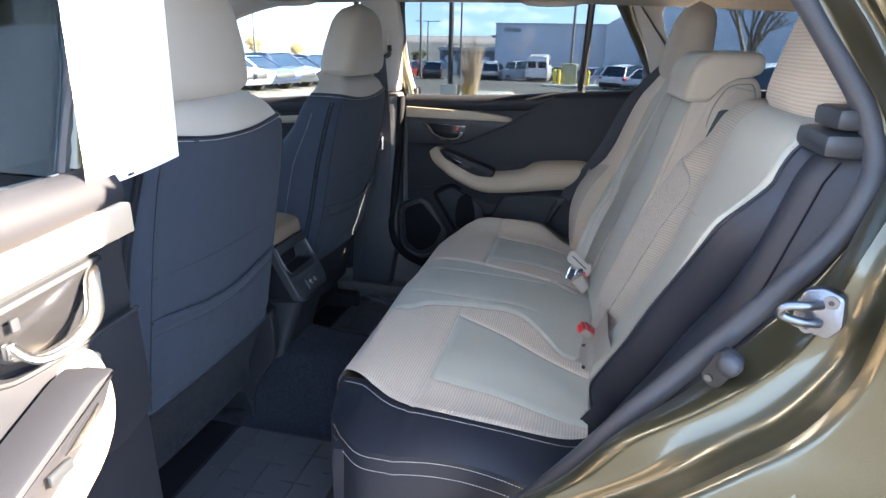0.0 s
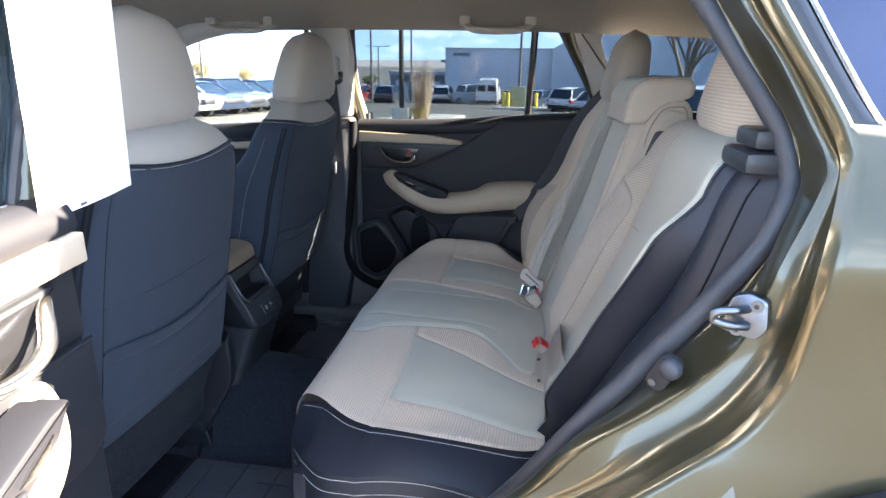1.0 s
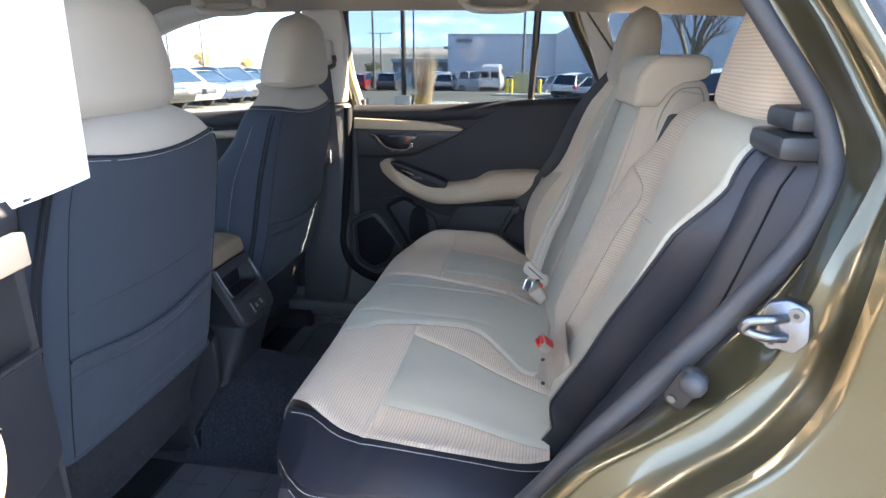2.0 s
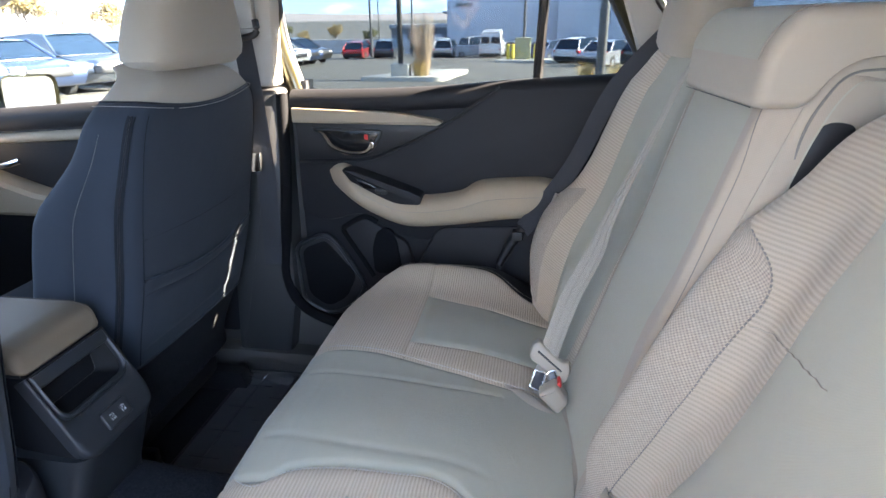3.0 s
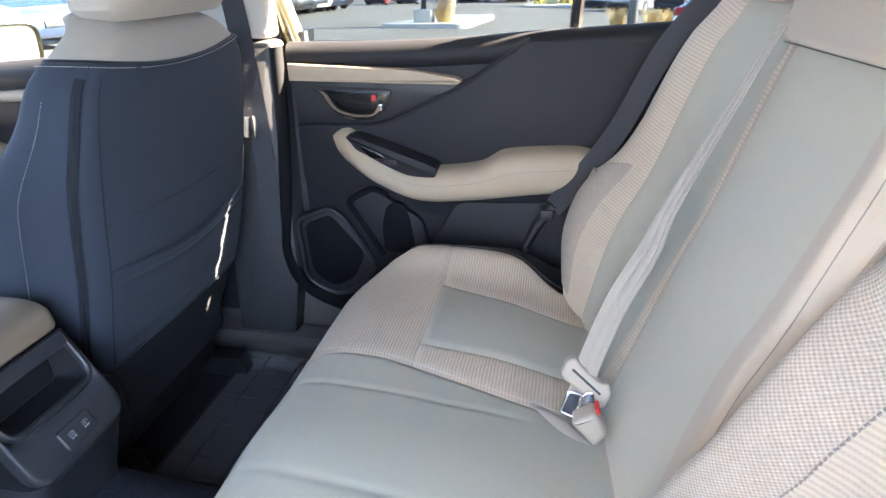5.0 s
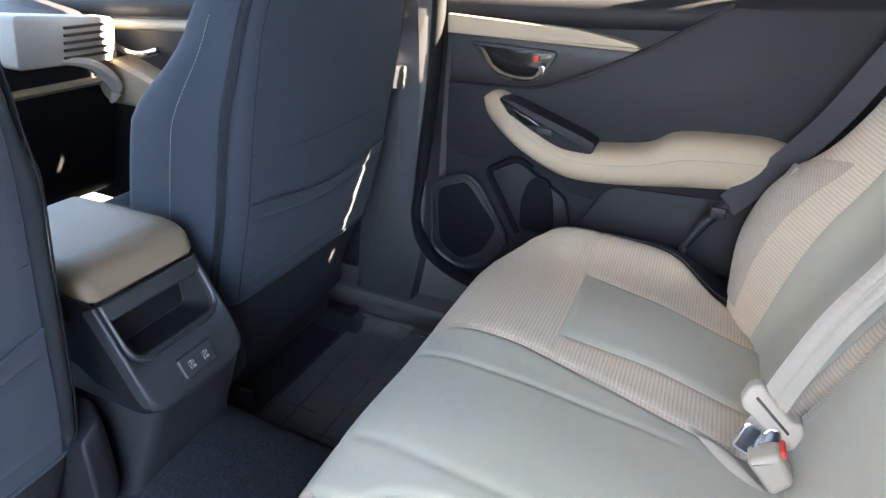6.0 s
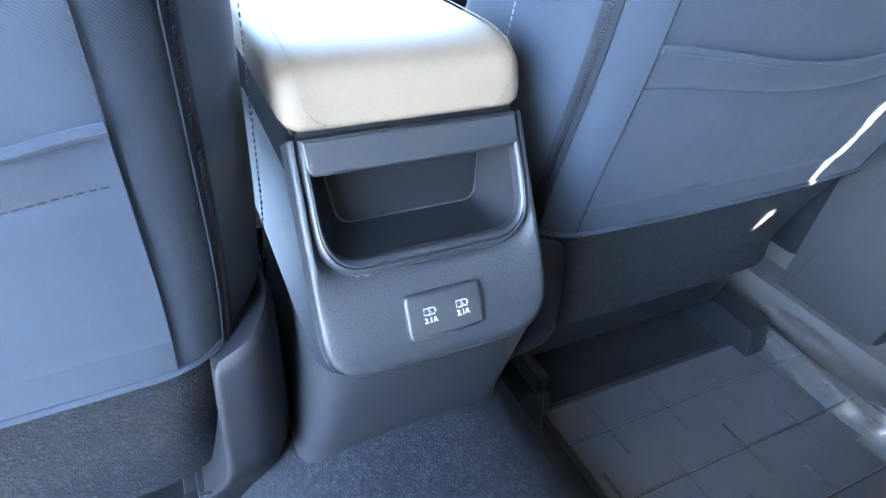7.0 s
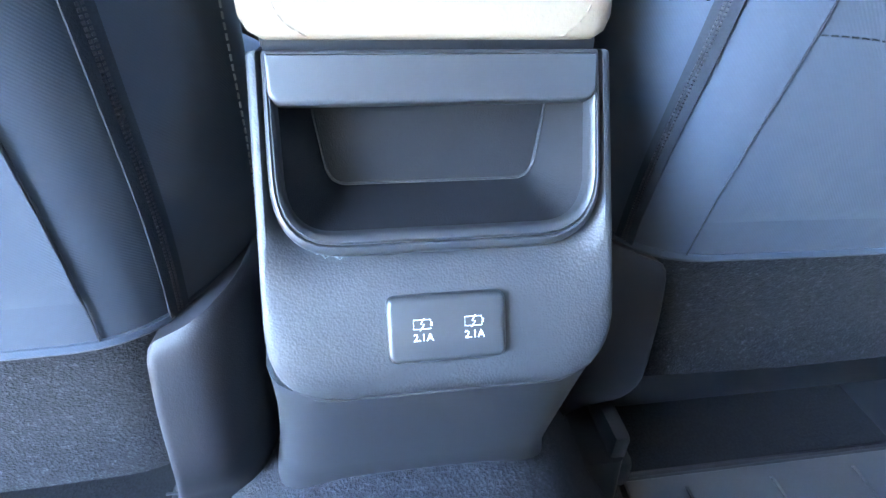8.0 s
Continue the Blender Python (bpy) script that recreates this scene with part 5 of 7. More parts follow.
def seat_ring(p, w, t, cy, n=44):
    """Section of the backrest: gently bowed rear face, rounded corners, deep side wings in front."""
    k = t / 0.15
    g = 1 - ease((p.z - 1.02) / 0.13)
    e, f = 1.0 + 0.19 * g, 0.98 + 0.16 * g
    out = rounded([(0, -0.30 * w), (0, 0.30 * w), (-0.006, 0.95 * w), (-0.10 * k, e * w), (-(0.15 + 0.05 * g) * k, f * w), (-0.15 * k, 0.6 * w), (-0.15 * k, -0.6 * w), (-(0.15 + 0.05 * g) * k, -f * w), (-0.10 * k, -e * w), (-0.006, -0.95 * w)], [0.05, 0.05, 0.035, 0.05, 0.03, 0.03, 0.03, 0.03, 0.05, 0.035], 5)
    dip = 0.022 * bell(p.z - 1.214, 0.035)
    return [(p.x + a, cy + b, p.z - dip * max(0.0, 1 - (b / w) ** 2)) for a, b in out]


def front_seat(cy, name_label, dx, slant):
    """One front seat; dx: how far back it is set, slant: how far its foot runs forward of that."""
    line_of = [Vector((p.x + dx - slant * ease((0.92 - p.z) / 0.30), 0, p.z)) for p in SEAT_LINE]
    seat = thing("front_seat", name_label, "car seat", (-0.15, cy, 0.40))
    cut = next(i for i, p in enumerate(line_of) if p.z > 1.214)
    body = [p for p in line_of[:cut + 1] if p.z > 0.688]
    rings = [seat_ring(p, half_w(p.z), thick(p.z), cy) for p in body]
    back = part("backrest", loft(rings), m_navy, seat, "charcoal navy cloth seat back")
    top_r = [seat_ring(p, half_w(p.z), thick(p.z), cy) for p in line_of[cut:]]
    last = [Vector(q) for q in top_r[-1]]
    mid = sum(last, Vector()) / len(last)
    top_r += [[tuple(q.lerp(mid, k) + Vector((0, 0, dz))) for q in last] for k, dz in ((0.12, 0.005), (0.3, 0.008), (0.7, 0.010))]
    part("shoulder_cap", loft(top_r), m_taupe_shade, seat, "beige cloth shoulder panel with shade in its tone")
    grow = lambda ring, k, dz=0.0: [(x + 0.0022 if x > line_of[cut].x - 0.03 else x, cy + (y - cy) * (1 + k * 2), z + dz) for x, y, z in ring]
    part("collar_piping", tube(grow(rings[-1], 0.0012), 0.0022, 6, True), m_lthr, back)
    low_line = grow(seat_ring(line_of[cut - 1].lerp(line_of[cut], 0.7), half_w(1.208), thick(1.208), cy), 0.002, -0.002)
    part("collar_seam", stitches([Vector(a).lerp(Vector(b), k / 6) + Vector((0.0006, 0, 0)) for a, b in zip(low_line, low_line[1:] + low_line[:1]) for k in range(6)], 0.0005), m_thread, back)
    foot = [p for p in line_of if p.z < 0.70]
    part("foot_carpet", loft([[(x - 0.006, cy + (y - cy) * 0.985, z) for x, y, z in seat_ring(p, half_w(p.z), thick(p.z), cy)] for p in foot]), m_fuzz, back, "speckled dark felt foot of the cover")
    part("cover_hem", tube(grow(rings[0], 0.0012), 0.0035, 6, True), m_navy, back)

    def rear(yf, z, off=0.0):
        """A point of the rear face: yf from -1 to 1 across, z up."""
        k = next((i for i, p in enumerate(line_of) if p.z >= z), len(line_of) - 1)
        a, b = line_of[max(0, k - 1)], line_of[k]
        f = clamp((z - a.z) / max(1e-6, b.z - a.z))
        w = half_w(z)
        q = abs(yf)
        dx = -0.006 * clamp((q - 0.30) / 0.6) - (0.045 * ((q - 0.88) / 0.12) ** 1.6 if q > 0.88 else 0)
        return Vector((lerp(a.x, b.x, f) + dx + off, cy + yf * w, z))

    def flank(q, f, z, off=0.0):
        """A point on the slanting edge between the rear face and the side, f from 0 (rear) to 1."""
        p, w, k = rear(0, z), half_w(z), thick(z) / 0.15
        g = 1 - ease((z - 1.02) / 0.13)
        a, b = (-0.006, 0.95 * w), (-0.10 * k, (1.0 + 0.19 * g) * w)
        d = (b[1] - a[1], a[0] - b[0])
        ln = math.hypot(*d)
        return Vector((p.x + lerp(a[0], b[0], f) + off * d[0] / ln, cy + q * (lerp(a[1], b[1], f) + off * d[1] / ln), z))

    # zips and stitched gussets down both rear edges
    for q in (-1, 1):
        zl = [flank(q, 0.26, lerp(1.198, 0.70, i / 40), 0.0014) for i in range(41)]
        zp = part("zip", ribbon(zl, 0.014, [flank(q, 0.45, p.z) - flank(q, 0.1, p.z) for p in zl], 0.0012), m_tape, back, "dark zip along the cover edge")
        for e in (-0.0013, 0.0013):
            part("teeth", stitches([p + Vector((0.0004 - 0.9 * e, q * (0.0010 + 0.43 * e), 0)) for p in zl], 0.0009, 0.0024, 0.55), m_soft, zp)
        part("gusset_seam", tube([rear(q * 0.87, lerp(1.198, 0.695, i / 40), -0.0002) for i in range(41)], 0.0007, 6), m_tape, back)
        part("stitching", stitches([flank(q, 0.92, lerp(1.17, 0.72, i / 30), 0.0012) for i in range(31)], 0.0006), m_dull, back)
    # map pocket: a slack panel with a hemmed, dipping mouth
    def pocket(u, v):
        yf = lerp(-0.868, 0.868, u)
        ztop = 0.892 - 0.026 * math.sin(u * math.pi) ** 1.5
        z = lerp(0.735, ztop, v)
        slack = 0.002 + 0.007 * math.sin(u * math.pi) ** 0.6 * v ** 2 - 0.0035 * bell(v - 0.80, 0.035)
        edge = min(u, 1 - u, v * 1.2) * 12
        return rear(yf, z, 0.001 + slack * clamp(edge))
    part("panel_seam", tube([rear(lerp(-0.86, 0.86, i / 30), 0.975 - 0.010 * math.sin(i / 30 * 3.14), -0.0002) for i in range(31)], 0.0006, 5), m_tape, back)
    pkt = part("map_pocket", grid(pocket, 36, 30), m_navy, back, "slack cloth map pocket")
    part("hem", tube([pocket(u / 36, 1.0) for u in range(37)], 0.0034, 8), m_navy, pkt)
    part("hem_seam", stitches([pocket(u / 36, 0.80) + Vector((0.0004, 0, 0)) for u in range(37)], 0.0005), m_tape, pkt)
    # hinge cover on the tunnel side, cushion, runners
    for q in (-1, 1):
        if q * cy > 0:
            continue
        def pod(v, k=0.0):
            """Section of the side shield at height v; its upper edge climbs towards the tunnel."""
            out = (0.221 - 0.030 * (1 - ease(v / 0.6)) if cy < 0 else 0.209 + 0.030 * (1 - ease(v / 0.40))) + 0.008 * v * v
            xr = dx - slant + lerp(-0.050, 0.014, ease(v / 0.6)) - 0.004 * ease((v - 0.8) / 0.2)
            ring = rounded([(xr, out), (xr - 0.004, 0.262), (xr - 0.040, 0.283), (xr - 0.17, 0.284), (xr - 0.17, out + 0.004)], [0.007, 0.022, 0.03, 0.006, 0.004], 6)
            ring = [(p[0], p[1]) for p in shrink(ring, k)]
            return [(x, cy + q * d, lerp(0.455, 0.692 + 0.45 * (d - 0.219) - 5.0 * max(0, d - 0.255) ** 2 + 0.25 * min(0, x + 0.02), v)) for x, d in ring]
        hc = part("hinge_cover", loft([pod(0.0, 0.004)] + [pod(i / 16) for i in range(1, 15)] + [pod(0.955), pod(0.985, 0.0015), pod(1.0, 0.005)]), m_soft, seat, "satin black plastic hinge cover")
        edge = [Vector(pod(v / 20)[2]) for v in range(1, 20)]
        part("joint", tube([p + Vector((0.0012, q * 0.0042, 0)) for p in edge], 0.0007, 5), m_rubber, hc)
        part("joint_clip", block((0.0, 0.0, 0.0), (1, 1, 1), 0.0, lambda a, b, c: edge[4] + Vector((0.0015 * a - 0.002, q * 0.013 * (b - 0.7), 0.0018 * c))), m_rubber, hc)
    for q in (-1, 1):
        inner = q * cy < 0
        mid_y, fit, top = (0.226, 1.0, 0.455) if inner else (0.185, 0.62, 0.440)
        foot_ob = part("runner_cover", loft([[(x, cy + q * (mid_y + y * w * fit), z) for x, y in rounded([(-0.16, -0.036), (-0.035 + o, -0.036), (-0.035 + o, 0.036), (-0.16, 0.036)], 0.008)] for z, w, o in ((0.372, 0.86, 0.016), (0.41, 0.92, 0.014), (top, 0.96, 0.006))]), m_plast, seat, "black runner end cover with a slot")
        for y0, y1 in ((-0.038, -0.022), (0.022, 0.038)) if inner else ():
            part("cheek", block((-0.15, min(cy + q * (mid_y + y0), cy + q * (mid_y + y1)), 0.45), (-0.034, max(cy + q * (mid_y + y0), cy + q * (mid_y + y1)), 0.482), 0.005), m_plast, foot_ob)
    for q in (-1, 1):
        run_bar = part("seat_runner", block((-0.62, cy + q * 0.19 - 0.022, 0.385), (-0.06, cy + q * 0.19 + 0.022, 0.415), 0.006), m_satin, seat, "dark steel seat runner")
        part("end_cap", block((-0.085, cy + q * 0.19 - 0.024, 0.383), (-0.045, cy + q * 0.19 + 0.024, 0.425), 0.008), m_plast, run_bar)
    part("cushion", cushion_block(rounded([(-0.60, 0.50), (-0.64, 0.66), (-0.55, 0.72), (-0.34, 0.685), (-0.20, 0.66), (-0.16, 0.50)], 0.06), cy - 0.262, cy + 0.262, 0.05), m_navy, seat, "charcoal navy cushion")
    part("cushion_base", block((-0.58, cy - 0.19, 0.43), (-0.10, cy + 0.19, 0.60), 0.03), m_plast, seat)
    head_restraint(cy + math.copysign(0.03, cy), 0.045, 1.262, 1.465, 0.335, m_taupe_shade, seat, 0.12, 0.125, "smooth beige cloth head restraint with shade in its tone", 0.46)
    part("post_guides", block((0.03, cy - 0.075, 1.262), (0.06, cy + 0.075, 1.276), 0.005), m_plast, seat)
    return seat


front_seat(-0.385, "driver's seat in charcoal navy cloth with shade-toned beige shoulders and map pocket", 0.022, 0.0)
front_seat(0.392, "passenger seat in charcoal navy cloth with shade-toned beige shoulders and map pocket", -0.004, 0.022)

# ---- centre console ----
console = thing("center_console", "black centre console with open rear bin and charging ports", "car console", (-0.2, 0, 0.372))
face_x = lambda z: 0.088 - 0.55 * (z - 0.70)
F = lambda y, z, d=0.0: Vector((face_x(z) - d * 0.876, y, z - d * 0.482))
# lower base that sweeps forward to the carpet
base_rings = []
for i in range(15):
    t = i / 14
    z = lerp(0.385, 0.705, t)
    xr = 0.083 - 0.355 * (0.705 - z) + 0.006 * (1 - ease((t - 0.48) / 0.12))
    w = lerp(0.097, 0.0890, ease((t - 0.45) / 0.5)) + 0.004 * (1 - ease((t - 0.48) / 0.12))
    off = -0.004 * (1 - ease((t - 0.5) / 0.4))
    base_rings.append([(x, y + off, z) for y, x in rounded([(-w, -0.5), (w, -0.5), (w, xr - 0.004), (-w, xr - 0.004)], [0.01, 0.01, 0.032, 0.032], 6)])
part("base", loft(base_rings), m_satin, console, "satin black lower cover")
CC = 0.0015
for q in (-1, 1):
    wall_pts = [(-0.60, 0.44), (-0.17, 0.44), (-0.10, 0.44), (-0.04, 0.44), (0.068, 0.70), (face_x(0.846) - 0.006, 0.846), (-0.02, 0.846), (-0.06, 0.846), (-0.10, 0.846), (-0.17, 0.846), (-0.60, 0.846)]
    # near black puts the shade of the seat gap into the side's colour
    part("side_shell", loft([[(x, CC + q * (y - 0.035 * ease((0.005 - x) / 0.16)), z) for x, z in shrink(wall_pts, e)] for y, e in ((0.076, 0.0), (0.081, 0.0), (0.0835, 0.003))]), m_trim_shade, console)
# filler block added in the seat gap, its near black standing for shade
part("flank", block((-0.60, CC - 0.118, 0.42), (-0.14, CC + 0.118, 0.70), 0.03), m_trim_shade, console)
part("core", block((-0.60, CC - 0.044, 0.44), (-0.095, CC + 0.044, 0.846), 0.004), m_plast, console)


def ring_panel(outer, inner, prof, lift_at=None):
    """A frame between two outlines (equally many points) on the sloping face; prof: (fraction, depth) rows."""
    rows = []
    for t, d in prof:
        rows.append([F(lerp(a[0], b[0], t), lerp(a[1], b[1], t), d) for a, b in zip(outer, inner)])
    return loft(rows, True, False)


def outline(top, top_z, foot, foot_z, r):
    return rounded([(CC - top, top_z), (CC - foot, foot_z), (CC + foot, foot_z), (CC + top, top_z)], [0.002, r, r, 0.002], 9)


PANEL = outline(0.0858, 0.848, 0.0870, 0.702, 0.034)
GROOVE = outline(0.0790, 0.848, 0.0800, 0.7655, 0.034)
B_IN = outline(0.0735, 0.846, 0.0720, 0.7765, 0.022)
m_grain = Nodes("grained soft black plastic")
cell = m_grain.add("ShaderNodeTexVoronoi", Scale=900)
cell.feature = "SMOOTH_F1"
m_grain.link(m_grain.coords(), cell.inputs["Vector"])
m_grain = m_grain.done(m_grain.ramp(m_grain.noise(5, 4), [(0.3, (0.013, 0.0145, 0.018, 1)), (0.7, (0.019, 0.021, 0.025, 1))]), 0.55, 0, m_grain.bump(cell.outputs["Distance"], 0.4, 0.0005))
low = part("grained_panel", ring_panel(PANEL, GROOVE, [(0.0, 0.022), (0.01, 0.012), (0.03, 0.006), (0.07, 0.002), (0.16, 0.0), (0.4, -0.001), (0.7, -0.001), (0.86, 0.001), (0.95, 0.0045), (1.0, 0.006)]), m_grain, console, "grained black rear panel")
part("panel_seam", tube([F(a * 1.003, b - 0.0006, 0.013) for a, b in PANEL[11:29]], 0.0006, 5), m_satin, low)
bezel = part("bin_bezel", ring_panel(GROOVE, B_IN, [(0.0, 0.006), (0.05, 0.001), (0.12, -0.002), (0.22, -0.0035), (0.40, -0.0042), (0.47, -0.0036), (0.50, -0.0024), (0.53, -0.0036), (0.62, -0.0042), (0.82, -0.003), (0.94, 0.0), (1.0, 0.005)]), m_satin, console, "satin black bezel round the bin")
part("scuff", tube([F(CC - 0.060 + 0.0022 * i, 0.7675 + 0.0012 * math.sin(i * 2.3) - 0.0003 * i, 0.0005) for i in range(7)], [0.0002 + 0.0004 * (i % 3 == 1) for i in range(7)], 5), m_rim_grey, bezel, "pale scuff marks")
# bin: floor and sides run in to a low back wall, with a recess above it; shade is in the colour
ring_of = lambda out, fx: [Vector((fx(b), a, b)) for a, b in out]
open_ring = [F(a, b, 0.005) for a, b in B_IN]
back_x = lambda z: 0.0 - 0.28 * (z - 0.772)
B_BACK = rounded([(0.003 - 0.067, 0.846), (0.003 - 0.055, 0.776), (0.003 + 0.055, 0.776), (0.003 + 0.067, 0.846)], [0.002, 0.010, 0.010, 0.002], 9)
back_ring = ring_of(B_BACK, back_x)
bin_ob = part("bin", loft([open_ring, [p.lerp(q, 0.10) + Vector((0, 0, -0.001)) for p, q in zip(open_ring, back_ring)], [p.lerp(q, 0.55) for p, q in zip(open_ring, back_ring)], [p.lerp(q, 0.95) for p, q in zip(open_ring, back_ring)], back_ring], True, False), m_bin_shade, console, "open storage bin")
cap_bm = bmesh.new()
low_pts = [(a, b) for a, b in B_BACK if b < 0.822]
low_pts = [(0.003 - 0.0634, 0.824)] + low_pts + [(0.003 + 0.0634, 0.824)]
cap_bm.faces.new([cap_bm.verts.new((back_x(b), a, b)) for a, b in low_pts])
part("bin_back", cap_bm, m_bin_shade, bin_ob)
# thin satin tube added as the highlight along the back wall's edge
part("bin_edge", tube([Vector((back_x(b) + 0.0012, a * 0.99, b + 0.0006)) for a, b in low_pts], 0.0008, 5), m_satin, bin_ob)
part("recess", loft([[(x, 0.003 + y, z) for y, z in ((-0.0634, 0.824), (0.0634, 0.824), (0.067, 0.846), (-0.067, 0.846))] for x in (back_x(0.824), -0.083)], True, False), m_bin_shade, bin_ob)
part("recess_back", grid(lambda u, v: (-0.082, lerp(-0.068, 0.07, u), lerp(0.790, 0.848, v)), 2, 2), m_bin_shade, bin_ob)
part("ceiling_panel", block((-0.09, CC - 0.078, 0.8465), (0.004, CC + 0.078, 0.853), 0.001), m_bin_shade, bin_ob)
# lip over the bin: a flat slanting flap whose lower corners are cut off
lip_out = [(CC - 0.0775, 0.8475), (CC - 0.0765, 0.8305), (CC - 0.0725, 0.8265), (CC + 0.0725, 0.8265), (CC + 0.0765, 0.8305), (CC + 0.0775, 0.8475)]
part("bin_lip", plate(rounded(lip_out, [0.002, 0.002, 0.002, 0.002, 0.002, 0.002], 3), lambda a, b, d: F(a, b, d), -0.0055, 0.004, 0.0022, 4), m_satin, console, "satin black flap over the bin")
usb = part("charging_port", plate(rounded([(CC - 0.0290, 0.7200), (CC + 0.0282, 0.7200), (CC + 0.0286, 0.7487), (CC - 0.0294, 0.7487)], 0.005, 5), lambda a, b, d: F(a, b, d), -0.0062, 0.004, 0.0028, 5), m_satin, console, "satin black double charging port cover")


def word(text, y, z, size, parent, name):
    cu = bpy.data.curves.new(name, "FONT")
    cu.body, cu.size, cu.align_x, cu.align_y, cu.extrude = text, size, "CENTER", "CENTER", 0.0002
    ob = new(name, cu)
    p = F(y, z, -0.0063)
    ob.matrix_basis = Matrix.Translation(p) @ Matrix(((0, -0.482, 0.876), (1, 0, 0), (0, 0.876, 0.482))).to_4x4()
    dg = bpy.context.evaluated_depsgraph_get()
    me = bpy.data.meshes.new_from_object(ob.evaluated_get(dg))
    m = ob.matrix_basis.copy()
    bpy.data.objects.remove(ob)
    me.transform(m)
    me.materials.append(m_white)
    ob = new(name, me)
    ob.parent = parent
    return tagged(ob, "white printed rating 2.1A")


for y in (CC - 0.0122, CC + 0.0125):
    word("2.1A", y, 0.7310, 0.0052, usb, "rating_print")
    o = 0.0064
    box = [(-0.0046, 0.0348), (0.0036, 0.0348), (0.0036, 0.0387), (-0.0046, 0.0387)]
    out = [F(y + a, 0.70 + b, -o) for a, b in box]
    part("battery_icon", tube(out, 0.00022, 4, True), m_white, usb, "white battery icon")
    part("battery_tip", tube([F(y + 0.0042, 0.7360, -o), F(y + 0.0042, 0.7376, -o)], 0.0003, 4), m_white, usb)
    part("bolt_icon", tube([F(y + 0.0006, 0.7393, -o), F(y - 0.0012, 0.7368, -o), F(y + 0.0006, 0.7368, -o), F(y - 0.0014, 0.7341, -o)], 0.00022, 4), m_white, usb)
# padded lid
lid_ring = rounded([(-0.222, 0.853), (-0.228, 0.896), (-0.03, 0.899), (0.002, 0.889), (0.009, 0.852)], [0.012, 0.03, 0.03, 0.018, 0.006], 6)
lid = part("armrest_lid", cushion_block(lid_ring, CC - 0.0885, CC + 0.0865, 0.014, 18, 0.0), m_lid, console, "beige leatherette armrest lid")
for q in (-1, 1):
    part("lid_seam", stitches(smooth_line([(0.0096, CC + q * (0.058), 0.855), (0.0085, CC + q * (0.068), 0.862), (0.0055, CC + q * (0.0735), 0.875), (0.000, CC + q * (0.0755), 0.8905), (-0.02, CC + q * (0.076), 0.8977), (-0.06, CC + q * (0.076), 0.8998), (-0.19, CC + q * (0.076), 0.8988)], 60), 0.0005), m_lid, lid)
part("lid_gap", block((-0.215, CC - 0.080, 0.846), (-0.004, CC + 0.080, 0.858), 0.002), m_plast, console)

# ---- floor ----
def carpet_z(x, y):
    hump = 0.205 * math.exp(-(y / 0.165) ** 4)
    rear = 0.16 * ease((x - 0.33) / 0.10)
    return 0.376 + hump * (1 - 0.15 * ease((x + 0.2) / 0.5)) + rear + 0.002 * noise.noise((x * 25, y * 25, 0))


floor = part("floor", grid(lambda u, v: (lerp(-1.6, 0.46, u), lerp(-0.66, 0.66, v), carpet_z(lerp(-1.6, 0.46, u), lerp(-0.66, 0.66, v))), 110, 70), m_pile)
tagged(floor, "carpet darkened for shade with a raised tunnel between the seats", "floor", kind="structure")
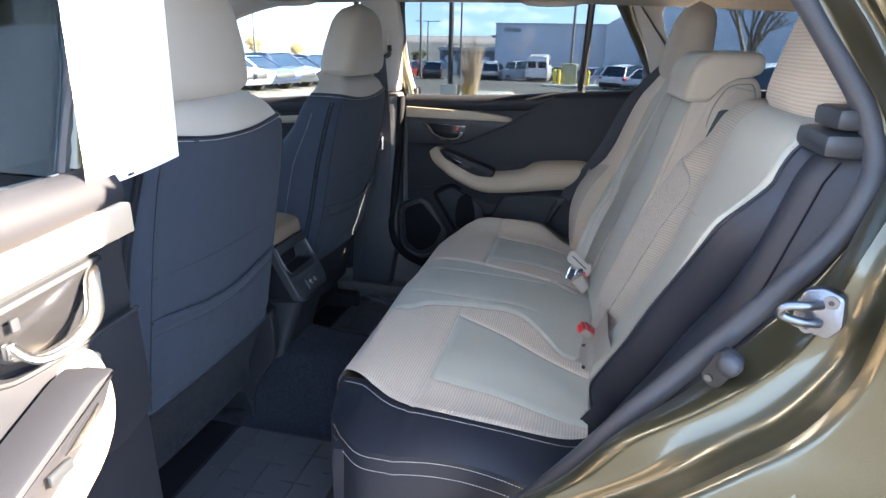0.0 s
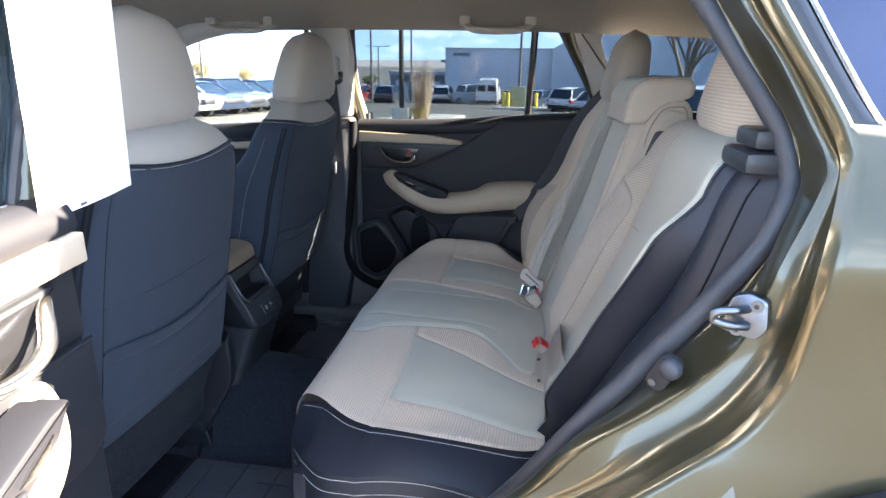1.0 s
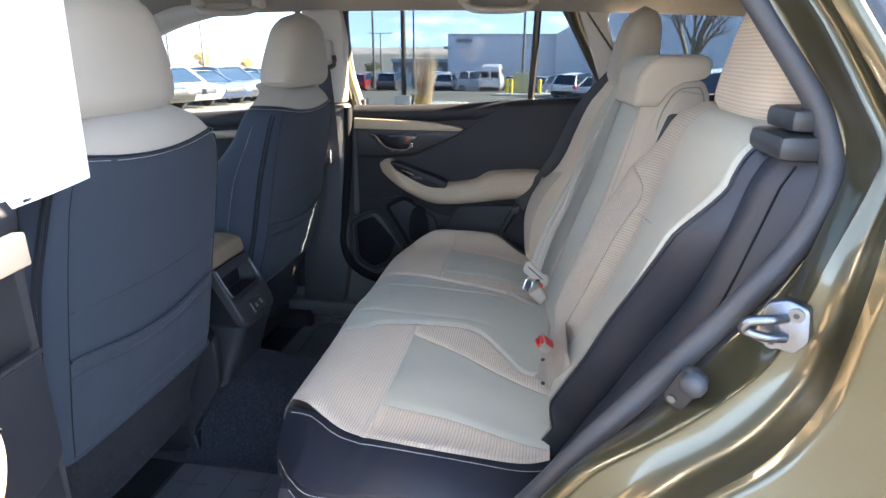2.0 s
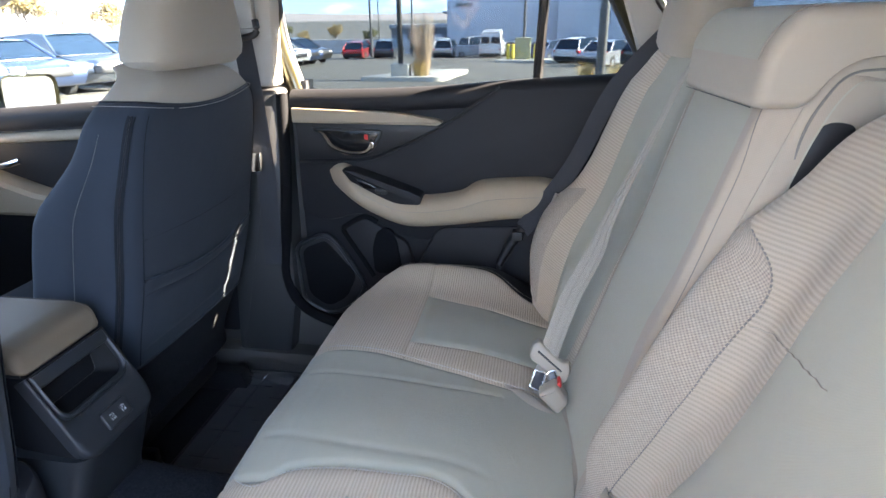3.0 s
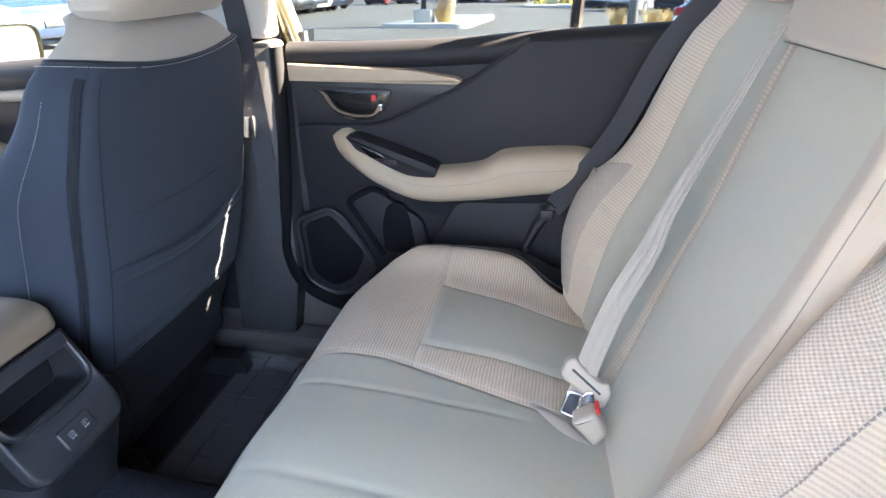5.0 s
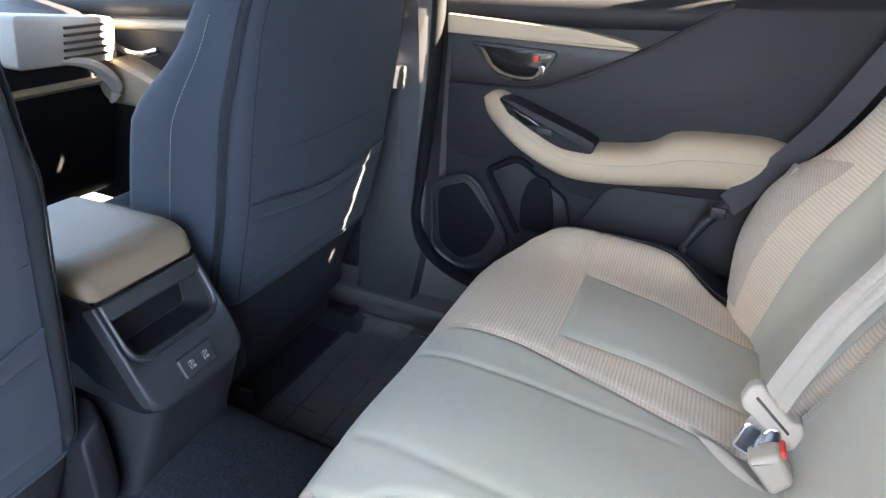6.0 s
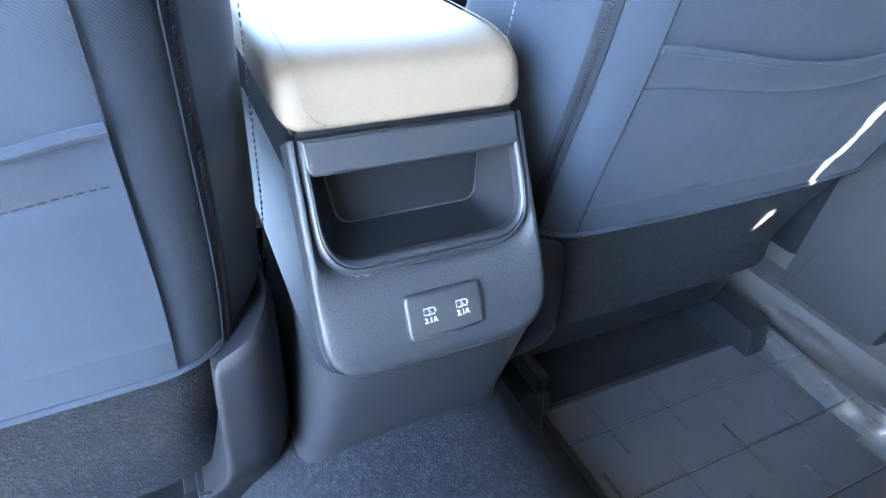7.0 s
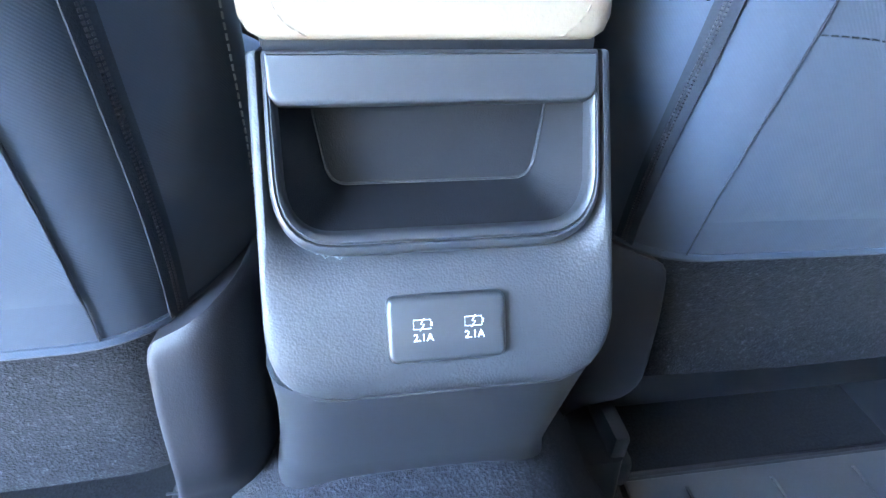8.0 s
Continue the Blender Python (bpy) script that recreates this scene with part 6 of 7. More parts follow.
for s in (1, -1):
    # added dark sheet over the carpet, standing for shade under the seat
    part("under_seat_shade", grid(lambda u, v, s=s: (lerp(-0.55, -0.05, u), s * lerp(0.19, 0.655, v), carpet_z(lerp(-0.55, -0.05, u), s * lerp(0.19, 0.655, v)) + 0.006), 30, 30), m_seat_shade, floor, "dark sheet for the shade under the front seat")
    mat_ob = thing("floor_mat", "black rubber floor mat with a grooved brick pattern", "floor mat", (0.12, 0.42 * s, 0.378))
    mat_out = rounded([(-0.056, 0.212), (0.34, 0.212), (0.34, 0.655), (-0.056, 0.655)], 0.02)
    # sheet is darker than the treads, putting groove shade into its colour
    part("sheet", plate(mat_out, lambda a, b, d, s=s: (a, b * s, 0.3885 - d), 0.0, 0.010, 0.003), m_rubber, mat_ob)
    part("rim", tube([(p[0], p[1] * s, 0.3865) for p in mat_out], 0.004, 8, True), m_soft, mat_ob)
    # tread strips, notched from both edges by staggered grooves
    for i in range(4):
        x0, x1 = 0.0098 + 0.09 * i - 0.09, 0.0962 + 0.09 * i - 0.09
        x0 = max(x0, -0.047)
        low_n = [0.235 + 0.0485 * (i % 2) + 0.097 * k for k in range(5)]
        high_n = [0.235 + 0.0485 * ((i + 1) % 2) + 0.097 * k for k in range(5)]
        pts = [(x0, 0.222)]
        for y in low_n if i else []:
            if 0.230 < y < 0.64:
                pts += [(x0, y - 0.0018), (x0 + 0.039, y - 0.0018), (x0 + 0.039, y + 0.0018), (x0, y + 0.0018)]
        pts += [(x0, 0.648), (x1, 0.648)]
        for y in reversed(high_n):
            if 0.230 < y < 0.64:
                pts += [(x1, y + 0.0018), (x1 - 0.039, y + 0.0018), (x1 - 0.039, y - 0.0018), (x1, y - 0.0018)]
        pts += [(x1, 0.222)]
        part("tread_strip", plate(pts, lambda a, b, d, s=s: (a, b * s, 0.3925 - d), 0.0, 0.005, 0.0006, 1), m_mat, mat_ob, "", False)
    if s < 0:
        continue
    wrap = thing("plastic_wrap", "crumpled clear plastic wrap on the floor mat's edge", "plastic wrap", (0.0, 0.6 * s, 0.395))
    def film(u, v, y0, y1, seed, lift):
        """Long, softly creased sheet of film along the mat's edge."""
        crease_h = 0.022 * abs(noise.noise((u * 2.2, v * 5, seed))) + 0.010 * abs(noise.noise((u * 5, v * 11, seed + 4)))
        return (lerp(-0.075, 0.26, u) + 0.012 * noise.noise((u * 6, v * 2, seed)), lerp(y0, y1, v) + 0.010 * math.sin(u * 7 + seed), 0.396 + lift + crease_h + 0.020 * v)
    part("film", grid(lambda u, v: film(u, v, 0.585, 0.664, 1.0, 0.0), 90, 18), m_film, wrap).visible_shadow = False
    part("folded_edge", grid(lambda u, v: film(u, v, 0.572, 0.598, 6.0, 0.003), 90, 8), m_film, wrap).visible_shadow = False

# ---- front cabin beyond the seats ----
dash = thing("dashboard", "charcoal dashboard with light accent and air vents", "dashboard", (-1.2, 0, 0.6))
dring = rounded([(-1.62, 0.60), (-0.95, 0.55), (-0.90, 0.70), (-0.86, 0.86), (-0.84, 0.98), (-0.90, 1.06), (-1.1, 1.09), (-1.62, 1.03)], 0.05)
part("body", loft([[(x, y, z) for x, z in dring] for y in (-0.68, -0.3, 0.0, 0.3, 0.68)]), m_soft, dash)
part("accent", tube([(-0.85, y / 20 * 0.66, 0.90) for y in range(-20, 21)], 0.012, 8), m_blther, dash, "beige accent roll")
# pale colour stands for sunlight on this end of the dark dashboard
vent = part("side_vent", plate(rounded([(0.40, 0.965), (0.665, 0.955), (0.675, 1.06), (0.42, 1.085)], 0.015), lambda a, b, d: (-0.792 - d, a, b), 0.0, 0.06, 0.008), m_trim, dash, "air vent housing paled for sunlight")
for i in range(5):
    part("slat", block((-0.796, 0.515 + 0.004 * i, 0.975 + i * 0.017), (-0.786, 0.655, 0.982 + i * 0.017), 0.002), m_plast, vent)
# added pale tube, its colour standing for a sunlit crescent
part("knee_trim", tube(smooth_line([(-0.80, 0.50, 0.972), (-0.775, 0.56, 0.962), (-0.77, 0.61, 0.92), (-0.775, 0.625, 0.885), (-0.78, 0.605, 0.855)], 20), [0.004 + 0.014 * math.sin(i / 20 * 3.14) for i in range(21)], 8), m_trim, dash, "curved trim end paled for sunlight")
screen = part("touch_screen", block((-0.88, -0.14, 0.72), (-0.82, 0.14, 1.04), 0.02), m_gloss, dash, "tall glossy touch screen")
wheel_o = thing("steering_wheel", "black leather covered steering wheel", "steering wheel", (-0.72, -0.40, 0.95))
part("rim", tube([(-0.70 - 0.07 * math.sin(i / 32 * 6.283), -0.40 + 0.185 * math.cos(i / 32 * 6.283), 0.96 + 0.17 * math.sin(i / 32 * 6.283)) for i in range(32)], 0.015, 8, True), m_lthr, wheel_o)
part("hub", block((-0.76, -0.47, 0.90), (-0.70, -0.33, 1.0), 0.02), m_soft, wheel_o)
part("column", tube([(-0.74, -0.40, 0.94), (-0.95, -0.40, 0.88)], 0.04, 10), m_plast, wheel_o)
for s in (1, -1):
    fd = thing("door_3" if s > 0 else "door_4", "closed front door with charcoal trim and beige strip", "car door", (-0.5, 0.72 * s, 0.5), kind="structure")
    P = lambda a, b, c, s=s: Vector((a, s * (0.70 + c), b))
    part("door_panel", plate(rounded([(-1.20, 0.50), (-0.09, 0.48), (-0.06, 0.7), (-0.055, 1.14), (-1.30, 1.06)], 0.03), P, 0.01, 0.08, 0.01), m_soft, fd)
    part("outer_skin", plate(rounded([(-1.25, 0.45), (-0.02, 0.45), (-0.02, 1.12), (-1.40, 1.04)], 0.03), P, 0.09, 0.17, 0.02), m_paint, fd)
    part("upper_trim", tube(smooth_line([P(-1.25, 1.055, 0.03), P(-0.8, 1.085, 0.03), P(-0.4, 1.115, 0.03), P(-0.06, 1.14, 0.03)], 20), 0.034, 12), m_soft, fd)
    part("accent_strip", tube(smooth_line([P(-1.1, 1.02, 0.012), P(-0.7, 1.045, 0.012), P(-0.3, 1.072, 0.012), P(-0.08, 1.085, 0.012)], 20), 0.016, 10, False, 0.9), m_blther, fd, "beige accent strip")
    part("armrest", loft([[P(a, b, c) for a, b in shrink(rounded([(-0.85, 0.84), (-0.88, 0.93), (-0.80, 0.965), (-0.6, 0.90), (-0.16, 0.92), (-0.16, 0.84)], 0.03), e)] for c, e in ((0.02, 0), (-0.05, 0), (-0.06, 0.01))]), m_blther, fd, "beige armrest")
    part("handle", tube(smooth_line([P(-0.86, 1.005, -0.005), P(-0.82, 0.985, -0.015), P(-0.74, 0.972, -0.018), P(-0.68, 0.985, -0.005)], 14), 0.009, 8), m_chrome, fd, "chrome inner door handle")
    wf = [(-1.28, 1.08), (-0.95, 1.27), (-0.70, 1.39), (-0.45, 1.475), (-0.2, 1.512), (-0.055, 1.512), (-0.045, 1.15)]
    part("glass_seal", tube([P(a, b, 0.05 - 0.08 * (b - 1.1)) for a, b in wf], 0.011, 8), m_rubber, fd)
    part("window_pane", plate(wf, lambda a, b, d, P=P: P(a, b, 0.055 - 0.08 * (b - 1.1) + d), 0, 0.004, 0.0005), m_clear, fd, "clear window glass", False).visible_shadow = False
    mir = thing("wing_mirror", "olive wing mirror outside the front door", "wing mirror", (-0.95, 0.93 * s, 1.0))
    part("housing", loft([[(-0.86 - d, s * (0.97 + a * k), 1.125 + b * k) for a, b in rounded([(-0.11, -0.075), (0.11, -0.06), (0.12, 0.06), (-0.10, 0.075)], 0.04)] for d, k in ((0.0, 0.96), (-0.012, 1.0), (0.06, 0.95), (0.12, 0.6), (0.14, 0.2))]), m_paint, mir)
    part("mirror_glass", plate(rounded([(-0.10, -0.066), (0.10, -0.052), (0.11, 0.052), (-0.09, 0.066)], 0.035), lambda a, b, d, s=s: (-0.862 + d, s * (0.97 + a), 1.125 + b), -0.001, 0.006, 0.001), surface("mirror", (0.9, 0.9, 0.9), 0.03, 1.0, depth=0.0, vary=0.0, spread=0.0), mir)
    part("foot", tube([(-0.9, s * 0.88, 1.08), (-0.95, s * 0.80, 1.05)], 0.03, 8), m_plast, mir)

# belt hardware on the far centre pillar
hang = thing("seat_belt", "pale front seat belt hanging from its pillar loop", "seat belt", (0.05, 0.68, 1.0))
part("slider_cover", plate(rounded([(0.018, 1.325), (0.075, 1.325), (0.075, 1.395), (0.018, 1.395)], 0.012), far, -0.030, -0.012, 0.006), m_trim, hang)
part("loop", tube(smooth_line([(0.012, 0.66, 1.345), (0.012, 0.655, 1.315), (0.045, 0.65, 1.305), (0.085, 0.655, 1.315), (0.085, 0.66, 1.345)], 20), 0.008, 8), m_plast, hang, "dark plastic belt loop")
part("webbing", ribbon(smooth_line([(0.045, 0.665, 1.30), (0.055, 0.668, 1.15), (0.06, 0.672, 0.95), (0.05, 0.675, 0.72)], 20), 0.046, (1, 0.2, 0)), m_bbelt, hang)
part("tongue", block((0.022, 0.648, 0.985), (0.062, 0.664, 1.035), 0.006), m_chrome, hang, "chrome belt tongue")

# ---- outside: the car park slopes gently away on the far side ----
def gz(x, y):
    return -0.04 * y if y < 80 else -3.2 + 0.0 * y


def asphalt():
    n = Nodes("worn asphalt")
    f, c, st = n.noise(140, 3), n.noise(0.35, 5), n.noise(1.6, 4)
    col = n.ramp(n.math("ADD", n.math("MULTIPLY", c, 0.6), n.math("MULTIPLY", f, 0.4)), [(0.3, (0.085, 0.08, 0.072, 1)), (0.7, (0.16, 0.15, 0.13, 1))])
    col = n.mix(n.math("MULTIPLY", n.math("GREATER_THAN", st, 0.62), 0.35), col, (0.07, 0.068, 0.065, 1))
    return n.done(col, 0.9, 0, n.bump(f, 0.6, 0.01))


m_asph = asphalt()
m_conc = surface("pale concrete", (0.5, 0.47, 0.41), 0.9, grain=60, depth=0.4, vary=0.15, big=1.2)
m_yel = surface("yellow paint", (0.75, 0.55, 0.06), 0.6, grain=40, vary=0.12)
m_wall = surface("grey blue wall panel", (0.58, 0.62, 0.67), 0.8, grain=8, depth=0.1, vary=0.05, big=0.15)
m_wall2 = surface("pale block wall", (0.5, 0.5, 0.5), 0.85, grain=10, vary=0.08, big=0.3)
m_roof = surface("dark roof edge", (0.2, 0.21, 0.23), 0.7, vary=0.05)
m_pole = surface("bronze pole", (0.05, 0.042, 0.035), 0.5, 0.3, grain=60, vary=0.1)
m_gpole = surface("galvanised pole", (0.12, 0.115, 0.11), 0.6, 0.2, grain=60, vary=0.1)
m_reed = surface("dry ornamental grass", (0.5, 0.36, 0.16), 0.9, grain=30, vary=0.35, big=2)
m_reed2 = surface("reddish dry stems", (0.5, 0.36, 0.24), 0.9, grain=30, vary=0.35, big=2)
m_bark = surface("grey bark", (0.2, 0.17, 0.14), 0.9, grain=40, depth=0.6, vary=0.3)
m_leaf = surface("autumn leaves", (0.26, 0.19, 0.09), 0.8, grain=6, vary=0.4, big=0.8)
m_olive = surface("dull green leaves", (0.11, 0.11, 0.055), 0.8, grain=6, vary=0.4, big=0.8)
m_hill = surface("dry hills", (0.33, 0.29, 0.27), 1.0, grain=0.02, depth=0.0, vary=0.15, big=0.01)
m_green = surface("green cabinet paint", (0.35, 0.36, 0.22), 0.6, grain=30, vary=0.1)
m_cglass = surface("dark car glass", (0.012, 0.025, 0.045), 0.06, 0.0, grain=10, depth=0.0, vary=0.1, Specular_IOR_Level=0.4)
m_tyre = surface("tyre rubber", (0.02, 0.02, 0.02), 0.8, grain=100, vary=0.2)
m_rim = surface("alloy rim", (0.5, 0.5, 0.52), 0.3, 0.8, vary=0.1)
m_lampr = surface("red lamp", (0.5, 0.02, 0.02), 0.2, vary=0.1)
m_lampw = surface("clear lamp", (0.7, 0.7, 0.72), 0.15, 0.3, vary=0.1)
ground = part("ground", grid(lambda u, v: (lerp(-1, 1, u) * abs(lerp(-1, 1, u)) * 1500, lerp(-1, 1, v) * abs(lerp(-1, 1, v)) * 1500, gz(0, min(lerp(-1, 1, v) * abs(lerp(-1, 1, v)) * 1500, 1500)) if lerp(-1, 1, v) > -0.15 else 1.35), 60, 120), m_asph)
tagged(ground, "grey brown worn asphalt of the car park", "car park", kind="structure")


def car(kind, body_mat, label):
    """A parked car at the origin, nose towards -y, on z = 0."""
    o = thing("car", label, "car", (0, 0, 0), "parked cars")
    L, W, H, hood, belt_h = {"suv": (4.6, 1.85, 1.66, 0.95, 0.98), "sedan": (4.7, 1.82, 1.45, 0.90, 0.90), "hatch": (4.3, 1.80, 1.55, 0.92, 0.94), "van": (5.5, 2.0, 2.45, 1.15, 1.25), "pickup": (5.6, 1.95, 1.85, 1.1, 1.15)}[kind]
    h = L / 2
    prof = {"suv": [(-h, 0.55), (-h + 0.05, 0.80), (-h + 0.15, hood - 0.06), (-h + 1.15, hood + 0.07), (h - 0.05, belt_h + 0.05), (h, 0.85), (h - 0.05, 0.45)],
            "van": [(-h, 0.55), (-h + 0.05, 0.95), (-h + 0.7, hood + 0.1), (-h + 1.0, belt_h), (h, belt_h), (h, 0.7), (h - 0.03, 0.45)]}.get(kind, [(-h, 0.5), (-h + 0.05, 0.72), (-h + 0.2, hood - 0.12), (-h + 1.2, hood + 0.03), (h - 0.2, belt_h + 0.05), (h, 0.8), (h - 0.05, 0.42)])
    low_ring = prof + [(h - 0.3, 0.26), (-h + 0.25, 0.26)]
    sec = lambda ring, w, sh: [(w, y, z) for y, z in shrink(ring, sh)]
    ring = rounded(low_ring, 0.10, 3)
    part("body", loft([sec(ring, x, e) for x, e in ((-W / 2 + 0.02, 0.10), (-W / 2, 0.04), (-W / 2 + 0.01, 0.0), (W / 2 - 0.01, 0.0), (W / 2, 0.04), (W / 2 - 0.02, 0.10))]), body_mat, o)
    top = {"suv": [(-h + 1.05, hood + 0.05), (-h + 1.85, H - 0.06), (-h + 2.4, H), (h - 0.55, H - 0.04), (h - 0.08, belt_h + 0.05)],
           "van": [(-h + 0.9, belt_h - 0.05), (-h + 1.5, H - 0.2), (-h + 1.9, H), (h - 0.15, H - 0.02), (h - 0.02, belt_h)],
           "pickup": [(-h + 1.35, hood), (-h + 2.0, H - 0.05), (-h + 2.5, H), (h - 2.0, H - 0.05), (h - 1.75, belt_h)],
           "hatch": [(-h + 1.0, hood + 0.02), (-h + 1.75, H - 0.06), (-h + 2.3, H), (h - 0.7, H - 0.08), (h - 0.12, belt_h + 0.02)],
           "sedan": [(-h + 1.2, hood + 0.02), (-h + 2.0, H - 0.05), (-h + 2.5, H), (h - 1.4, H - 0.06), (h - 0.65, belt_h + 0.05)]}[kind]
    tr = rounded(top, 0.12, 3)
    part("cabin", loft([[(s * (W / 2 - 0.06 - 0.20 * clamp((z - belt_h) / (H - belt_h))), y, z) for y, z in tr] for s in (-1, 1)]), m_cglass if kind != "van" else body_mat, o, "dark glazed cabin" if kind != "van" else "")
    # roof skin and pillars over the glass
    rf = [(y, z) for y, z in top[1:4]]
    part("roof", grid(lambda u, v: ((u * 2 - 1) * (W / 2 - 0.24), lerp(rf[0][0] - 0.05, rf[-1][0] + 0.08, v), 0.012 + (lerp(rf[0][1], rf[1][1], v * 3) if v < 0.333 else lerp(rf[1][1], rf[2][1], (v - 0.333) / 0.667)) - 0.03 * (2 * u - 1) ** 2), 8, 9), body_mat, o)
    for s in (-1, 1):
        for i, j in ((0, 1), (4, 3)):
            a, b = top[i], top[j]
            w = lambda z: W / 2 - 0.045 - 0.20 * clamp((z - belt_h) / (H - belt_h))
            part("pillar", tube([(s * w(a[1]), a[0], a[1]), (s * w(b[1]), b[0], b[1])], 0.05, 6), body_mat, o)
        part("headlamp", block((s * (W / 2 - 0.22) - 0.18, -h - 0.005, 0.66), (s * (W / 2 - 0.22) + 0.18, -h + 0.25, 0.80), 0.05), m_lampw, o)
        part("tail_lamp", block((s * (W / 2 - 0.12) - 0.08, h - 0.25, 0.86), (s * (W / 2 - 0.12) + 0.08, h + 0.012, 1.0), 0.04), m_lampr, o)
    if kind == "van":
        for s in (-1, 1):
            part("rear_window", block((s * 0.46 - 0.36, h - 0.10, 1.45), (s * 0.46 + 0.36, h - 0.005, 2.0), 0.02), m_cglass, o)
            part("side_window", block((s * (W / 2 - 0.12) - 0.06, -h + 1.3, 1.40), (s * (W / 2 - 0.12) + 0.06, -h + 2.2, 1.95), 0.02), m_cglass, o)
    part("grille", block((-0.55, -h - 0.02, 0.50), (0.55, -h + 0.1, 0.72), 0.03), m_plast, o)
    part("rear_bumper", block((-W / 2 + 0.08, h - 0.2, 0.36), (W / 2 - 0.08, h + 0.05, 0.62), 0.05), m_plast, o)
    for s in (-1, 1):
        for y in (-h + 0.92, h - 0.95):
            wh = part("wheel", loft([[(s * (W / 2 - 0.20 + d), y + math.cos(i / 20 * 6.283) * r, 0.34 + math.sin(i / 20 * 6.283) * r) for i in range(20)] for d, r in ((0, 0.30), (0.03, 0.34), (0.19, 0.34), (0.215, 0.30), (0.205, 0.23))]), m_tyre, o)
            part("rim", loft([[(s * (W / 2 + 0.008 - 0.01 * (j == 0)), y + math.cos(i / 10 * 6.283) * r, 0.34 + math.sin(i / 10 * 6.283) * r) for i in range(10)] for j, r in enumerate((0.225, 0.18, 0.05))]), m_rim, wh)
    return o


def park(src, x, y, turn, up=0.0):
    return copy_thing(src, pose(x, y, gz(x, y) + up, -2.3, 0, turn))


P_SILVER, P_WHITE, P_BLUE, P_RED, P_BLACK, P_GREYB = paint("silver paint", (0.5, 0.51, 0.53), 0.7), paint("white paint", (0.75, 0.75, 0.74), 0.0), paint("blue paint", (0.025, 0.06, 0.15), 0.4), paint("red paint", (0.45, 0.02, 0.025), 0.3), paint("black paint", (0.02, 0.021, 0.025), 0.3), paint("grey blue paint", (0.075, 0.095, 0.125), 0.5)
lib = {}
for k, m, l in (("hatch", P_RED, "parked red hatchback car"), ("suv", P_GREYB, "parked grey blue crossover car"), ("suv", P_SILVER, "parked silver crossover car"), ("pickup", P_WHITE, "parked white pickup truck"), ("van", P_WHITE, "parked white panel van with black rear windows"), ("suv", P_WHITE, "parked white crossover car"), ("sedan", P_BLACK, "parked black saloon car"), ("sedan", P_SILVER, "parked silver saloon car"), ("sedan", P_BLUE, "parked blue saloon car"), ("hatch", P_WHITE, "parked white hatchback car"), ("suv", P_BLACK, "parked black crossover car")):
    lib[k, m.name] = car(k, m, l)
# far row across the lane: backs towards us, so turned round
first = {}
spots = [("hatch", P_RED, -15.33, 52.5, 180), ("suv", P_GREYB, -13.1, 54.5, 180), ("suv", P_SILVER, -8.35, 57.5, 180), ("pickup", P_WHITE, -6.2, 60.5, 130), ("van", P_WHITE, -4.0, 58, 180),
         ("sedan", P_BLACK, -11.6, 66, 180), ("sedan", P_SILVER, -2.0, 63, 160),
         ("sedan", P_BLUE, 1.1, 49, 150), ("suv", P_WHITE, 3.3, 42, 150), ("sedan", P_SILVER, 4.5, 36.5, 150), ("suv", P_BLACK, 7.0, 33, 130), ("sedan", P_BLACK, 2.2, 54, 150), ("hatch", P_WHITE, 4.9, 11.5, 100)]
# row of cars seen through the front window, noses towards us
row = [("suv", P_GREYB), ("sedan", P_BLUE), ("suv", P_GREYB), ("sedan", P_BLACK), ("hatch", P_WHITE), ("sedan", P_BLUE), ("suv", P_GREYB), ("sedan", P_BLACK), ("suv", P_GREYB), ("suv", P_WHITE), ("sedan", P_BLUE), ("suv", P_BLACK)]
for i, (k, m) in enumerate(row):
    spots.append((k, m, -12.9 - 0.25 * i, 10.6 + 2.6 * i, 70))
for k, m, x, y, turn in spots:
    c = lib[k, m.name]
    if c.name not in first:
        first[c.name] = True
        c.matrix_basis = pose(x, y, gz(x, y), -2.3, 0, turn)
    else:
        park(c, x, y, turn)

# kerbed island with lamp post and dry grasses
island = thing("kerb_island", "pale concrete kerbed island with a lamp footing", "kerb island", (-4.0, 22, gz(0, 22)))
iz = gz(0, 22)
part("kerb", plate(rounded([(-5.9, 20.8), (-2.75, 20.8), (-2.6, 27.5), (-4.6, 27.5)], 0.4), lambda a, b, d: (a, b, gz(a, b) + 0.16 - d), 0, 0.4, 0.03), m_conc, island)
part("footing", block((-4.75, 21.2, iz), (-4.1, 21.85, iz + 0.62), 0.03), m_conc, island)


def lamp_post(x, y, h, r, mat, label, base=0.0, arm=0.9):
    o = thing("street_lamp", label, "street lamp", (x, y, gz(x, y)))
    z = gz(x, y) + base
    part("pole", tube([(x, y, z), (x, y, z + h)], [r * 1.15, r * 0.85], 10), mat, o)
    part("arm", tube([(x - arm, y, z + h), (x + arm, y, z + h)], r * 0.5, 6), mat, o)
    for s in (-1, 1):
        part("lamp_head", block((x + s * arm - 0.3, y - 0.15, z + h - 0.02), (x + s * arm + 0.3, y + 0.15, z + h + 0.09), 0.03), mat, o)
    return o


lamp_post(-4.42, 21.5, 8.5, 0.085, m_pole, "dark bronze lamp post on a concrete footing", 0.6)
lamp_post(-13.5, 50, 9, 0.095, m_gpole, "tall grey lamp post", 0.2)
lamp_post(-0.68, 45, 9, 0.095, m_gpole, "tall grey lamp post beside the transformer", 0.2)
lamp_post(-12.1, 60, 9, 0.1, m_gpole, "tall grey lamp post")
lamp_post(-23.5, 90, 7.0, 0.1, m_gpole, "distant twin lamp post", 0, 1.6)
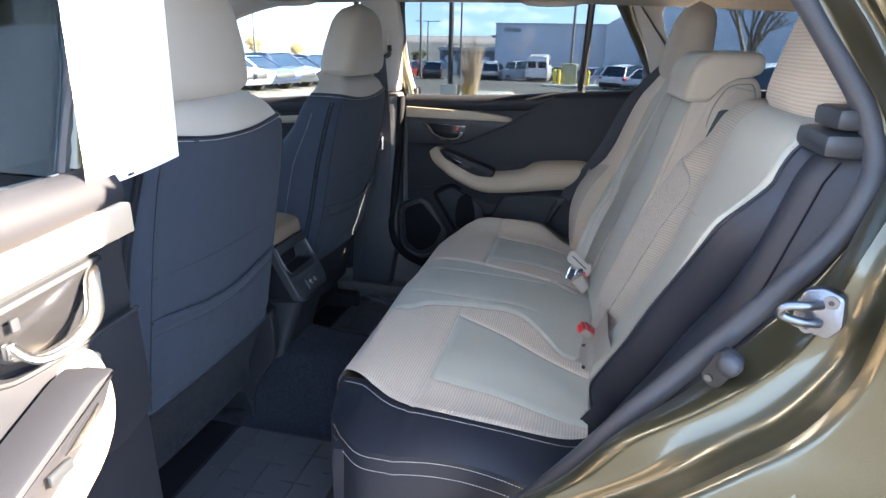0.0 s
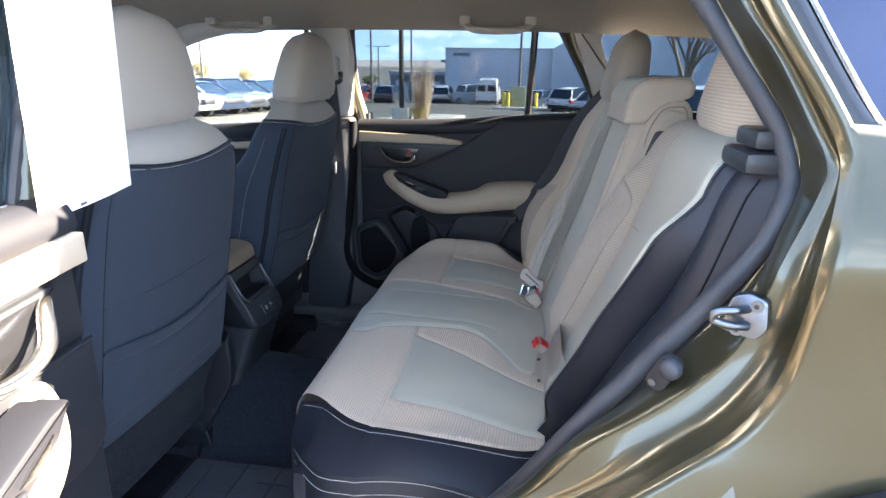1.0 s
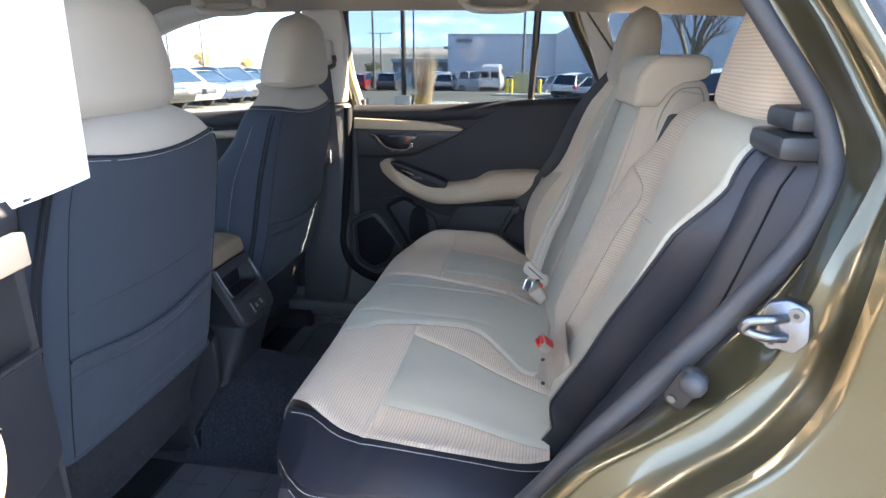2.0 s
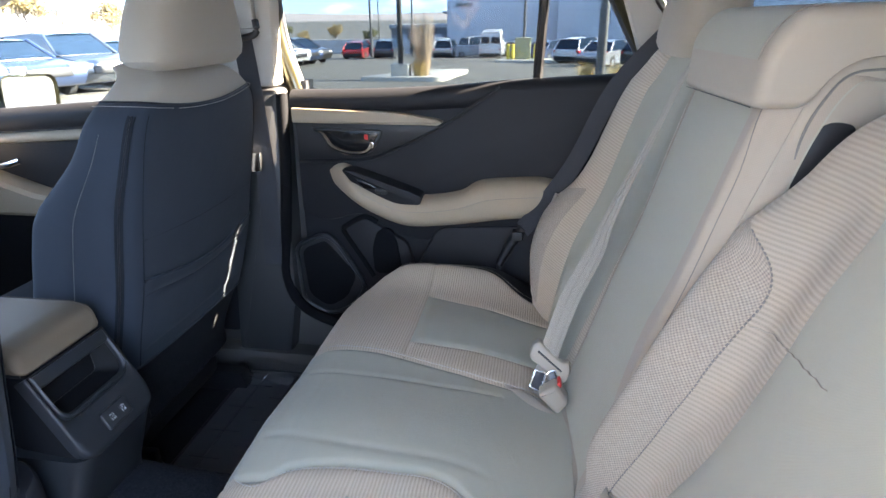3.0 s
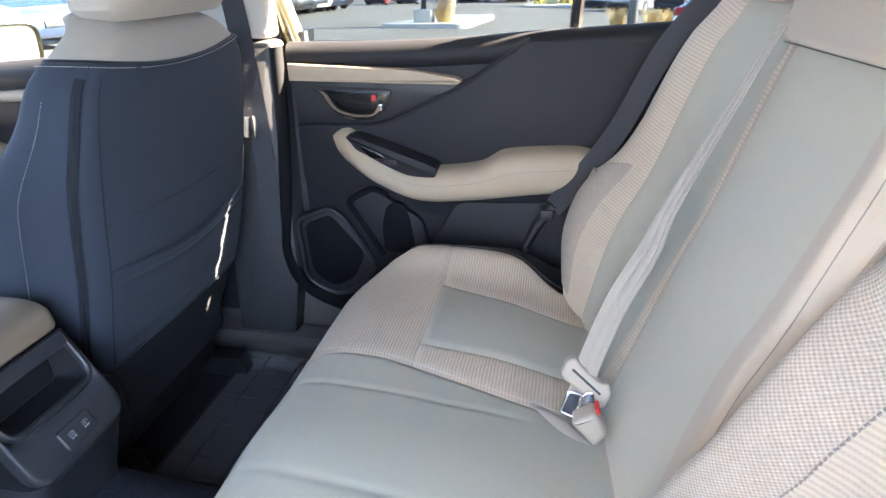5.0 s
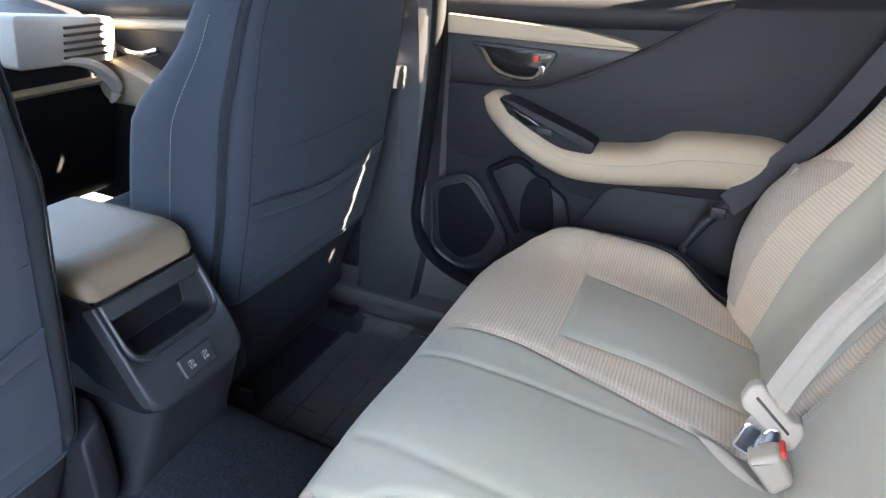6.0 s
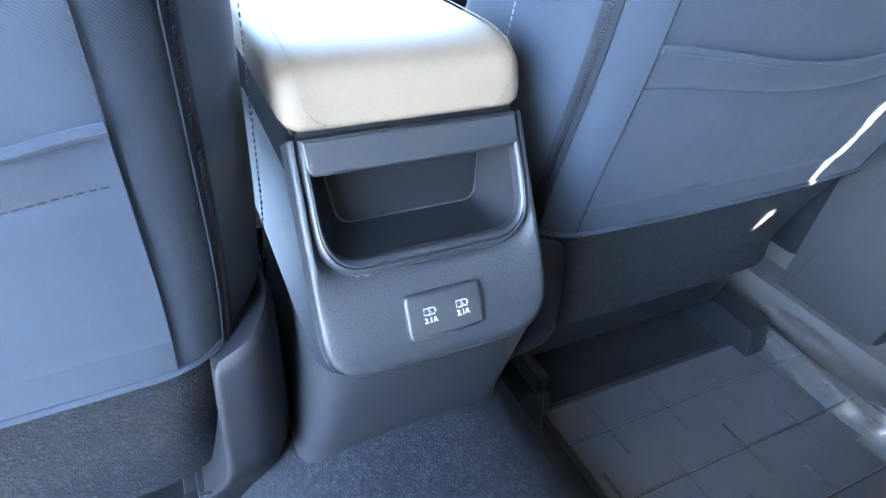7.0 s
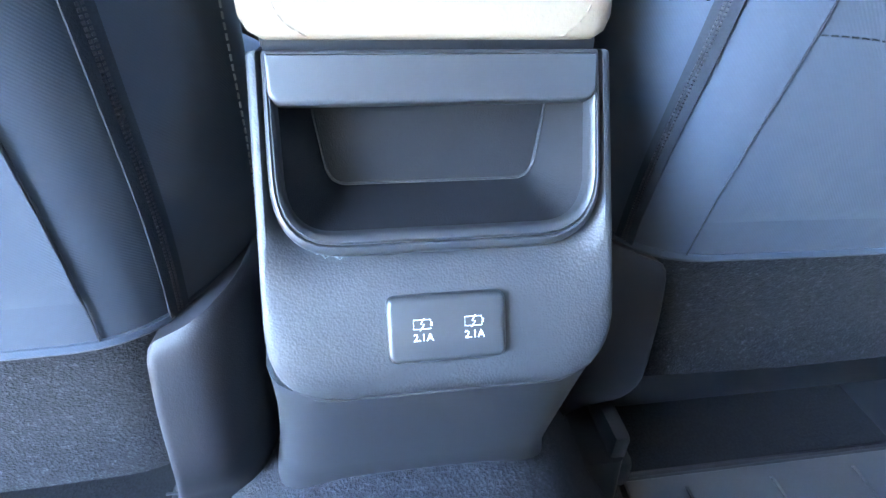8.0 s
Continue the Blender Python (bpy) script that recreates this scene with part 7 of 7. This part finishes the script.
lamp_post(2.34, 17, 8, 0.12, m_gpole, "grey lamp post near the grasses")
lamp_post(-26, 40, 8, 0.1, m_gpole, "tall grey lamp post beyond the parked row")
lamp_post(-28, 48, 6, 0.1, m_gpole, "tall grey lamp post beyond the parked row")


def tuft(x, y, z, w, h, n, mat, label, name="ornamental_grass"):
    """A clump of thin upright blades that lean outwards."""
    bm = bmesh.new()
    for i in range(n):
        a, r = random.uniform(0, 6.283), w * math.sqrt(random.random()) * 0.5
        bx, by = x + math.cos(a) * r * 0.5, y + math.sin(a) * r * 0.5
        hh = h * random.uniform(0.55, 1.0)
        lean = Vector((math.cos(a), math.sin(a), 0)) * r * random.uniform(0.5, 1.4)
        wd = Vector((math.cos(a + 1.57), math.sin(a + 1.57), 0)) * random.uniform(0.004, 0.008)
        p = [Vector((bx, by, z)), Vector((bx, by, z + hh * 0.6)) + lean * 0.4, Vector((bx, by, z + hh)) + lean]
        v = [bm.verts.new(p[0] - wd), bm.verts.new(p[0] + wd), bm.verts.new(p[1] + wd), bm.verts.new(p[1] - wd), bm.verts.new(p[2])]
        bm.faces.new(v[:4]), bm.faces.new((v[3], v[2], v[4]))
    return tagged(part(name, bm, mat), label, "grass clump", kind="stuff")


tuft(-3.62, 21.7, iz + 0.14, 0.95, 2.6, 260, m_reed2, "tall reddish dry ornamental grass on the island")
tuft(-3.75, 21.5, iz + 0.14, 0.7, 0.7, 300, m_reed, "short yellow dry grass on the island")
for gx, gy in ((2.75, 16.0), (3.2, 16.3), (3.75, 15.8), (4.3, 16.4), (1.95, 17.2)):
    tuft(gx, gy, gz(gx, gy) + 0.1, 0.55, 0.75, 260, m_reed, "yellow dry ornamental grass beside the parking bays")
isl2 = thing("kerb_island", "concrete kerbed strip with grasses", "kerb island", (3.0, 16.5, gz(3, 16)))
part("kerb", plate(rounded([(1.0, 15.2), (6.5, 14.8), (6.5, 17.6), (1.4, 18.4)], 0.4), lambda a, b, d: (a, b, gz(a, b) + 0.14 - d), 0, 0.4, 0.03), m_conc, isl2)
isl3 = thing("kerb_island", "concrete kerbed strip under the transformer", "kerb island", (0, 45, gz(0, 45)))
part("kerb", plate(rounded([(-2.6, 42), (2.5, 41.0), (3.0, 47), (-2.2, 47.5)], 0.5), lambda a, b, d: (a, b, gz(a, b) + 0.15 - d), 0, 0.4, 0.03), m_conc, isl3)
box_o = thing("transformer_cabinet", "green electrical cabinet among yellow bollards", "cabinet", (-0.8, 45, gz(0, 45)))
part("body", block((-1.32, 44.6, gz(0, 45)), (-0.2, 45.6, gz(0, 45) + 1.55), 0.04), m_green, box_o)
part("lid", block((-1.36, 44.56, gz(0, 45) + 1.55), (-0.16, 45.64, gz(0, 45) + 1.62), 0.02), m_green, box_o)
for bx in (-1.78, -1.45, 0.15, 0.62):
    b = thing("bollard", "yellow painted steel bollard", "bollard", (bx, 44.3, gz(0, 44.3)), "bollards")
    part("post", tube([(bx, 44.3, gz(0, 44.3)), (bx, 44.3, gz(0, 44.3) + 1.15), (bx, 44.3, gz(0, 44.3) + 1.2)], [0.13, 0.13, 0.07], 12), m_yel, b)

# large flat-roofed store and lower buildings
store = thing("store_building", "large grey blue flat-roofed store building with plain walls", "building", (10, 85, -3))
sz = -3.3
part("wall", block((-10.95, 75, sz - 0.5), (2.2, 110, 3.15), 0.03), m_wall, store)
part("parapet", block((-11.0, 74.93, 3.15), (2.25, 110, 3.35), 0.02), m_wall2, store)
part("tall_wall", plate([(2.2, sz - 0.5), (40, sz - 0.5), (40, 9.5), (9.0, 7.2), (2.2, 3.3)], lambda a, b, d: (a, 74.0 - 0.5 * (a - 2.2) + d, b), 0.0, 12.0, 0.03), m_wall, store)
part("sign_band", block((-9.9, 74.92, 2.35), (-7.9, 75.0, 2.75), 0.01), m_roof, store)
for lx in (-11.2, 4.2):
    part("wall_lamp", block((lx - 0.2, 74.4, 1.6), (lx + 0.3, 75.0, 1.9), 0.03), m_roof, store)
for i in range(5):
    part("wall_joint", block((-8.5 + i * 2.6, 74.985, sz), (-8.44 + i * 2.6, 75.01, 3.1), 0.0), m_wall2, store)
lowb = thing("low_building", "low grey building with a pale roof edge", "building", (-18, 95, -3))
part("wall", block((-22.9, 95, -3.8), (-13.8, 104, -0.35), 0.03), m_roof, lowb)
part("roof", block((-23.1, 94.6, -0.35), (-13.6, 104, 0.18), 0.03), m_wall2, lowb)
for i in range(3):
    part("door", block((-22.0 + i * 2.8, 94.95, -3.7), (-20.4 + i * 2.8, 95.02, -1.2), 0.0), m_wall, lowb)
fence = thing("block_wall", "long pale block wall behind the car park", "wall", (-40, 74, -3))
part("wall", block((-120, 74, -3.6), (-15.5, 74.4, -1.25), 0.02), m_wall2, fence)
hut = thing("utility_box", "pale utility enclosure on the lane", "enclosure", (-8.9, 62, -2.5))
part("body", block((-10.9, 62, -2.6), (-8.9, 63.5, -0.75), 0.03), m_wall2, hut)

# distant hills
hills = part("hills", grid(lambda u, v: (math.cos(lerp(-0.3, 3.6, u)) * lerp(700, 1400, v), math.sin(lerp(-0.3, 3.6, u)) * lerp(700, 1400, v), -6 + v * (16 + 12 * noise.noise((u * 7, 0.3, 5)) + 5 * noise.noise((u * 25, 0.7, 5)))), 160, 4), m_hill)
tagged(hills, "hazy brown distant hills", "hills", kind="structure")


def tree(x, y, h, spread, leaf, n, label, seed):
    """A tapered trunk, forking limbs and a crown of small leaf clumps, or bare twigs."""
    rnd = random.Random(seed)
    o = thing("tree", label, "tree", (x, y, gz(x, y)), "trees")
    z0 = gz(x, y)
    bm = bmesh.new()
    tips = []

    def limb(p, d, ln, r, depth):
        q = p + d * ln
        side_a = d.orthogonal().normalized()
        side_b = d.cross(side_a)
        k = 6 if depth < 2 else 4
        a = [bm.verts.new(p + (side_a * math.cos(i / k * 6.283) + side_b * math.sin(i / k * 6.283)) * r) for i in range(k)]
        b = [bm.verts.new(q + (side_a * math.cos(i / k * 6.283) + side_b * math.sin(i / k * 6.283)) * r * 0.65) for i in range(k)]
        for i in range(k):
            bm.faces.new((a[i], a[(i + 1) % k], b[(i + 1) % k], b[i]))
        if depth >= (5 if leaf is None else 4):
            tips.append(q)
            return
        for _ in range(3 if depth else 4):
            nd = (d + Vector((rnd.uniform(-1, 1), rnd.uniform(-1, 1), rnd.uniform(-0.2, 0.7))) * (0.75 * spread)).normalized()
            limb(p.lerp(q, rnd.uniform(0.6, 1.0)), nd, ln * rnd.uniform(0.55, 0.8), r * 0.6, depth + 1)
    limb(Vector((x, y, z0)), Vector((0, 0, 1)), h * 0.36, h * 0.022, 0)
    part("trunk", bm, m_bark, o)
    if leaf is not None:
        bl = bmesh.new()
        for _ in range(n):
            c = rnd.choice(tips) + Vector((rnd.gauss(0, 1), rnd.gauss(0, 1), rnd.gauss(0, 0.8))) * h * 0.045
            a = Vector((rnd.gauss(0, 1), rnd.gauss(0, 1), rnd.gauss(0, 1))).normalized() * h * rnd.uniform(0.012, 0.026)
            b = a.orthogonal().normalized() * a.length * 0.7
            bl.faces.new([bl.verts.new(c + w) for w in (a, b, -a, -b)])
        part("crown", bl, leaf, o, "", False)
    return o


tree(4.3, 14.2, 4.6, 1.0, None, 0, "bare young tree beside the parking bays", 3)
for i, (tx, ty, th, lf) in enumerate(((-21.5, 78, 3.4, m_olive), (-27, 80, 3.8, m_leaf), (-31, 79, 3.2, m_leaf), (-35, 82, 4.4, m_olive), (-40, 80, 4.0, m_leaf), (-46, 78, 4.6, m_leaf), (-52, 70, 7.0, m_leaf), (-50, 60, 7.4, None), (-48, 53, 7.0, m_leaf), (-46, 46, 7.6, m_leaf), (-44, 40, 7.0, None), (-41, 35, 6.6, m_leaf), (-43, 29, 7.0, m_leaf), (-42, 23, 7.4, None), (-43, 18, 7.0, m_leaf), (-40, 12, 7.2, m_leaf))):
    tree(tx, ty, th, 1.0, lf, 2400, "small roadside tree with autumn leaves" if lf else "bare leafless roadside tree", 10 + i)


# the rest of the car's outside: bonnet, rear corners, bumper and wheels
nose = rounded([(-1.58, 0.30), (-1.58, 1.03), (-2.05, 1.01), (-2.60, 0.92), (-2.78, 0.76), (-2.81, 0.48), (-2.72, 0.30)], [0.02, 0.02, 0.3, 0.15, 0.1, 0.08, 0.05], 5)
part("bonnet", loft([[(x, y, z) for x, z in shrink(nose, e)] for y, e in ((-0.90, 0.07), (-0.885, 0.025), (-0.84, 0.0), (0.84, 0.0), (0.885, 0.025), (0.90, 0.07))]), m_paint, shell, "olive painted bonnet and front wings")
for s in (1, -1):
    x0 = 0.92 if s > 0 else 1.72
    part("rear_quarter", block((x0, 0.775, 0.45), (2.18, 0.90, 1.21), 0.05, lambda a, b, c, s=s: (a, b * s, c)), m_paint, shell)
    part("rear_pillar", loft([[(2.02 - 0.5 * (z - 1.18), s * (y - 0.4 * (z - 1.18)), z) for y in (0.70, 0.83)] + [(1.86 - 0.4 * (z - 1.18), s * (y - 0.4 * (z - 1.18)), z) for y in (0.83, 0.70)] for z in (1.18, 1.56)]), m_paint, shell)
    for wx in (-2.02, 1.36):
        wz = gz(0, 0.80 * s) + 0.355
        ring_y = lambda d, r: [(wx + math.cos(i / 32 * 6.283) * r, s * (0.70 + d), wz + math.sin(i / 32 * 6.283) * r) for i in range(32)]
        wheel_p = part("wheel", loft([ring_y(d, r) for d, r in ((0.0, 0.30), (0.02, 0.345), (0.06, 0.355), (0.16, 0.355), (0.20, 0.342), (0.215, 0.25))]), m_tyre, shell, "black road tyre on an alloy rim")
        part("rim", loft([ring_y(d, r) for d, r in ((0.205, 0.245), (0.212, 0.20), (0.205, 0.06), (0.212, 0.03))]), m_rim, wheel_p)
part("rear_bumper", block((2.10, -0.88, 0.38), (2.30, 0.88, 0.82), 0.06), m_paint, shell)
part("tailgate_skin", block((2.185, -0.78, 0.82), (2.23, 0.78, 1.17), 0.02), m_paint, shell)
